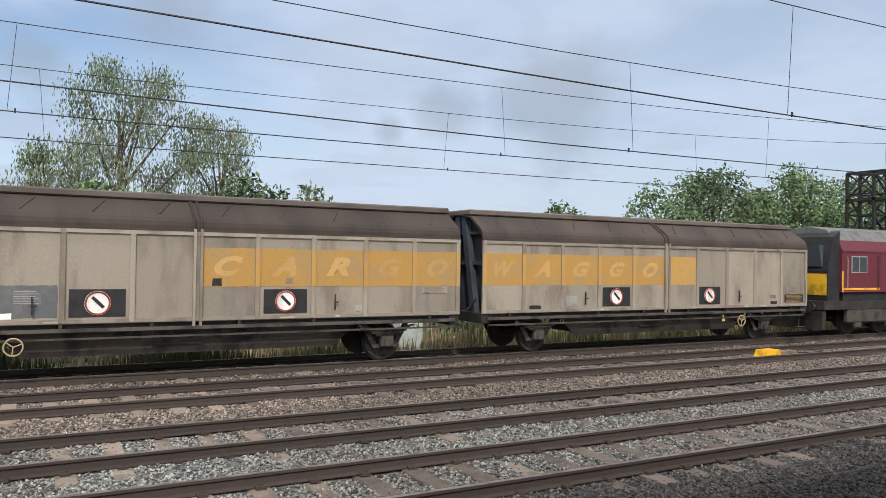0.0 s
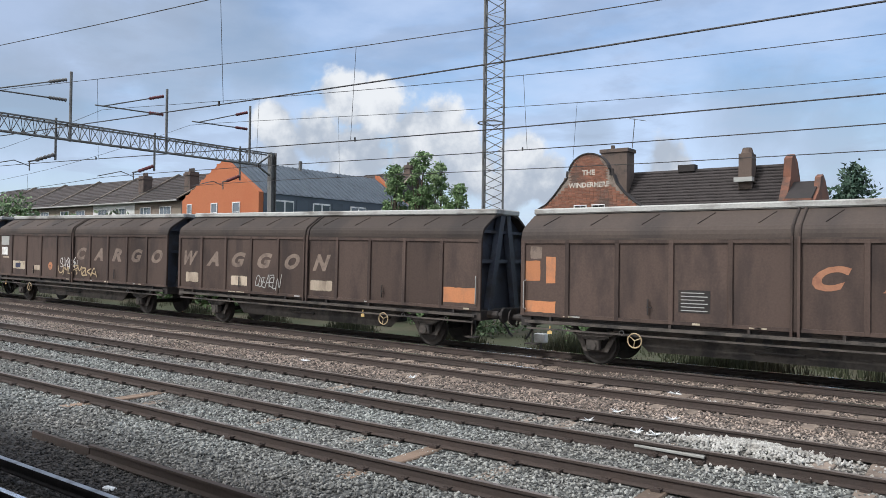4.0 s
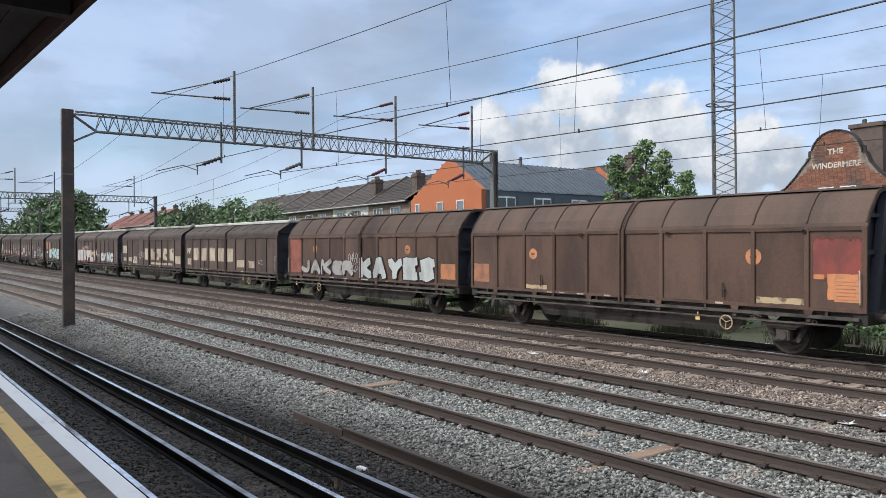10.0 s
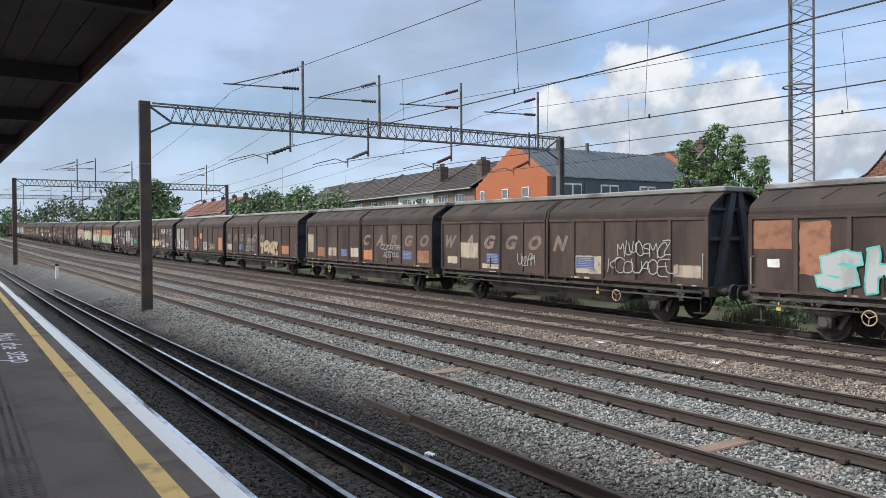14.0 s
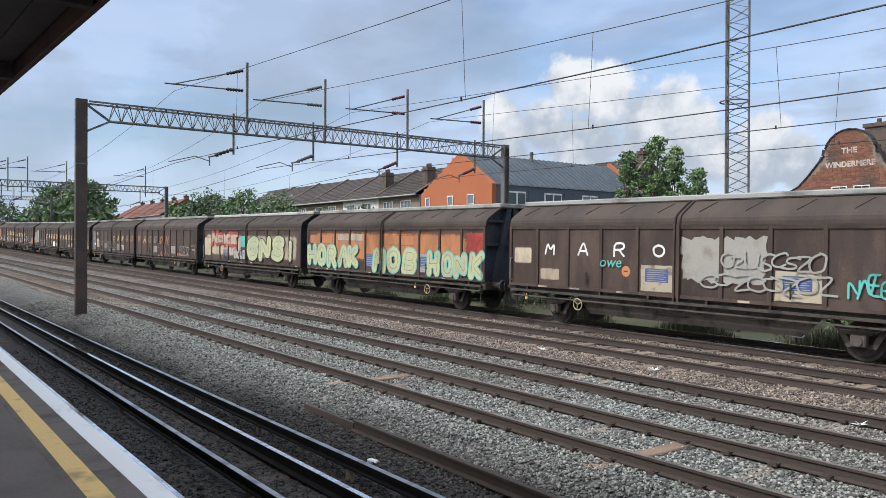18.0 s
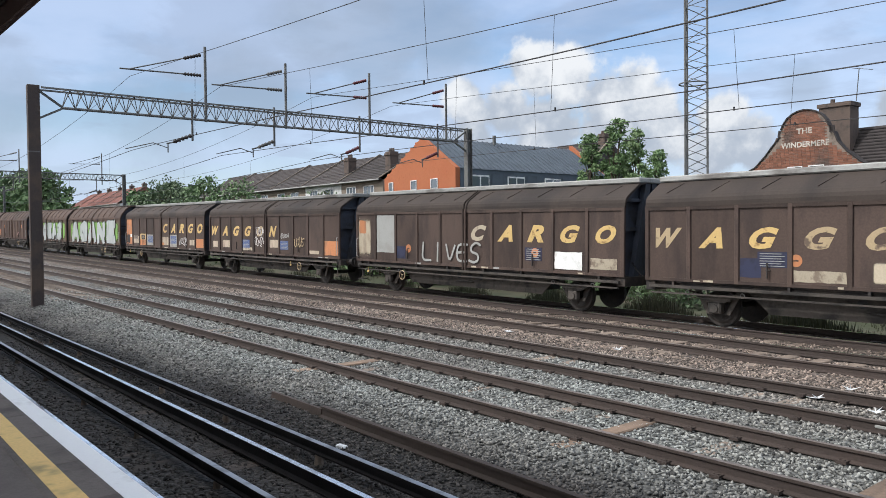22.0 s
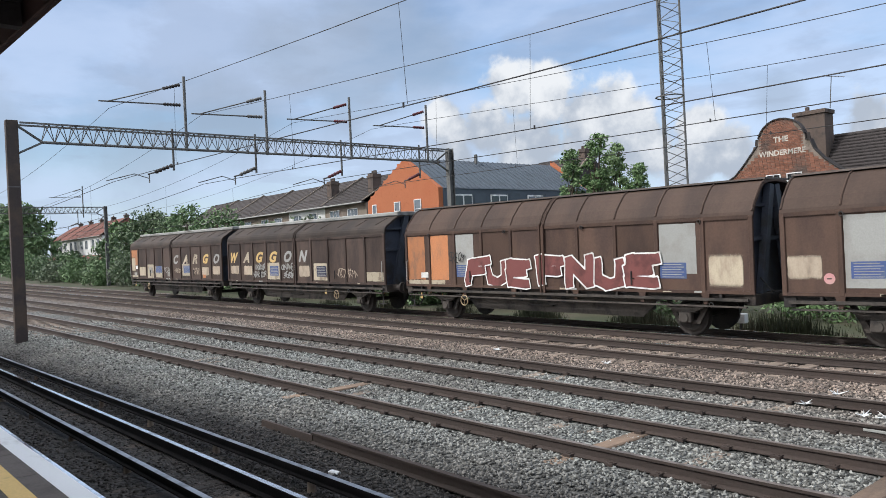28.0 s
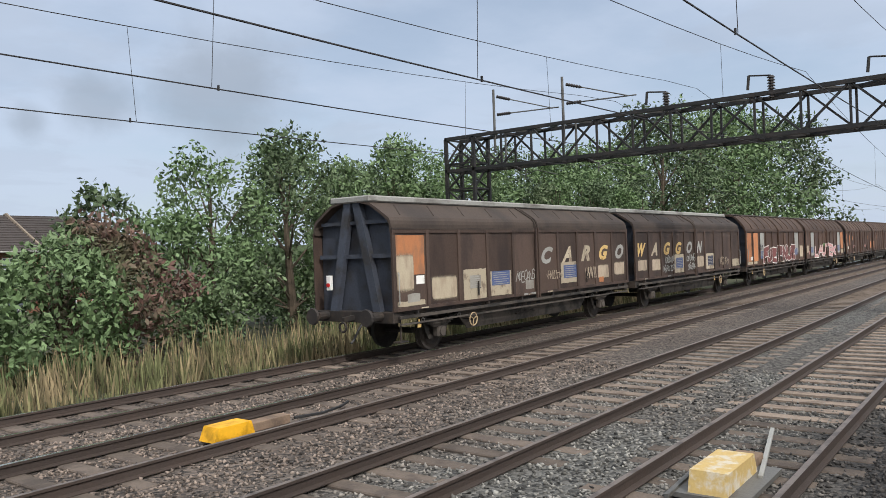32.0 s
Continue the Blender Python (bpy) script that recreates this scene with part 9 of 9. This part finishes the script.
cb = polyline(bmesh.new(), [(-30.5 + i * 0.45, 4.9 + 0.35 * math.sin(i * 1.7), -0.13) for i in range(20)], 0.03, 5)
solid("loose_cable", cb, BLACKP, "loose black cable lying in the ballast", "cable")
mp_ = thing("marker_post", "short white lineside marker post", "post", pose(-55.0, 5.4, -0.2))
part("post", boxed(-0.09, 0.09, -0.09, 0.09, 0, 1.25, bevel=0.01), WHITE, mp_)
part("cap", boxed(-0.1, 0.1, -0.1, 0.1, 1.25, 1.42), BLACKP, mp_)
sg = thing("line_signal", "black colour light signal head on a post", "signal", pose(-120.0, 4.6, -0.3))
part("post", tubed((0, 0, 0), (0, 0, 5.2), 0.08, 8), STEEL, sg)
part("head", boxed(-0.12, 0.12, -0.32, 0.32, 4.4, 5.9, bevel=0.02), BLACKP, sg)


# ---- what moves ----
def on_line(x):
    """The pose of a vehicle whose middle is at x: both its axles on the line."""
    a_, b_ = x - WB, x + WB
    turn, tip = (bow(b_) - bow(a_)) / (2 * WB), (climb(a_) - climb(b_)) / (2 * WB)
    return pose(x, TRACKS["D"] + (bow(a_) + bow(b_)) / 2, (climb(a_) + climb(b_)) / 2, 0, math.degrees(tip), math.degrees(turn))


def motions():
    times = [0.5 * i for i in range(65)]
    gone = np.interp(times, [2.0 * i for i in range(17)], OFFSETS)
    for v, s, _, _ in vans:
        walk(v, [(t, on_line(float(o) - s)) for t, o in zip(times, gone)])
    s = -10.09 - (2 * HALF + 0.34) - 0.75
    walk(loco, [(t, pose(float(o) - s, TRACKS["D"], 0)) for t, o in zip(times, gone)])
    for v, s, _, _ in [*vans, (loco, s, 0, 0)]:
        for w in v.children:
            if not w.name.startswith("wheelset"):
                continue
            x, z = w.location.x, 0.488
            rows = [(0.0, pose(x, 0, z))]
            ang = 0.0
            near = s / 19.09
            lo, hi = max(1, int((near - 1.5) * 30)), min(32 * 30 - 1, int((near + 1.5) * 30))
            for f in range(lo, hi):
                ang += 79.0
                rows.append((f / 30, pose(x, 0, z) @ pose(0, 0, 0, 0, ang, 0)))
            rows.append((32.0, rows[-1][1]))
            walk(w, rows)


motions()
